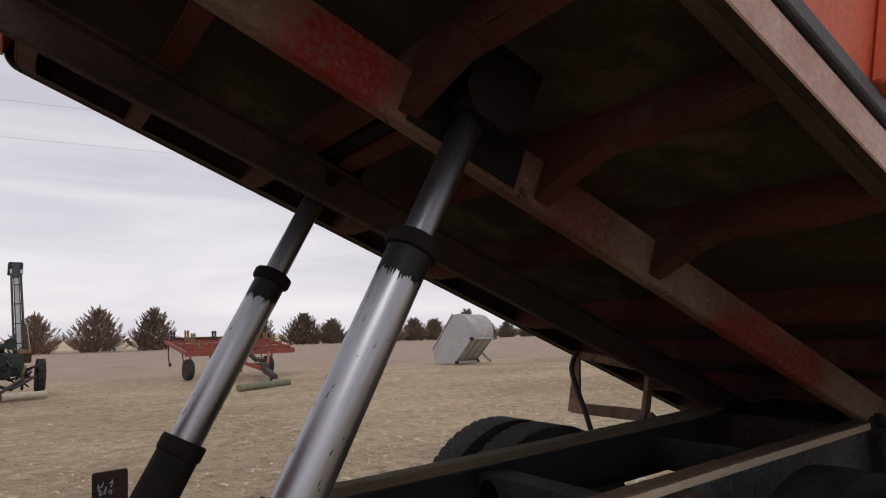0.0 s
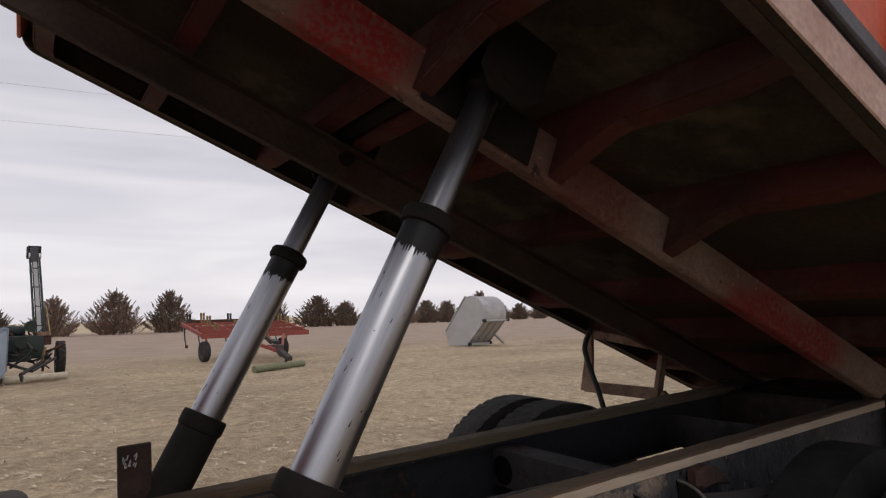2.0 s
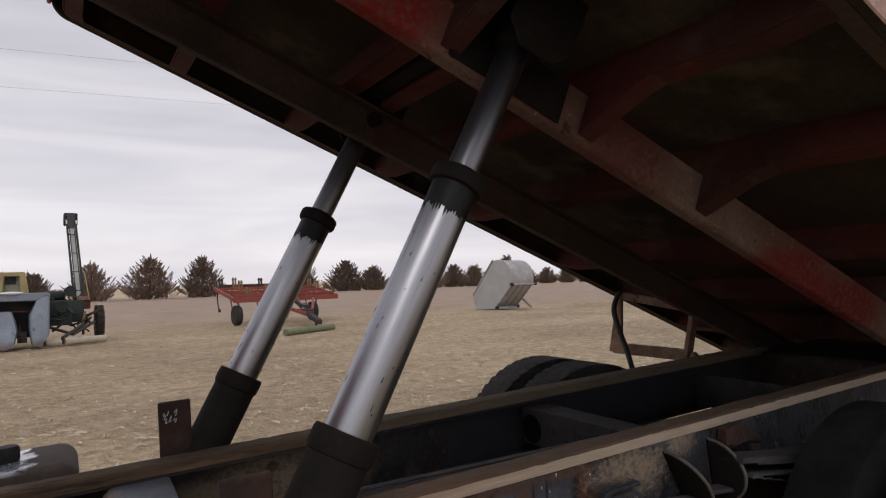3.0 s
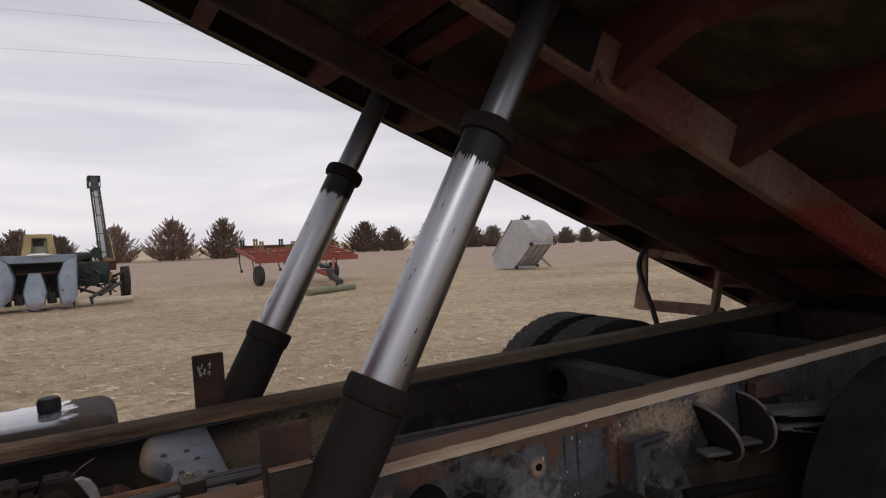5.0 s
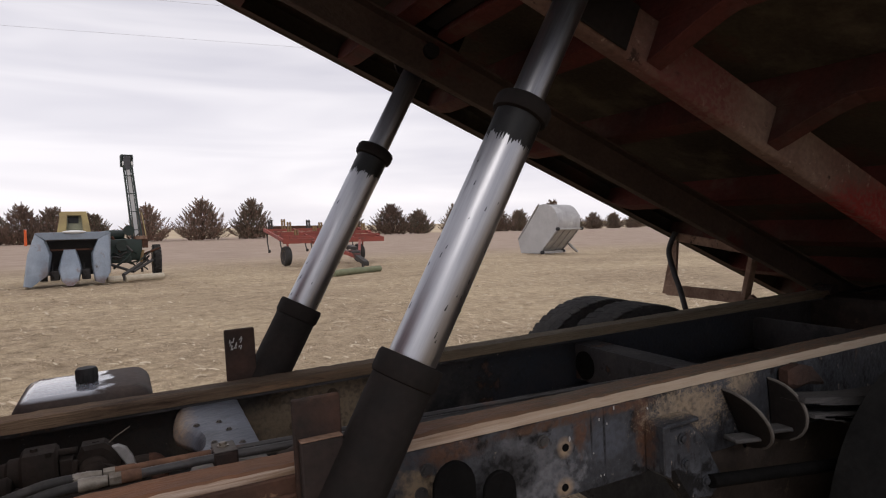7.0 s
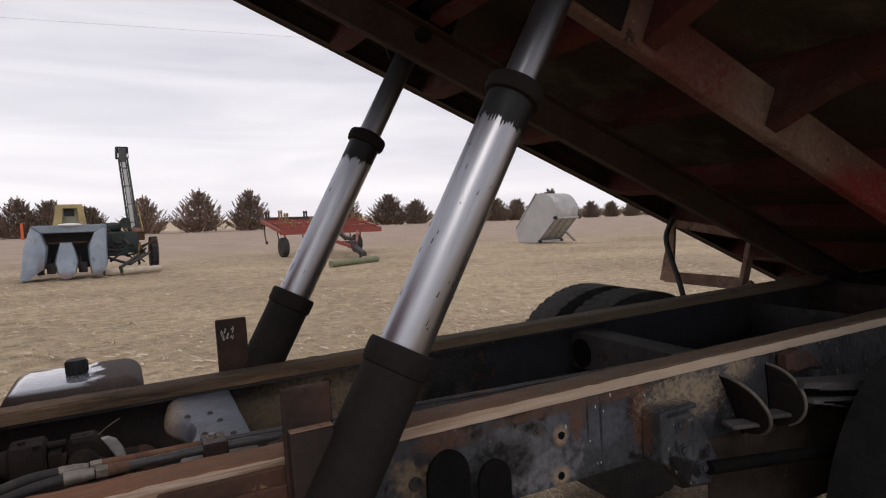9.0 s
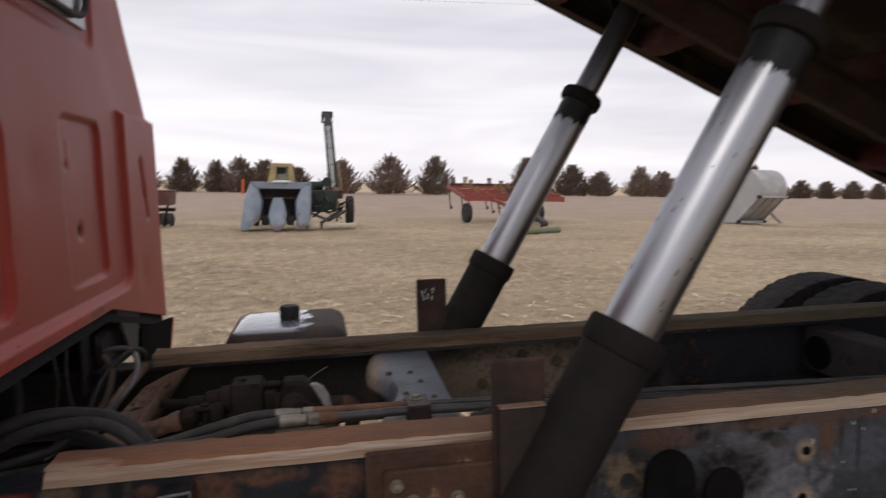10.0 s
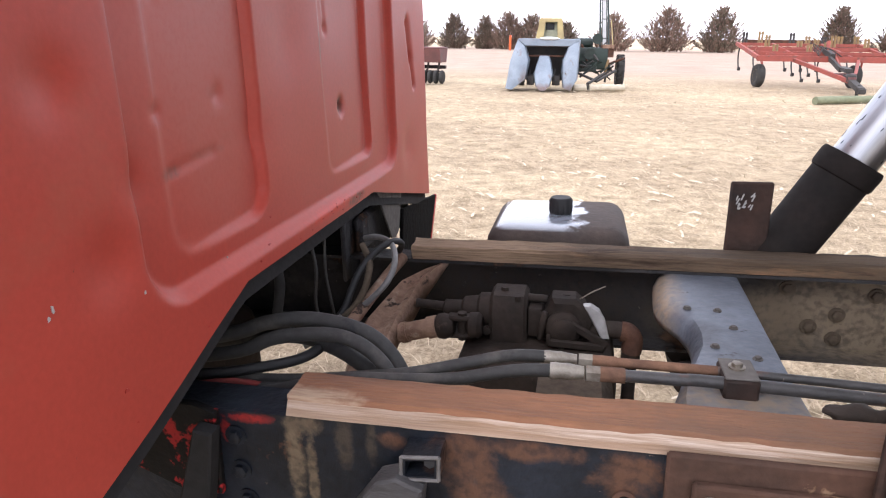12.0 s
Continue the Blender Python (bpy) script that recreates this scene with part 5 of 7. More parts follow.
leaf(2.38, 0.980, 3.45, 0.965, 0.055, 0.082, 0.018)
leaf(2.46, 0.960, 3.38, 0.948, 0.052, 0.078, 0.012)
for k in range(5):
    leaf(2.43 + 0.05 * k, 0.922 - 0.0135 * k, 3.5 - 0.05 * k, 0.90 - 0.0135 * k, 0.050, 0.078, 0.012)
part("leaf_spring", bm, M_SPRING, truck, "dark dusty leaf spring pack")
bm = bmesh.new()
tube(bm, [(2.03, -0.50, 0.80), (2.3, -0.505, 0.765), (2.6, -0.51, 0.725), (2.9, -0.51, 0.69)], 0.020, 12, 4)
part("radius_rod", bm, M_SOOTHOLE, truck, "dark round rod below the springs")

# ---- mudguard frame and hose beyond the far rail ----
GX = 3.60
bm = bmesh.new()
beam(bm, (GX, 1.17, 1.065), (GX, 0.60, 1.065), 0.03, 0.065)
prism(bm, [(1.205, 1.04), (1.10, 1.04), (1.065, 1.41), (1.10, 1.42)], axes((GX - 0.012, 0, 0), (0, 1, 0), (0, 0, 1), (1, 0, 0)), 0.02, 0.003)
beam(bm, (GX, 0.605, 1.07), (GX, 0.54, 1.33), 0.03, 0.05, up=(1, 0, 0))
beam(bm, (GX, 1.08, 1.40), (GX, 0.54, 1.33), 0.03, 0.05)
beam(bm, (GX, 0.58, 1.07), (GX, 0.42, 0.95), 0.03, 0.05)
part("mudguard_frame", bm, M_DUSTRUST, truck, "rusty steel mudguard frame")
hose([(3.57, 1.06, 1.43), (3.54, 1.09, 1.32), (3.54, 1.06, 1.20), (3.53, 1.0, 1.08), (3.52, 0.95, 0.96)], 0.016, "hanging_hose")

# ---- cab ----
CAB_X = -0.062


def half_width(z):
    if z < 1.82:
        return 1.0 - 0.03 * max(0, z - 1.06)
    if z < 1.835:
        return 0.977 - (z - 1.82) / 0.015 * 0.025
    t = (z - 1.835) / 0.60
    return 0.952 - 0.13 * t - 0.16 * max(0, t - 0.72) ** 2 / 0.08


def cab_bottom(y):
    if y > 0.33:
        return 1.244 - (y - 0.33) * 0.235
    a = abs(y)
    return 1.244 if a < 0.33 else 1.244 - (a - 0.33) * 0.36 if a < 0.60 else max(1.045, 1.147 - (a - 0.60) * 0.30)


def rounded(y, z, y0, y1, z0, z1, r, w=0.012):
    """1 inside a rounded rectangle, 0 outside, with a soft edge w wide."""
    cy, cz = (y0 + y1) / 2, (z0 + z1) / 2
    qy, qz = abs(y - cy) - (y1 - y0) / 2 + r, abs(z - cz) - (z1 - z0) / 2 + r
    d = math.hypot(max(qy, 0), max(qz, 0)) + min(max(qy, qz), 0) - r
    t = min(1, max(0, 0.5 - d / w))
    return t * t * (3 - 2 * t)


DENTS = ((0.210, 1.475, 0.024, 0.014), (-0.05, 1.62, 0.10, 0.006), (0.14, 1.645, 0.018, 0.004), (-0.47, 1.532, 0.016, 0.004), (-0.30, 1.542, 0.022, 0.004), (-0.44, 1.68, 0.016, 0.003), (-0.55, 1.453, 0.040, 0.005), (-0.66, 1.58, 0.05, 0.007), (-0.20, 1.47, 0.05, 0.004), (-0.62, 1.37, 0.06, 0.008), (0.70, 1.30, 0.08, 0.006))
CREASES = ((-0.455, 1.450, -0.335, 1.459, 0.014, 0.0022), (0.745, 1.665, 0.775, 1.570, 0.030, 0.012), (0.775, 1.570, 0.800, 1.485, 0.020, 0.010), (0.14, 1.70, 0.145, 1.64, 0.012, 0.003))


def wall_x(y, z):
    x = CAB_X
    # raised border below the belt line; above it the wall is flush with the sunken middle
    belt = min(1.0, max(0.0, (z - 1.815) / 0.016))
    x -= 0.020 * max(rounded(y, z, -0.552, 0.575, 1.281, 2.4, 0.075, 0.024), belt)
    # pressed panels, deeper towards their outer edge
    for y0, y1, z0, z1, r, h in ((0.10, 0.395, 1.337, 1.768, 0.035, 0.015), (-0.47, -0.195, 1.330, 1.742, 0.05, 0.016)):
        u = min(1.0, max(0.0, (y - y0) / (y1 - y0)))
        v = min(1.0, max(0.0, (z - z0) / (z1 - z0)))
        x -= h * rounded(y, z, y0, y1, z0, z1, r, 0.017) * (0.30 * v + 0.10 + (0.90 - 0.30 * v) * u)
    x -= 0.010 * rounded(y, z, -0.40, 0.40, 1.975, 2.385, 0.05, 0.03)
    for dy, dz, r, h in DENTS:
        q = ((y - dy) ** 2 + (z - dz) ** 2) / (r * r)
        if q < 4:
            x -= h * math.exp(-2 * q)
    for y0, z0, y1, z1, r, h in CREASES:
        u = min(1.0, max(0.0, ((y - y0) * (y1 - y0) + (z - z0) * (z1 - z0)) / ((y1 - y0) ** 2 + (z1 - z0) ** 2)))
        q = ((y - y0 - u * (y1 - y0)) ** 2 + (z - z0 - u * (z1 - z0)) ** 2) / (r * r)
        if q < 3:
            x -= h * math.exp(-2.5 * q)
    x += 0.004 * noise.noise(Vector((y * 2.2, z * 2.0, 5))) + 0.0015 * noise.noise(Vector((y * 7, z * 6, 8)))
    d = half_width(z) - abs(y)
    r = 0.05 if z < 1.83 else 0.05 + 0.20 * min(1, (z - 1.83) / 0.4)
    if d < r:
        x -= r - math.sqrt(max(0, r * r - (r - d) ** 2))
    if z > 2.3:
        x -= 0.5 * (z - 2.3) ** 2
    return x


def build_cab():
    bm = bmesh.new()
    ny, nz = 340, 250
    top = 2.44
    grid = []
    for j in range(nz + 1):
        row = []
        for i in range(ny + 1):
            f = -1 + 2 * i / ny
            y_low = f * 1.0
            zb = cab_bottom(y_low)
            z = zb + (top - zb) * j / nz
            y = f * half_width(z)
            row.append(bm.verts.new((wall_x(y, z), y, z)))
        grid.append(row)
    for j in range(nz):
        for i in range(ny):
            c = (grid[j][i].co + grid[j + 1][i + 1].co) / 2
            if abs(c.y) < 0.33 and 2.03 < c.z < 2.33:
                continue
            bm.faces.new((grid[j][i], grid[j][i + 1], grid[j + 1][i + 1], grid[j + 1][i]))
    # lip folded under the lower edge
    low = [v for v in grid[0]]
    lip = [bm.verts.new(v.co + Vector((-0.028, 0, 0.004))) for v in low]
    for k in range(ny):
        bm.faces.new((lip[k], lip[k + 1], low[k + 1], low[k]))
    # sides and roof forward to the windscreen
    edge = [grid[j][0] for j in range(nz + 1)] + [grid[nz][i] for i in range(1, ny + 1)] + [grid[j][ny] for j in range(nz - 1, -1, -1)]
    prev = edge
    for x, drop in ((-0.5, 0.0), (-1.2, 0.02), (-1.75, 0.10)):
        ring = [bm.verts.new((x, v.co.y * (1 - drop * 0.3), v.co.z - drop * max(0, v.co.z - 1.8))) for v in edge]
        for k in range(len(edge) - 1):
            bm.faces.new((prev[k], prev[k + 1], ring[k + 1], ring[k]))
        prev = ring
    bmesh.ops.recalc_face_normals(bm, faces=bm.faces)
    cab = part("cab", bm, M_CAB, truck, "faded red pressed-steel cab, dented")
    sol = cab.modifiers.new("sheet", "SOLIDIFY")
    sol.thickness, sol.offset = 0.003, -1
    bm = bmesh.new()
    box(bm, (-0.086, -0.345, 2.015), (-0.081, 0.345, 2.345), 0.002)
    part("rear_window", bm, M_GLASS, cab, "small rear window, opaque glass painted pale for the light")
    bm = bmesh.new()
    ring = []
    for k in range(40):
        a = 2 * math.pi * k / 40
        cy, cz = math.cos(a), math.sin(a)
        y, z = 0.33 * (abs(cy) ** 0.35) * (1 if cy > 0 else -1), 2.18 + 0.15 * (abs(cz) ** 0.35) * (1 if cz > 0 else -1)
        ring.append((CAB_X - 0.008, y, z))
    tube(bm, ring + ring[:1], 0.009, 8, 2)
    part("window_seal", bm, M_RUBBER, cab, "black rubber window seal")
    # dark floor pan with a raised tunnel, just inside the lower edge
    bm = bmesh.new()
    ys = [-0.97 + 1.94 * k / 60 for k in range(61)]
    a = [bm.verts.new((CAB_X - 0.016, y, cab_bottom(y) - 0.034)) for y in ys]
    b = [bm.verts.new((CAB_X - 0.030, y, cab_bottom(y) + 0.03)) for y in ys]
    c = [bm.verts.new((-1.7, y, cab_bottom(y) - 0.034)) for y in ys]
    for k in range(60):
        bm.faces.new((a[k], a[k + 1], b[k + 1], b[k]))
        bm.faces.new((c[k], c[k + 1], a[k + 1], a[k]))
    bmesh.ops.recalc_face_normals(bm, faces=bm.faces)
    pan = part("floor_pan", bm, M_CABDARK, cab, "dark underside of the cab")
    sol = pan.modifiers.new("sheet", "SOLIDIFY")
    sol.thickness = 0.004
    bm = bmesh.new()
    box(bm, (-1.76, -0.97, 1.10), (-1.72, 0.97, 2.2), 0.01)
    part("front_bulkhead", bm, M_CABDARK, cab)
    # chips down to dark primer along the lower lip
    bm = bmesh.new()
    rnd = random.Random(3)
    for k in range(22):
        y = rnd.uniform(-0.1, 0.3) if k < 12 else rnd.uniform(-0.72, 0.3)
        z = cab_bottom(y) + (0.008 + abs(rnd.gauss(0, 0.012)) if k < 20 else rnd.uniform(0.02, 0.14))
        r = rnd.uniform(0.0008, 0.0026)
        pts = [(r * rnd.uniform(0.5, 2.6) * math.cos(q), r * rnd.uniform(0.5, 1.4) * math.sin(q)) for q in [2 * math.pi * i / 7 for i in range(7)]]
        prism(bm, pts, axes((wall_x(y, z) + 0.0005, y, z), (0, 1, 0), (0, 0, 1), (1, 0, 0)), 0.001)
    pale = bmesh.new()
    for y, z, r, tall in ((-0.715, 1.358, 0.0021, 2.0), (-0.722, 1.349, 0.0020, 1.2), (-0.573, 1.320, 0.0016, 1.4), (-0.35, 1.292, 0.0015, 1.0)):
        pts = [(r * rnd.uniform(0.5, 1.5) * math.cos(q), tall * r * rnd.uniform(0.5, 1.5) * math.sin(q)) for q in [2 * math.pi * i / 8 for i in range(8)]]
        prism(pale, pts, axes((wall_x(y, z) + 0.0005, y, z), (0, 1, 0), (0, 0, 1), (1, 0, 0)), 0.001)
    tagged(part("scratch_marks", pale, M_GALVLIGHT, cab, "small pale scratches in the paint"), kind="stuff")
    tagged(part("paint_chips", bm, M_CHIP, cab, "bright paint chips along the lip"), kind="stuff")
    return cab


cab = build_cab()
M_SPOT = material("black_with_red_overspray", (0.0095, 0.0085, 0.0085), (0.004, 0.004, 0.004), scale=9, rough=0.6, spec=0.12, bump=0.2, gmix=0.2, third=(0.26, 0.018, 0.018), third_scale=24, third_at=0.55, third_soft=0.05, extra=[((0.06, 0.012, 0.012), 9, 0.60, 0.1)])
bm = bmesh.new()
prism(bm, [(-0.50, 1.02), (-0.27, 0.955), (-0.15, 0.905), (-0.09, 0.91), (-0.082, 1.066), (-0.12, 1.078), (-0.28, 1.075), (-0.50, 1.07)], axes((0, -0.4305, 0), (1, 0, 0), (0, 0, 1), (0, -1, 0)), 0.014, 0.003)
sp = part("cab_mount_plate", bm, M_SPOT, truck, "black plate with red overspray")
bm = bmesh.new()
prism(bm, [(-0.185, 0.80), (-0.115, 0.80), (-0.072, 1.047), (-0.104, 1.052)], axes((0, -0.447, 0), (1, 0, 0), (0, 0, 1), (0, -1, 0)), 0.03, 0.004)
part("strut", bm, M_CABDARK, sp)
bolts(sp, M_FRAME, [(-0.058, -0.4305, 1.019), (-0.056, -0.4305, 0.955), (-0.05, -0.4305, 0.90)], (0, -1, 0), 0.012, 0.012)
bm = bmesh.new()
prism(bm, [(0.42, 1.225), (0.66, 1.172), (0.615, 1.06), (0.58, 1.045), (0.54, 1.055)], axes((-0.085, 0, 0), (0, 1, 0), (0, 0, 1), (1, 0, 0)), 0.006, 0.002)
part("cab_bracket", bm, M_DUSTGREY, truck, "grey cab support bracket")
bm = bmesh.new()
prism(bm, [(0.66, 1.115), (1.12, 1.055), (1.0, 0.89), (0.62, 0.95)], axes((-0.075, 0, 0), (0, 1, 0), (0, 0, 1), (-1, 0, 0)), 0.012, 0.003)
bm2 = bmesh.new()
box(bm2, (-0.150, 0.30, 1.00), (-0.138, 0.95, 1.20), 0.004)
box(bm2, (-0.138, 0.36, 1.06), (-0.11, 0.50, 1.165), 0.012)
part("cab_corner_plate", bm2, M_FRAMEIN, truck, "dark dusty plate under the cab corner")
flap = part("mud_flap", bm, M_SOOTHOLE, truck, "black flap with a red edge behind the cab corner")
bm = bmesh.new()
beam(bm, (-0.080, 1.124, 1.054), (-0.080, 1.006, 0.89), 0.014, 0.014, 0.003)
part("flap_edge", bm, M_CHIP, flap, "red edge")

# ---- raised dump bed ----
BED_ANGLE = 24.5
BA, BB = math.cos(radians(BED_ANGLE)), math.sin(radians(BED_ANGLE))
HINGE = L(3.80, 0, 1.21)
BED = axes(HINGE, (-BA, 0, BB), (0, -1, 0), (BB, 0, BA))    # local x: towards the front, y: nearer side, z: up from the sill
FRONT, REAR, HALF = 3.70, -1.2, 1.15
SILL_LOW, SILL_TOP, FLOOR_LOW, RAIL_UP = 0.036, 0.183, 0.300, 0.314


def bbox(bm, lo, hi, bevel=0.004):
    box(bm, lo, hi, bevel, BED)


def bed_spot(tint, u, z, length, height, ragged, size):
    """A stain on the near long sill, u metres forward of the hinge."""
    p = BED @ Vector((u, 0.43, z))
    return (tint, tuple(p), (length / 2, 0.2, height / 2 + 0.17 * length), ragged, size)


M_BEDSILL = material("bed_sill", (0.20, 0.142, 0.115), (0.115, 0.064, 0.053), scale=3.4, rough=0.85, bump=0.4, spec=0.15, extra=[((0.040, 0.024, 0.020), 8, 0.62, 0.05), ((0.24, 0.18, 0.15), 26, 0.62, 0.04)],
                     spots=[bed_spot((0.115, 0.040, 0.036), 1.95, 0.1, 0.5, 0.2, 1.6, 7), bed_spot((0.175, 0.020, 0.018), 1.02, 0.02, 0.66, 0.10, 1.2, 7), bed_spot((0.165, 0.020, 0.018), 0.66, 0.04, 0.60, 0.10, 1.2, 8), bed_spot((0.20, 0.020, 0.017), 2.84, 0.09, 0.42, 0.20, 0.9, 7)])

bm = bmesh.new()
bbox(bm, (REAR, -HALF + 0.003, FLOOR_LOW), (FRONT - 0.02, HALF - 0.003, FLOOR_LOW + 0.006), 0)
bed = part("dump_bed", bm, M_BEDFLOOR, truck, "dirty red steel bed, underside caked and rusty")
for s in (-1, 1):
    # channel sills, open towards the middle, like the frame rails below them
    bm = bmesh.new()
    out = [(0.430, SILL_LOW + 0.026), (0.4275, SILL_LOW + 0.013), (0.420, SILL_LOW + 0.004), (0.408, SILL_LOW), (0.372, SILL_LOW), (0.372, SILL_LOW + 0.009), (0.421, SILL_LOW + 0.009), (0.421, SILL_TOP - 0.009), (0.372, SILL_TOP - 0.009), (0.372, SILL_TOP), (0.430, SILL_TOP)]
    prism(bm, [(y * s, z) for y, z in out][::s], BED @ axes((REAR + 0.3, 0, 0), (0, 1, 0), (0, 0, 1), (1, 0, 0)), FRONT - 0.05 - REAR - 0.3, 0.0015)
    # the far sill's colour carries its shade
    part("long_sill", bm, M_BEDSILL if s > 0 else M_BEDBROWN, bed, "scraped red and grey long sill" if s > 0 else "dirty long sill, darkened for the shade under the bed")

GUSSET = [(0.432, 0.055), (0.47, 0.074), (0.52, 0.104), (0.58, 0.138), (0.63, 0.163), (0.68, 0.181)]
CROSS = (3.62, 3.20, 2.66, 2.16, 1.61, 0.90, 0.36, -0.2, -0.72, -1.1)
for n, u in enumerate(CROSS):
    # bent channel: upright web in front, flange turned back below, ends cut up to clear the side rails
    bm = bmesh.new()
    e, k = HALF - 0.004, HALF - 0.16
    web = [(-e, 0.213), (-k, 0.185), (k, 0.185), (e, 0.213), (e, FLOOR_LOW - 0.001), (-e, FLOOR_LOW - 0.001)]
    prism(bm, web, BED @ axes((u - 0.007, 0, 0), (0, 1, 0), (0, 0, 1), (1, 0, 0)), 0.007, 0.0015)
    low = [(-e, 0.2135), (-k, 0.1855), (k, 0.1855), (e, 0.2135)]
    strip = low + [(y, z + 0.007) for y, z in low[::-1]]
    prism(bm, strip, BED @ axes((u - 0.074, 0, 0), (0, 1, 0), (0, 0, 1), (1, 0, 0)), 0.066, 0.0015)
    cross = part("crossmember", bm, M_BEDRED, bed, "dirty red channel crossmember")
    for s in (-1, 1) if u > 1.2 else ():
        # curved gusset out of the long sill, with a turned lower edge
        bm = bmesh.new()
        plate = [(y * s, z) for y, z in GUSSET + [(0.68, 0.1845), (0.432, 0.1845)]]
        prism(bm, plate[::s], BED @ axes((u - 0.009, 0, 0), (0, 1, 0), (0, 0, 1), (1, 0, 0)), 0.008, 0.001)
        edge = [(y * s, z) for y, z in GUSSET] + [(y * s, z + 0.006) for y, z in GUSSET[::-1]]
        prism(bm, edge[::s], BED @ axes((u - 0.060, 0, 0), (0, 1, 0), (0, 0, 1), (1, 0, 0)), 0.0505, 0.001)
        part("gusset", bm, M_BEDRED, cross)
# second channel and black torque box between the sills, at the cylinder heads
bm = bmesh.new()
bbox(bm, (2.44, -0.345, 0.178), (2.50, 0.345, 0.185), 0.002)
bbox(bm, (2.494, -0.345, 0.185), (2.501, 0.345, 0.298), 0.002)
part("crossmember", bm, M_BEDRED, bed, "dirty red channel crossmember")
bm = bmesh.new()
bbox(bm, (2.506, -0.345, 0.195), (2.570, 0.345, 0.290), 0.01)
part("hoist_box", bm, M_BARREL, bed, "black hoist crossbox")
for s in (-1, 1):
    bm = bmesh.new()
    prism(bm, [(2.24, 0.045), (2.63, 0.045), (2.63, 0.180), (2.24, 0.180)], BED @ axes((0, 0.4305 * s, 0), (1, 0, 0), (0, 0, 1), (0, -1, 0)), -0.010 * s, 0.002)
    part("hoist_plate", bm, M_BARREL, bed, "black reinforcing plate")
    for q in (-0.068, 0.085):
        bm = bmesh.new()
        prism(bm, [(2.36, 0.298), (2.37, 0.13), (2.42, 0.08), (2.52, 0.08), (2.57, 0.13), (2.58, 0.298)], BED @ axes((0, (0.5 + q + 0.012) * s if s > 0 else (0.5 + q) * s, 0), (1, 0, 0), (0, 0, 1), (0, -1, 0)), 0.012, 0.002)
        part("cylinder_lug", bm, M_BARREL, bed, "black cylinder lug")


def side_outline(lo, hi, r):
    """A strip of the bed's side from the rear to the rounded front corner."""
    pts = [(REAR, lo), (FRONT - r, lo)]
    pts += [(FRONT - r + r * math.sin(a), lo + r - r * math.cos(a)) for a in [k * math.pi / 16 for k in range(1, 9)]]
    return pts + [(FRONT, hi), (REAR, hi)]


for s in (-1, 1):
    y = HALF if s > 0 else -HALF - 0.03
    bm = bmesh.new()
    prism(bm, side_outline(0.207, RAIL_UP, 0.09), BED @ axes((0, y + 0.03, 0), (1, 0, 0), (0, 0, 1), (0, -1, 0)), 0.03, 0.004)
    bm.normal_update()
    # pale colour on the outer face, the floor's darker colour on the others
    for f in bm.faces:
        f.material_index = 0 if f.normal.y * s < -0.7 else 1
    rail = part("side_rail", bm, (M_BEDPALE, M_BEDFLOOR), bed, "worn side rail, pale outside, dark on its other faces")
    bm = bmesh.new()
    bbox(bm, (REAR, min(s * (HALF - 0.045), s * (HALF - 0.0005)), 0.208), (FRONT - 0.10, max(s * (HALF - 0.045), s * (HALF - 0.0005)), 0.2125), 0.0015)
    part("rail_flange", bm, M_BEDBROWN, rail, "dark inner flange")
    bm = bmesh.new()
    bbox(bm, (REAR, y + 0.004, RAIL_UP + 0.001), (FRONT, y + 0.026, 0.328), 0)
    part("rail_joint", bm, M_BLACKPAINT, rail, "dark joint above the rail")
    bm = bmesh.new()
    bbox(bm, (REAR, y - 0.001 - (0.012 if s < 0 else 0), 0.3285), (FRONT, y + 0.031 + (0.012 if s > 0 else 0), 0.380), 0.006)
    part("side_strip", bm, M_BEDGREY, bed, "grey side strip")
    bm = bmesh.new()
    bbox(bm, (REAR, y + 0.004, 0.382), (FRONT, y + 0.026, 1.42), 0.004)
    for u in (3.4, 2.6, 1.8, 1.0, 0.2):
        bbox(bm, (u - 0.04, y + (0.027 if s > 0 else -0.046), 0.384), (u + 0.04, y + (0.076 if s > 0 else 0.003), 1.37), 0.01)
    part("side_board", bm, M_BEDORANGE, bed, "orange-red bed side")
bm = bmesh.new()
bbox(bm, (FRONT - 0.012, -HALF + 0.004, 0.308), (FRONT + 0.012, HALF - 0.004, 1.57), 0.004)
bbox(bm, (FRONT - 0.02, -HALF + 0.004, 0.225), (FRONT - 0.005, HALF - 0.004, 0.299), 0.003)
part("bulkhead", bm, M_BEDORANGE, bed, "orange-red bed front")
bm = bmesh.new()
bbox(bm, (REAR - 0.012, -HALF + 0.004, 0.30), (REAR - 0.001, HALF - 0.004, 1.37), 0.003)
part("tailgate", bm, M_BEDORANGE, bed)
for y in (-0.39, 0.39):
    bm = bmesh.new()
    rod(bm, HINGE + Vector((0.10, y - 0.07, 0.03)), HINGE + Vector((0.10, y + 0.07, 0.03)), 0.03, None, 18)
    box(bm, (HINGE.x + 0.03, y - 0.05, 0.90), (HINGE.x + 0.17, y + 0.05, 1.12), 0.008)
    part("hinge", bm, M_RUSTDARK, truck, "rusty bed hinge block")


# ---- the field beyond: machines ----
def ground_at(x, y):
    return rise(x, y) + 0.012


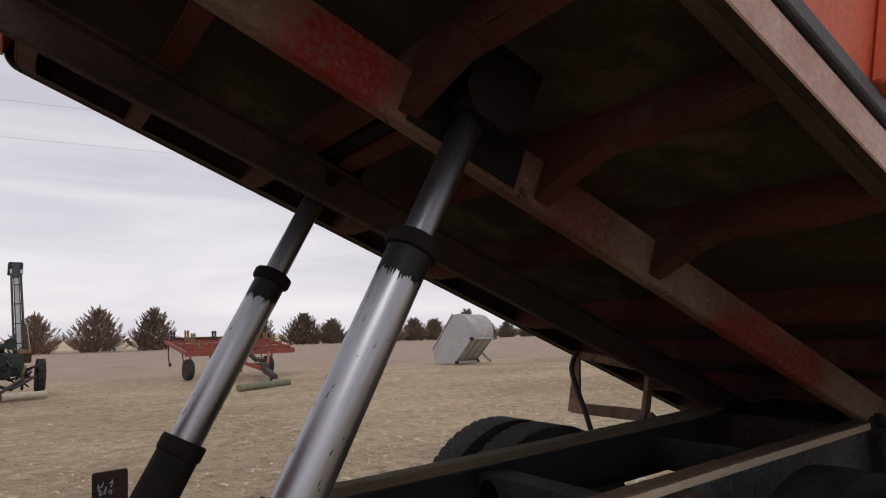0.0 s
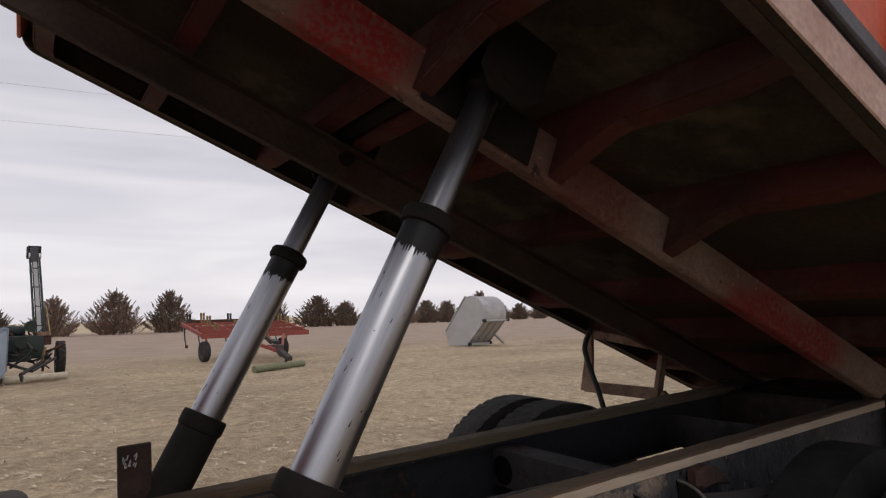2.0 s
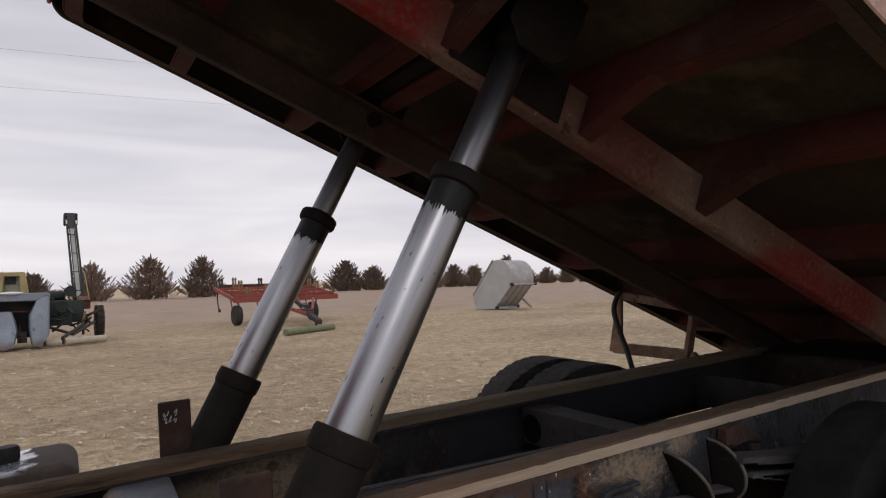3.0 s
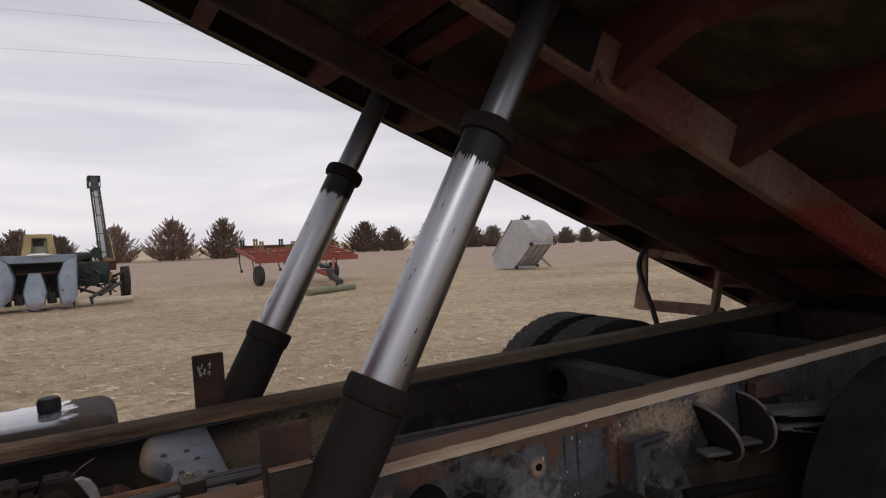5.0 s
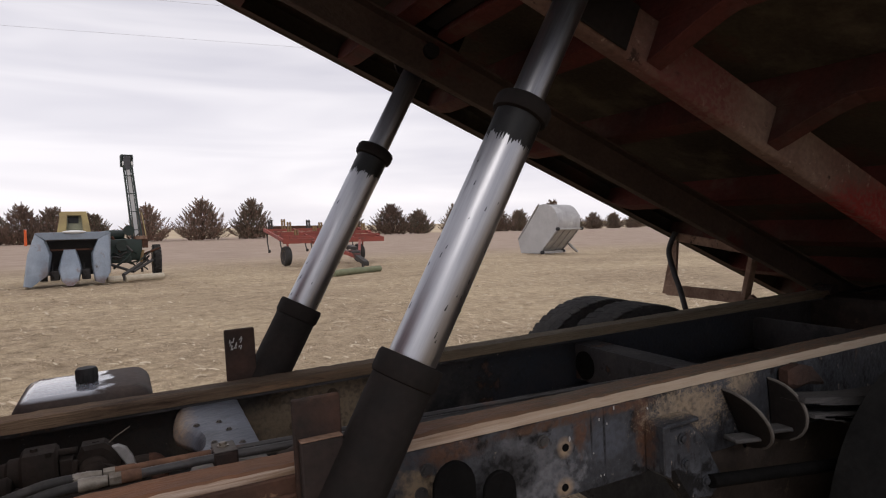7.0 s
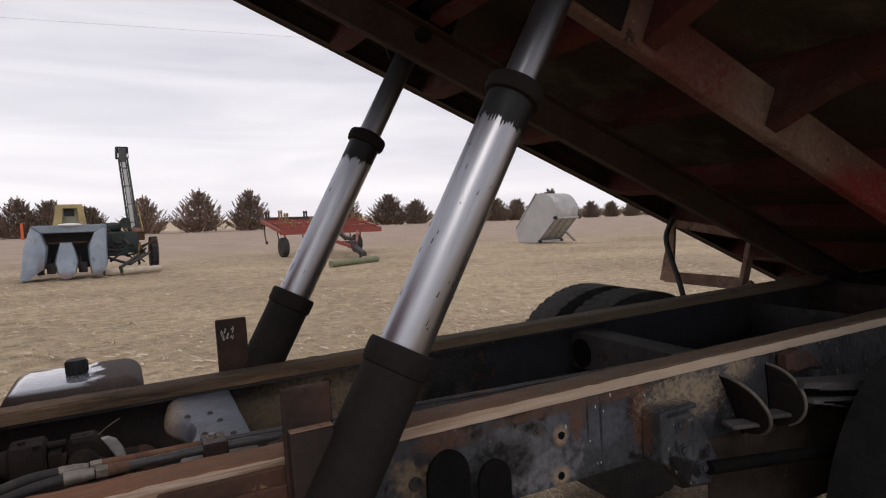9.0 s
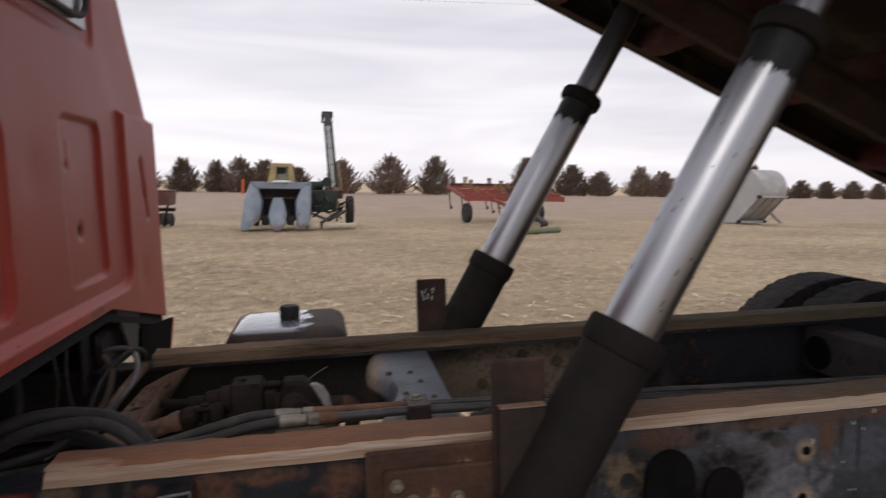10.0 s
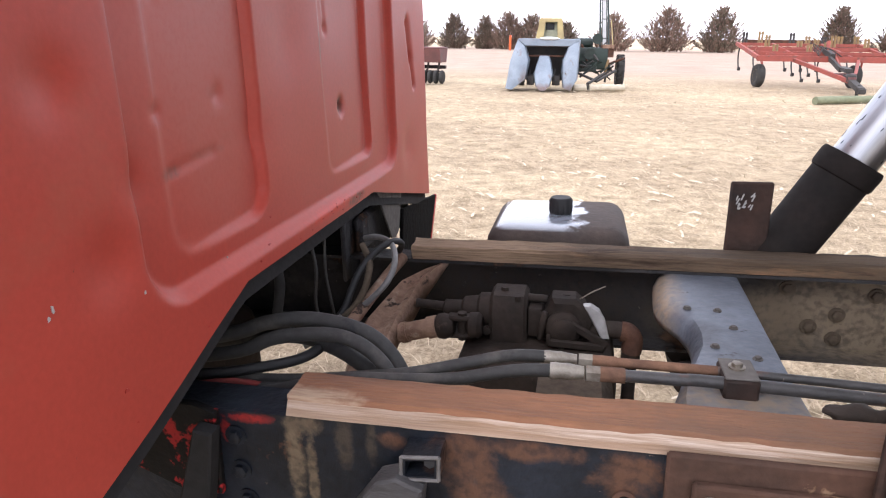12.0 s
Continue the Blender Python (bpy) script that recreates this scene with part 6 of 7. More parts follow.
def field_wheel(bm_t, bm_r, c, axis, r, w, lugs=0):
    """A tyre into bm_t and its rim into bm_r."""
    x = Vector(axis).normalized()
    z = Vector((0, 0, 1))
    m = axes(c, z.cross(x) * -1, z, x)
    lathe(bm_t, [(r * 0.55, -w * 0.42), (r * 0.7, -w * 0.5), (r * 0.9, -w * 0.47), (r, -w * 0.3), (r, w * 0.3), (r * 0.9, w * 0.47), (r * 0.7, w * 0.5), (r * 0.55, w * 0.42)], m, 28)
    for k in range(lugs):
        a = 2 * math.pi * k / lugs
        for s in (-1, 1):
            rot = m @ Matrix.Rotation(a + s * 0.08, 4, "Z") @ Matrix.Translation((r, 0, s * w * 0.22)) @ Matrix.Rotation(0.5 * s, 4, "X")
            box(bm_t, (-0.02, -0.022, -w * 0.26), (0.022, 0.022, w * 0.26), 0.004, rot)
    lathe(bm_r, [(r * 0.1, -w * 0.2), (r * 0.45, -w * 0.2), (r * 0.56, -w * 0.44), (r * 0.58, w * 0.44), (r * 0.45, w * 0.2), (r * 0.1, w * 0.2)], m, 24)


def corn_picker():
    p = thing("corn_picker", "old corn picker, faded blue snouts, green body, on straw", "farm machine", m=pose(-0.9, 20.6, ground_at(-0.9, 20.6), 0, 0, 3))
    # header hood: a wide blue bridge, two flared side shields and a centre snout
    bm = bmesh.new()
    prism(bm, [(-0.86, 1.55), (-0.60, 1.36), (0.80, 1.36), (1.14, 1.55), (1.08, 1.585), (-0.80, 1.585)], axes((0, 0.6, 0), (1, 0, 0), (0, 0, 1), (0, -1, 0)), 0.75, 0.015)
    part("hood", bm, M_PICKBLUE, p, "faded blue sheet-metal hood")

    def shield(name, outline, reach, back, label):
        """A hollow-looking shield whose front leans forward towards its foot."""
        bm = bmesh.new()
        top = max(z for _, z in outline)
        cx = sum(x for x, _ in outline) / len(outline)
        front = [bm.verts.new((cx + (x - cx) * 0.86, -reach * (1 - z / top) ** 0.8 - 0.10, z)) for x, z in outline]
        mid = [bm.verts.new((x, -reach * 0.75 * (1 - z / top) ** 0.8 + 0.05, z)) for x, z in outline]
        rear = [bm.verts.new((x, back, max(z, 0.10))) for x, z in outline]
        n = len(outline)
        for p0, p1 in ((front, mid), (mid, rear)):
            for k in range(n):
                bm.faces.new((p0[k], p0[(k + 1) % n], p1[(k + 1) % n], p1[k]))
        ridge = bm.verts.new((cx, -reach * 0.62 - 0.30, 0.36 * top))
        for k in range(n):
            bm.faces.new((front[(k + 1) % n], front[k], ridge))
        bm.faces.new(rear)
        bmesh.ops.recalc_face_normals(bm, faces=bm.faces)
        return part(name, bm, M_PICKBLUE, p, label)

    shield("side_shield", [(-0.86, 1.545), (-0.60, 1.36), (-0.44, 0.92), (-0.52, 0.33), (-0.98, 0.02), (-1.17, 0.04), (-1.06, 0.92)], 0.55, 0.55, "faded blue flared side shield")
    shield("side_shield", [(1.14, 1.545), (1.11, 0.36), (0.90, 0.02), (0.66, 0.10), (0.60, 0.55), (0.60, 0.92), (0.79, 1.36)], 0.55, 0.55, "faded blue side shield")
    shield("snout", [(-0.13, 1.06), (0.19, 1.06), (0.28, 0.78), (0.34, 0.5), (0.26, 0.16), (0.10, 0.02), (-0.07, 0.02), (-0.22, 0.16), (-0.29, 0.5), (-0.22, 0.78)], 0.75, 0.55, "faded blue centre snout, rusty at its foot")
    bm = bmesh.new()
    box(bm, (-0.50, 0.10, 1.02), (0.66, 0.16, 1.08), 0.01)
    part("cross_bar", bm, M_RUST, p)
    bm = bmesh.new()
    box(bm, (-0.58, 0.62, 0.25), (0.78, 0.70, 1.34), 0.02)
    part("back_panel", bm, M_DARKSTEEL, p, "dark panel inside the header")
    for x in (-0.38, 0.44):
        bm = bmesh.new()
        box(bm, (x - 0.12, -0.2, 0.15), (x + 0.12, 0.9, 0.45), 0.02)
        for k in range(6):
            rod(bm, (x - 0.05, -0.25 + 0.1 * k, 0.25 + 0.06 * k), (x - 0.05, -0.18 + 0.1 * k, 0.34 + 0.06 * k), 0.03, None, 8)
        part("gathering_chain", bm, M_DARKSTEEL, p, "dark gathering chains")
    # yellow hood with its opening
    bm = bmesh.new()
    fr = [(-0.46, 1.58), (-0.34, 2.22), (0.36, 2.22), (0.46, 1.58), (0.25, 1.58), (0.21, 2.10), (-0.17, 2.10), (-0.21, 1.58)]
    prism(bm, fr, axes((0.16, 0.55, 0), (1, 0, 0), (0, 0, 1), (0, -1, 0)), 0.05, 0.006)
    box(bm, (-0.22, 0.56, 1.58), (-0.16, 1.3, 2.18), 0.01)
    box(bm, (0.46, 0.56, 1.58), (0.52, 1.3, 2.18), 0.01)
    box(bm, (-0.16, 0.56, 2.15), (0.50, 1.3, 2.21), 0.01)
    part("husking_hood", bm, M_PICKYEL, p, "faded yellow hood")
    bm = bmesh.new()
    box(bm, (-0.15, 0.66, 1.50), (0.45, 0.70, 2.14), 0.01)
    part("hood_lining", bm, M_PICKPALE, p, "pale olive panel inside the hood")
    # solid dark box, its colour stands for the shade inside an opening
    bm = bmesh.new()
    box(bm, (0.02, 0.635, 1.86), (0.29, 0.657, 2.07), 0.006)
    part("hood_slot_panel", bm, M_RUBBER, p, "dark panel drawn as a square opening")
    bm = bmesh.new()
    bmesh.ops.create_uvsphere(bm, u_segments=16, v_segments=8, radius=0.16, matrix=Matrix.Translation((0.16, -0.12, 1.590)) @ Matrix.Diagonal((2.0, 0.7, 0.32, 1)))
    part("white_sack", bm, M_CLOTH, p, "white cloth on the hood")
    # green body, wagon elevator, wheels, drawbar
    bm = bmesh.new()
    box(bm, (0.98, 0.9, 0.62), (2.1, 2.7, 1.32), 0.05, None, 2)
    box(bm, (0.98, 0.7, 0.55), (1.75, 0.9, 0.78), 0.03)
    box(bm, (1.0, 1.3, 1.32), (1.62, 2.2, 1.62), 0.10, None, 3)
    part("body", bm, M_PICKGREEN, p, "dark green machine body")
    for c, r in (((1.12, 0.68, 1.0), 0.14), ((1.50, 0.89, 1.12), 0.18), ((1.72, 1.0, 1.60), 0.17)):
        bm = bmesh.new()
        lathe(bm, [(r * 0.3, 0.05), (r * 0.85, 0.045), (r, 0.05), (r, 0.0), (r * 0.3, -0.01)], axes(c, (1, 0, 0), (0, 0, 1), (0, -1, 0)), 20)
        part("pulley", bm, M_PICKGREEN, p)
    bm = bmesh.new()
    base, top = Vector((2.0, 1.3, 1.15)), Vector((1.81, 2.2, 4.08))
    for s in (-0.14, 0.14):
        bm = bmesh.new()
        beam(bm, base + Vector((s, 0, 0)), top + Vector((s * 0.9, 0, 0)), 0.16, 0.055, 0.004, up=(1, 0, 0))
        beam(bm, base + Vector((s * 0.55, -0.03, 0)), top + Vector((s * 0.5, -0.03, 0)), 0.05, 0.03, 0.004, up=(1, 0, 0))
        part("elevator_side", bm, M_PICKGREEN, p, "dark green elevator side")
    for k in range(4):
        bm = bmesh.new()
        q = base.lerp(top, 0.16 + 0.21 * k)
        box(bm, (q.x - 0.16, q.y - 0.06, q.z - 0.012), (q.x + 0.16, q.y - 0.03, q.z + 0.012), 0.004)
        part("elevator_rung", bm, M_PICKGREEN, p)
    bm = bmesh.new()
    bm = bmesh.new()
    beam(bm, base + Vector((0, -0.02, 0)), top + Vector((0, -0.02, 0)), 0.03, 0.14, 0.004, up=(1, 0, 0))
    part("elevator_trough", bm, M_GALV, p, "grey elevator trough")
    bm = bmesh.new()
    box(bm, (top.x - 0.2, top.y - 0.12, top.z - 0.30), (top.x - 0.12, top.y + 0.25, top.z + 0.12), 0.03)
    box(bm, (top.x + 0.12, top.y - 0.12, top.z - 0.30), (top.x + 0.2, top.y + 0.25, top.z + 0.12), 0.03)
    box(bm, (top.x - 0.19, top.y - 0.10, top.z + 0.06), (top.x + 0.19, top.y + 0.25, top.z + 0.12), 0.02)
    part("elevator_head", bm, M_PICKGREEN, p)
    bm = bmesh.new()
    box(bm, (top.x - 0.11, top.y - 0.16, top.z - 0.42), (top.x + 0.11, top.y - 0.13, top.z + 0.07), 0.02)
    part("head_plate", bm, M_BEDGREY, p, "grey head plate")
    for s in (-0.15, 0.13):
        bm = bmesh.new()
        box(bm, (top.x + s, top.y - 0.16, top.z - 0.28), (top.x + s + 0.05, top.y - 0.13, top.z - 0.12), 0.01)
        part("bearing_cover", bm, M_CLOTH, p, "white bearing cover")
    bm = bmesh.new()
    beam(bm, (2.28, 1.2, 1.2), (2.16, 1.6, 2.2), 0.025, 0.025, 0)
    part("elevator_stay", bm, M_PICKYEL, p)
    bm = bmesh.new()
    box(bm, (1.86, 0.95, 1.02), (2.28, 1.4, 1.40), 0.02)
    part("gear_box_cover", bm, M_RUST, p, "rusty brown cover")
    bm = bmesh.new()
    for a, b, r in (((0.95, 0.6, 0.60), (1.75, 0.3, 0.28), 0.045), ((1.75, 0.3, 0.28), (2.4, 1.0, 0.60), 0.045), ((1.45, -0.1, 0.22), (2.25, 1.2, 0.62), 0.05), ((2.1, 1.2, 0.9), (2.1, 1.3, 0.2), 0.04), ((2.0, 1.1, 1.0), (2.35, 1.6, 0.5), 0.04), ((1.45, -0.1, 0.22), (1.45, -0.1, 0.04), 0.05)):
        rod(bm, a, b, r, None, 10)
    part("drawbar", bm, M_DARKSTEEL, p, "dark steel drawbar")
    rnd = random.Random(17)
    for k in range(34):
        bm = bmesh.new()
        a = Vector((rnd.uniform(1.05, 2.35), rnd.uniform(0.5, 1.3), rnd.uniform(0.45, 1.3)))
        b = a + Vector((rnd.uniform(-0.5, 0.5), rnd.uniform(-0.1, 0.4), rnd.uniform(-0.45, 0.35)))
        b.z = max(b.z, 0.2)
        rod(bm, a, b, rnd.uniform(0.018, 0.04), None, 8)
        part("linkage_rod", bm, (M_PICKGREEN, M_DARKSTEEL, M_RUST, M_DARKSTEEL)[k % 4], p)
    bm = bmesh.new()
    box(bm, (1.90, 0.90, 1.30), (2.26, 0.94, 1.42), 0.01)
    part("warning_plate", bm, M_DUSTRUST, p, "pale rusty plate")
    bm = bmesh.new()
    beam(bm, (2.02, 0.85, 0.45), (2.12, 0.9, 0.95), 0.08, 0.06, 0.01)
    part("brace", bm, M_CULTYEL, p)
    for c, r0, w in (((2.62, 1.95, 0.54), 0.54, 0.26), ((-0.75, 2.2, 0.50), 0.50, 0.22)):
        t, r = bmesh.new(), bmesh.new()
        field_wheel(t, r, c, (1, 0, 0), r0, w, 20)
        tyre = part("wheel", t, M_TYRE, p, "black lugged tyre")
        part("rim", r, M_PICKYEL, tyre, "yellow rim")
    return p


corn_picker()


def log(name, a, b, r, mat, label):
    """A post lying on the ground, a little crooked, with rough ends."""
    bm = bmesh.new()
    a, b = Vector(a), Vector(b)
    n = 10
    pts = [a.lerp(b, k / n) + Vector((0, 0.02 * noise.noise(Vector((k * 0.7, a.x, 0))), 0.01 * noise.noise(Vector((k * 0.6, a.x, 5))))) for k in range(n + 1)]
    tube(bm, pts, r, 14, 2)
    for v in bm.verts:
        v.co += Vector((0, 1, 1)) * 0.008 * noise.noise(v.co * 5)
    ob = part(name, bm, mat)
    return tagged(ob, label, "post", "posts on the ground")


log("wooden_post", (0.10, 20.45, 0.11), (0.52, 20.5, 0.11), 0.11, M_LOG, "short pale wooden post lying on straw")
log("wooden_post", (0.60, 20.6, 0.11), (1.72, 21.0, 0.11), 0.11, M_LOG, "long pale wooden post lying beside the picker")
log("wooden_post", (6.7, 18.6, 0.08), (8.75, 19.7, 0.08), 0.11, M_LOGGREEN, "long greenish wooden post under the cultivator tongue")


def cultivator():
    p = thing("field_cultivator", "red field cultivator with ochre spring shanks, parked on straw", "farm machine", m=pose(6.55, 24.6, ground_at(6.55, 24.6)))

    def bar(name, a, b, w, h, mat=M_CULT):
        bm = bmesh.new()
        beam(bm, a, b, w, h, 0.008)
        return part(name, bm, mat, p)

    bar("frame_bar", (-0.10, 0.0, 1.02), (4.3, 0.0, 1.02), 0.14, 0.20)
    bar("frame_bar", (-0.12, 0.75, 1.18), (4.4, 0.75, 1.18), 0.12, 0.15)
    bar("frame_bar", (-0.2, 1.8, 1.33), (4.4, 1.8, 1.33), 0.12, 0.15)
    bar("frame_bar", (-0.28, 2.7, 1.47), (4.3, 2.7, 1.47), 0.10, 0.12)
    bar("end_bar", (-0.08, -0.02, 1.04), (-0.30, 2.75, 1.50), 0.09, 0.14)
    for x in (1.25, 3.0, 4.3):
        bar("cross_bar", (x, 0.05, 1.06), (x - 0.25, 2.7, 1.49), 0.08, 0.10)
    bar("wing_bar", (0.25, 0.32, 1.14), (2.0, 0.32, 1.14), 0.10, 0.12)
    bar("wing_bar", (2.5, 0.42, 1.20), (4.1, 0.42, 1.20), 0.10, 0.12)
    bar("wing_bar", (0.1, 1.30, 1.30), (1.9, 1.30, 1.30), 0.10, 0.12)
    bar("lift_cylinder", (2.30, 0.9, 1.34), (2.26, -0.3, 1.12), 0.16, 0.18, M_DARKSTEEL)
    bar("mast", (2.30, 0.3, 1.05), (2.30, 0.55, 1.62), 0.10, 0.12)
    bar("tongue", (1.10, -0.02, 0.98), (2.12, -2.6, 0.42), 0.10, 0.13)
    bar("tongue", (3.20, 0.0, 0.98), (2.24, -2.6, 0.42), 0.10, 0.13)
    bar("tongue_gusset", (1.86, -1.9, 0.56), (2.50, -1.9, 0.56), 0.30, 0.16, M_PLANTER)
    bar("tongue_gusset", (2.06, -2.35, 0.46), (2.30, -2.35, 0.46), 0.55, 0.18, M_PLANTER)
    bar("lift_arm", (2.18, -0.3, 1.05), (2.18, -1.5, 0.72), 0.09, 0.16, M_DARKSTEEL)
    bar("lift_arm", (2.42, 0.3, 1.25), (2.34, -0.9, 0.80), 0.06, 0.12, M_CULT)
    bar("hitch", (2.18, -2.0, 0.54), (2.18, -3.5, 0.20), 0.20, 0.16, M_DARKSTEEL)
    bar("hose_bracket", (2.30, -1.2, 0.78), (2.22, -2.1, 0.72), 0.24, 0.12, M_DARKSTEEL)
    bm = bmesh.new()
    rod(bm, (2.18, -3.2, 0.36), (2.18, -3.2, 0.03), 0.05, None, 12)
    part("jack", bm, M_DARKSTEEL, p, "dark hitch jack")
    bm = bmesh.new()
    box(bm, (2.08, -3.62, 0.10), (2.28, -3.4, 0.26), 0.02)
    part("clevis", bm, M_DARKSTEEL, p)
    bm = bmesh.new()
    box(bm, (2.04, -2.62, 0.36), (2.32, -2.3, 0.64), 0.05)
    part("hose_box", bm, M_DARKSTEEL, p)
    # spring trip assemblies standing over the frame
    rnd = random.Random(8)
    bm = None
    for row, y, z in ((0, 0.75, 1.24), (1, 1.8, 1.39), (2, 2.7, 1.53)):
        for k in range(8):
            x = 0.02 + 0.57 * k - 0.05 * row
            if rnd.random() < 0.30:
                continue
            bm = bmesh.new()
            h = rnd.uniform(0.22, 0.46)
            for q in (0, 0.11):
                rod(bm, (x + q, y, z - 0.05), (x + q, y + 0.05, z + h), 0.046, 0.040, 10)
            beam(bm, (x - 0.05, y + 0.05, z + h * 0.8), (x + 0.16, y + 0.05, z + h * 0.8), 0.04, 0.05)
            part("trip_spring", bm, M_CULTYEL if rnd.random() < 0.75 else M_DARKSTEEL, p)
            if rnd.random() < 0.25:
                continue
            bm = bmesh.new()
            s = -0.02
            pts = [(x + s, y + 0.1, z - 0.12), (x + s, y + 0.35, z - 0.2), (x + s, y + 0.42, z - 0.5), (x + s, y + 0.28, z - 0.78), (x + s, y + 0.05, z - 1.0)]
            tube(bm, pts, 0.028, 8, 4)
            box(bm, (x + s - 0.05, y - 0.04, z - 1.06), (x + s + 0.05, y + 0.08, z - 0.93), 0.01)
            part("shank", bm, M_DARKSTEEL, p)
    bar("harrow_bar", (0.1, 3.4, 1.58), (3.5, 3.4, 1.58), 0.10, 0.16, M_RUST)
    for x in (0.10, 3.5):
        t, r = bmesh.new(), bmesh.new()
        field_wheel(t, r, (x, 0.35 if x < 1 else 1.0, 0.40), (1, 0.12, 0), 0.41, 0.27)
        tyre = part("wheel", t, M_TYRE, p, "black rubber tyre")
        part("rim", r, M_CULTYEL, tyre, "ochre rim")
        bar("wheel_leg", (x + 0.16, 0.35 if x < 1 else 1.0, 0.42), (x + 0.12, 0.8, 1.05), 0.06, 0.10)
    bm = bmesh.new()
    for k in range(5):
        y0 = -0.3 + 0.4 * k
        tube(bm, [(1.8 + 0.1 * k, y0, 1.15), (2.0, y0 + 0.2, 1.4 + 0.04 * k), (2.3, y0 + 0.3, 1.32), (2.6, y0 + 0.2, 1.12)], 0.018, 6, 5)
    part("hydraulic_hoses", bm, M_HOSE, p, "dark hydraulic hoses")
    return p


cultivator()


def grain_bin():
    """A tipped galvanised tub: a flat end sheet, a rounded back and a slanted belly, propped on a skid."""
    p = thing("galvanised_hopper", "tipped galvanised steel hopper resting on straw", "hopper", m=pose(19.2, 26.5, ground_at(19.2, 26.5)))
    ex, ey = math.cos(radians(10)), math.sin(radians(10))
    m = axes((0, 0, 0), (ey, -ex, 0), (0, 0, 1), (ex, ey, 0))
    curve = [(1.86 + 0.92 * math.cos(t), 1.56 + 0.92 * math.sin(t)) for t in [radians(a) for a in (-12, 5, 22, 39, 56, 73, 90)]]
    prof = [(0.20, 0.04), (1.50, 0.04), (2.74, 1.24)] + curve + [(1.55, 2.44), (0.0, 0.66)]
    bm = bmesh.new()
    prism(bm, prof, m, 1.62, 0.012)
    part("shell", bm, M_GALV, p, "grey galvanised shell")
    bm = bmesh.new()
    prism(bm, [((x - 1.4) * 1.025 + 1.4, (z - 1.2) * 1.025 + 1.2) for x, z in prof], m @ Matrix.Translation((0, 0, -0.022)), 0.02)
    part("end_sheet", bm, M_GALVLIGHT, p, "pale flat end sheet")
    bm = bmesh.new()
    rod(bm, m @ Vector((-0.10, 0.72, 0.05)), m @ Vector((1.42, 2.50, 0.05)), 0.05, None, 12)
    part("edge_roll", bm, M_GALV, p)
    bm = bmesh.new()
    beam(bm, m @ Vector((2.80, 1.26, -0.08)), m @ Vector((2.80, 1.26, 1.74)), 0.14, 0.07)
    part("edge_angle", bm, M_GALVLIGHT, p)
    for w in (0.12, 0.55, 1.0, 1.5):
        bm = bmesh.new()
        beam(bm, m @ Vector((1.55, 0.06, w)), m @ Vector((2.72, 1.20, w)), 0.05, 0.05)
        part("belly_rib", bm, M_GALV, p)
    bm = bmesh.new()
    beam(bm, m @ Vector((1.72, 0.08, -0.05)), m @ Vector((1.72, 0.08, 1.62)), 0.10, 0.12)
    part("skid", bm, M_GALV, p)
    bm = bmesh.new()
    beam(bm, m @ Vector((2.05, 0.55, 1.45)), m @ Vector((2.2, 0.05, 2.0)), 0.16, 0.08)
    part("prop_leg", bm, M_GALV, p)
    for at in ((2.80, 1.26, -0.12), (1.72, 0.08, -0.10), (2.80, 1.26, 1.60), (1.72, 0.1, 1.4)):
        bm = bmesh.new()
        rod(bm, m @ Vector(at), m @ Vector((at[0], at[1], at[2] + 0.14)), 0.085, None, 12)
        part("rubber_end", bm, M_RUBBER, p)
    return p


grain_bin()


def disc_planter():
    p = thing("grain_drill", "maroon grain drill with a row of dark disc wheels, on straw", "farm machine", m=pose(-6.2, 22.6, ground_at(-6.2, 22.6), 0, 0, -8))
    bm = bmesh.new()
    prism(bm, [(-0.35, 0.72), (0.30, 0.72), (0.42, 1.18), (-0.45, 1.18)], axes((-1.2, 0, 0), (0, 1, 0), (0, 0, 1), (1, 0, 0)), 2.85, 0.02)
    part("seed_box", bm, M_PLANTER, p, "maroon seed box")
    bm = bmesh.new()
    box(bm, (-1.2, -0.47, 1.18), (1.65, 0.44, 1.24), 0.02)
    part("lid", bm, M_PLANTER, p)
    bm = bmesh.new()
    beam(bm, (-1.2, 0.1, 0.55), (1.70, 0.1, 0.55), 0.12, 0.12)
    beam(bm, (-1.2, -0.5, 0.42), (1.70, -0.5, 0.42), 0.10, 0.06)
    for k in range(7):
        beam(bm, (-1.0 + 0.42 * k, 0.0, 0.9), (-1.0 + 0.42 * k, -0.3, 0.3), 0.06, 0.06)
    part("frame", bm, M_RUSTDARK, p, "rusty frame")
    for k in range(13):
        bm = bmesh.new()
        lathe(bm, [(0.05, -0.06), (0.20, -0.055), (0.235, -0.02), (0.235, 0.02), (0.20, 0.055), (0.05, 0.06)], axes((-0.85 + 0.22 * k, -0.55 - 0.02 * (k % 2), 0.235), (0, 1, 0), (0, 0, 1), (1, 0, 0)), 20)
        part("press_wheel", bm, M_TYRE, p)
    return p


disc_planter()

# orange marker by the trees
bm = bmesh.new()
rod(bm, (-9.1, 85, 0.0), (-9.1, 85, 1.85), 0.16, 0.13, 12)
tagged(part("marker_post", bm, M_MARKER), "orange plastic marker post at the field edge", "marker")


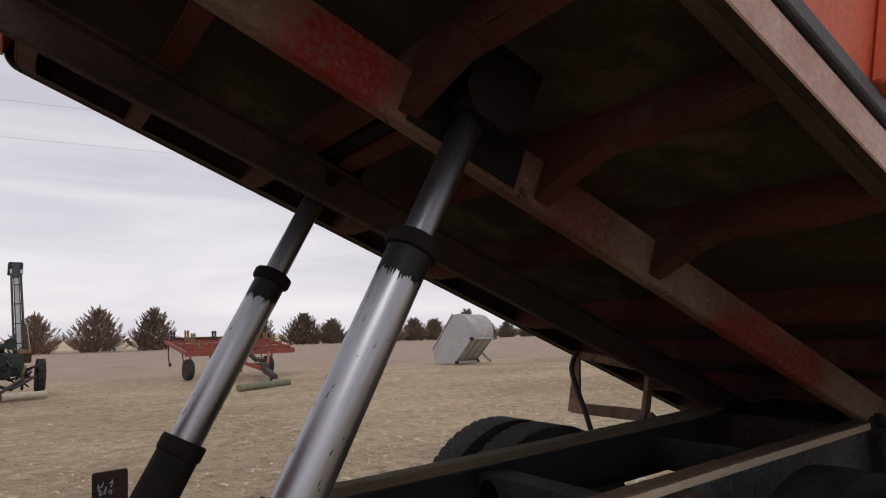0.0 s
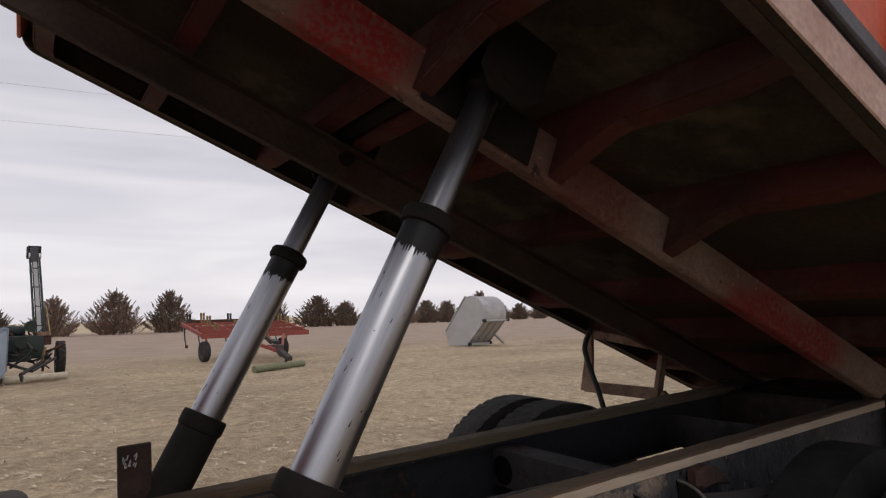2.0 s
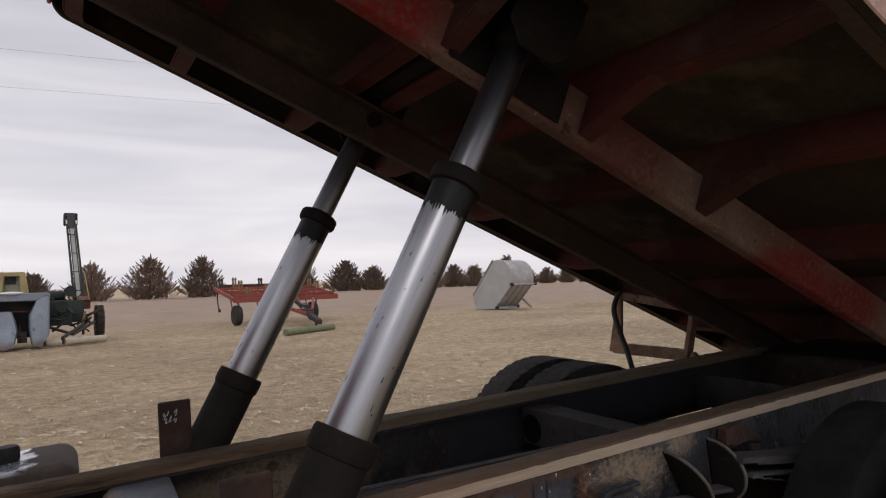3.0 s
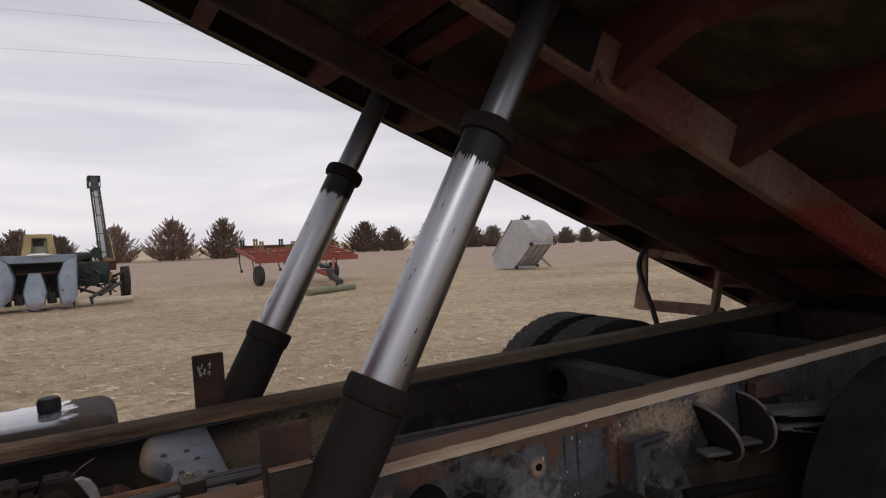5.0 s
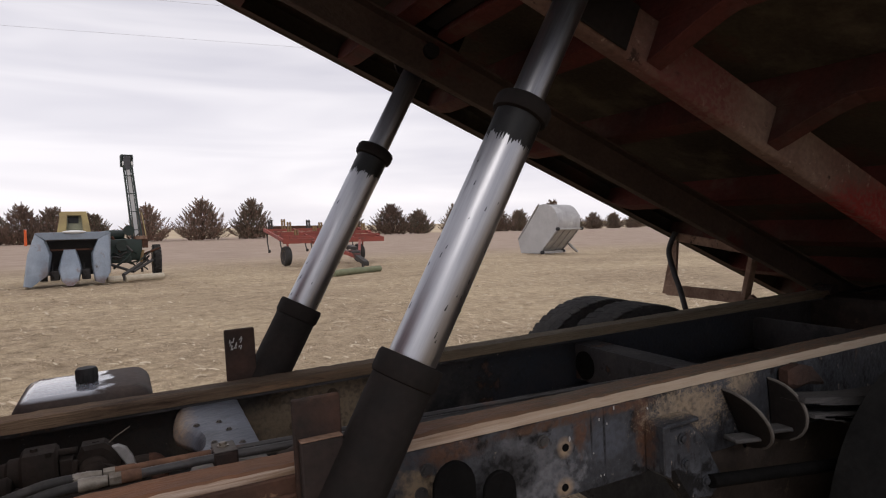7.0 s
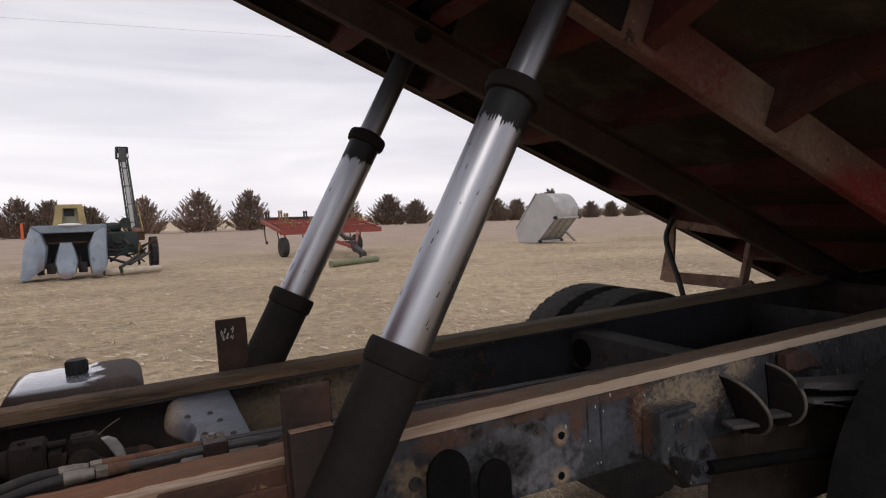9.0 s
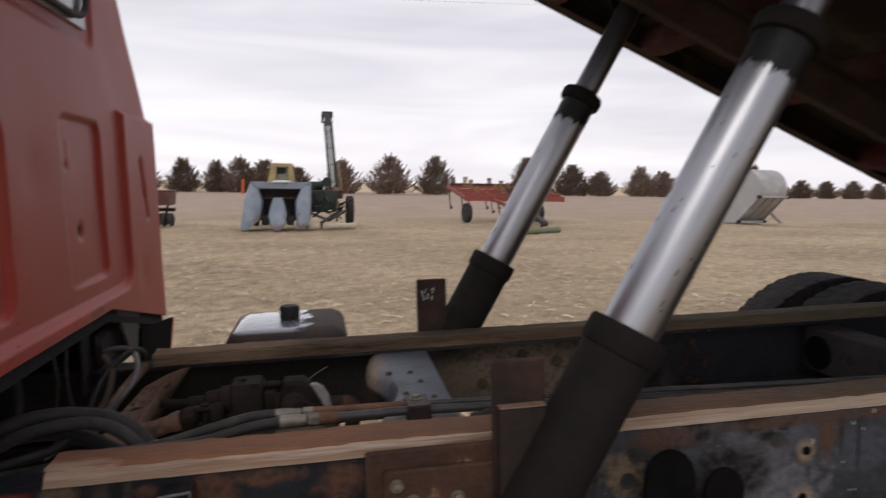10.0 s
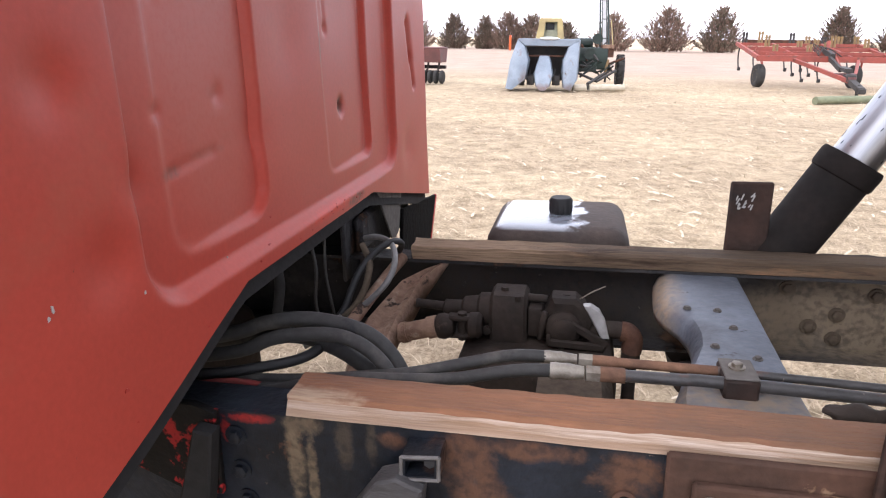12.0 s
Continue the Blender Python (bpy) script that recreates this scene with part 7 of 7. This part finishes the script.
# ---- cedar trees along the far edge ----
def cedar_meshes(seed, height, width, mats):
    """Trunk with limbs, and a crown of many small needle sprays with gaps and pointed tips."""
    rnd = random.Random(seed)
    trunk = bmesh.new()
    pts = [(0.06 * rnd.uniform(-1, 1) * k, 0.06 * rnd.uniform(-1, 1) * k, height * 0.9 * k / 5) for k in range(6)]
    for k in range(5):
        rod(trunk, pts[k], pts[k + 1], 0.13 * (1 - k / 5.5), 0.13 * (1 - (k + 1) / 5.5), 8)
    verts, faces, mi = [], [], []

    def envelope(z):
        u = min(1.0, max(0.0, z / height))
        return 0.5 * width * (0.92 + 0.4 * u if u < 0.3 else 1.04 - 0.92 * ((u - 0.3) / 0.7) ** 1.55)

    def spray(c, d, s, lean):
        side = d.cross(Vector((rnd.uniform(-1, 1), rnd.uniform(-1, 1), rnd.uniform(-1, 1))))
        if side.length < 1e-3:
            return
        side = side.normalized() * s * lean
        i = len(verts)
        verts.extend([c - d * s * 0.5, c + side, c + d * s * 0.9, c - side])
        faces.append((i, i + 1, i + 2, i + 3))
        mi.append(0 if rnd.random() < mats else 1)

    # shaded heart of the crown
    for _ in range(1500):
        z = height * (0.03 + 0.70 * rnd.random() ** 1.1)
        r = envelope(z) * 0.62 * math.sqrt(rnd.random())
        a = rnd.uniform(0, 2 * math.pi)
        away = Vector((math.cos(a), math.sin(a), 0))
        spray(away * r + Vector((0, 0, z)), (away * rnd.uniform(0.1, 0.8) + Vector((0, 0, 1))).normalized(), rnd.uniform(0.18, 0.34), rnd.uniform(0.22, 0.40))
    # separate limbs with feathery ends that sweep up to a conical, ragged outline
    count = 130
    for k in range(count):
        u = (k + 0.5) / count
        z1 = height * (0.15 + 0.81 * u ** 1.1)
        a = k * 2.399 + rnd.uniform(-0.4, 0.4)
        away = Vector((math.cos(a), math.sin(a), 0))
        tip = away * envelope(z1) * rnd.uniform(0.72, 1.10) + Vector((0, 0, z1 + rnd.uniform(-0.1, 0.45)))
        rise = tip.xy.length * rnd.uniform(0.75, 1.35)
        foot = away * tip.xy.length * (0.14 + max(0.0, 0.5 - 0.5 * z1 / rise)) + Vector((0, 0, max(0.04 * height, z1 - rise)))
        d = (tip - foot).normalized()
        if k % 4 == 0:
            rod(trunk, foot, foot.lerp(tip, 0.8), 0.05, 0.012, 5)
        for j in range(135):
            t = 0.15 + 0.85 * rnd.random() ** 0.8
            fan = (0.34 if j % 3 else 0.2) * (1.06 - t)
            c = foot.lerp(tip, t) + Vector((rnd.gauss(0, 1), rnd.gauss(0, 1), rnd.gauss(0, 0.7))) * fan
            c.z = max(c.z, 0.10 + 0.3 * rnd.random())
            n = (d + Vector((rnd.gauss(0, 0.30), rnd.gauss(0, 0.30), rnd.uniform(0.0, 0.8)))).normalized()
            spray(c, n, rnd.uniform(0.10, 0.22) * (0.8 + 0.4 * t), rnd.uniform(0.08, 0.16))
    # pointed leaders
    for k in range(5):
        a = rnd.uniform(0, 6.28)
        foot = Vector((math.cos(a), math.sin(a), 0)) * width * rnd.uniform(0.01, 0.13) + Vector((0, 0, height * rnd.uniform(0.60, 0.72)))
        top = foot + Vector((rnd.uniform(-0.25, 0.25), rnd.uniform(-0.25, 0.25), height * rnd.uniform(0.22, 0.36)))
        for j in range(150):
            t = rnd.random()
            off = Vector((rnd.gauss(0, 1), rnd.gauss(0, 1), 0)) * 0.30 * (1.05 - t)
            spray(foot.lerp(top, t) + off, (off * 1.6 + Vector((0, 0, 0.8))).normalized(), rnd.uniform(0.12, 0.28), rnd.uniform(0.10, 0.2))
    me = bpy.data.meshes.new("crown")
    me.from_pydata([tuple(v) for v in verts], [], faces)
    me.materials.append(M_LEAF_A)
    me.materials.append(M_LEAF_B)
    for poly, k in zip(me.polygons, mi):
        poly.material_index = k
    return trunk, me


CEDARS = []
for seed, height, width, brown in ((11, 5.3, 6.9, 0.8), (12, 5.3, 6.2, 0.55), (13, 4.6, 7.2, 0.65), (14, 5.5, 5.4, 0.6), (15, 4.2, 5.8, 0.45)):
    root = thing("cedar_tree", "dark brown-green winter cedar at the field edge", "tree", "row of cedars", pose(0, 95, 0))
    trunk_bm, crown_me = cedar_meshes(seed, height, width, brown)
    part("trunk", trunk_bm, M_BARK, root)
    crown = new("crown", crown_me)
    crown.parent = root
    CEDARS.append(root)
# place along the row, depth, kind, turn, size
ROW = [(-24.5, 96, 0, 0.6, 1.0), (-18.3, 95, 1, 1.2, 0.92), (-14.0, 96, 3, 2.0, 0.85), (-10.6, 95, 0, 2.6, 0.98), (-7.2, 96, 2, 0.3, 1.05), (-2.6, 97, 4, 0.9, 0.95), (3.9, 95, 0, 4.0, 0.97), (11.0, 95, 0, 1.7, 1.12), (17.9, 95, 1, 3.3, 1.10), (33.6, 99, 3, 0.5, 1.12), (41.5, 99, 2, 2.2, 1.12), (47.0, 100, 4, 5.0, 1.02), (54.8, 101, 1, 0.4, 0.98), (59.0, 101, 2, 3.9, 0.98), (64.6, 102, 2, 1.5, 0.94), (69.8, 103, 4, 3.0, 1.0), (78.5, 104, 3, 1.1, 1.10), (85.5, 106, 4, 2.5, 0.86), (91.5, 107, 2, 0.2, 0.78), (98.0, 108, 4, 4.1, 0.84), (105, 109, 2, 5.2, 0.8), (112, 110, 4, 1.9, 0.8), (120, 111, 2, 3.5, 0.78)]
used = set()
for x, y, k, turn, size in ROW:
    z = 0.25 * noise.noise(Vector((x * 0.02, y * 0.02, 1))) * 1.0 - 0.1
    m = pose(x, y, z, 0, 0, math.degrees(turn)) @ Matrix.Diagonal((size, size, size, 1))
    if k not in used:
        used.add(k)
        CEDARS[k].matrix_world = m
        CEDARS[k].scale = (size,) * 3
    else:
        c = copy_thing(CEDARS[k], pose(x, y, z, 0, 0, math.degrees(turn)))
        c.scale = (size,) * 3

# ---- overhead lines ----
for y0 in (21.2, 25.55):
    bm = bmesh.new()
    tube(bm, [(40 * i, y0 - 0.12 * 40 * i, 9.0 + 0.00002 * (40 * i) ** 2) for i in range(-6, 7)], 0.0038, 6, 3)
    tagged(part("power_line", bm, M_WIRE), "thin dark overhead cable against the sky", "cable", "overhead cables")


# ---- straw litter on the field ----
def litter(name, count, mat, region, size, seed, label, wide):
    rnd = random.Random(seed)
    verts, faces = [], []
    x0, x1, y0, y1 = region
    for _ in range(count):
        t = rnd.random() ** 1.7
        y = y0 + (y1 - y0) * t
        x = rnd.uniform(x0, x1) * (0.35 + 0.65 * (y + 4) / (y1 + 4)) + 0.45 * y
        a, ln = rnd.uniform(0, math.pi), rnd.uniform(*size)
        w = wide * rnd.uniform(0.6, 1.4)
        dx, dy = math.cos(a) * ln / 2, math.sin(a) * ln / 2
        px, py = -math.sin(a) * w / 2, math.cos(a) * w / 2
        z = ground_at(x, y) - 0.03 + 0.018 * noise.noise(Vector((x * 0.9, y * 0.9, 3))) + 0.03 * noise.noise(Vector((x * 0.2, y * 0.2, 7)))
        lift, tip = rnd.uniform(0.0, 0.02), rnd.uniform(-0.01, 0.04)
        i = len(verts)
        verts += [(x - dx + px, y - dy + py, z + lift), (x - dx - px, y - dy - py, z + lift + w * 0.4), (x + px, y + py, z + lift + 0.012), (x - px, y - py, z + lift + 0.012 + w * 0.4),
                  (x + dx + px * 0.5, y + dy + py * 0.5, z + tip), (x + dx - px * 0.5, y + dy - py * 0.5, z + tip + w * 0.2)]
        faces += [(i, i + 1, i + 3, i + 2), (i + 2, i + 3, i + 5, i + 4)]
    me = bpy.data.meshes.new(name)
    me.from_pydata(verts, [], faces)
    me.materials.append(mat)
    return tagged(new(name, me), label, "straw", kind="stuff")


litter("straw_litter", 85000, M_STRAW, (-14, 15, -1.5, 30), (0.03, 0.14), 21, "loose dry corn straw scattered over the field", 0.0045)
litter("straw_litter", 12000, M_STRAW, (-12, 12, -9, -1.5), (0.04, 0.17), 23, "loose dry corn straw behind the truck", 0.006)
litter("husk_litter", 2500, M_HUSK, (-14, 15, 1.0, 26), (0.05, 0.17), 22, "pale corn husks scattered over the field", 0.022)
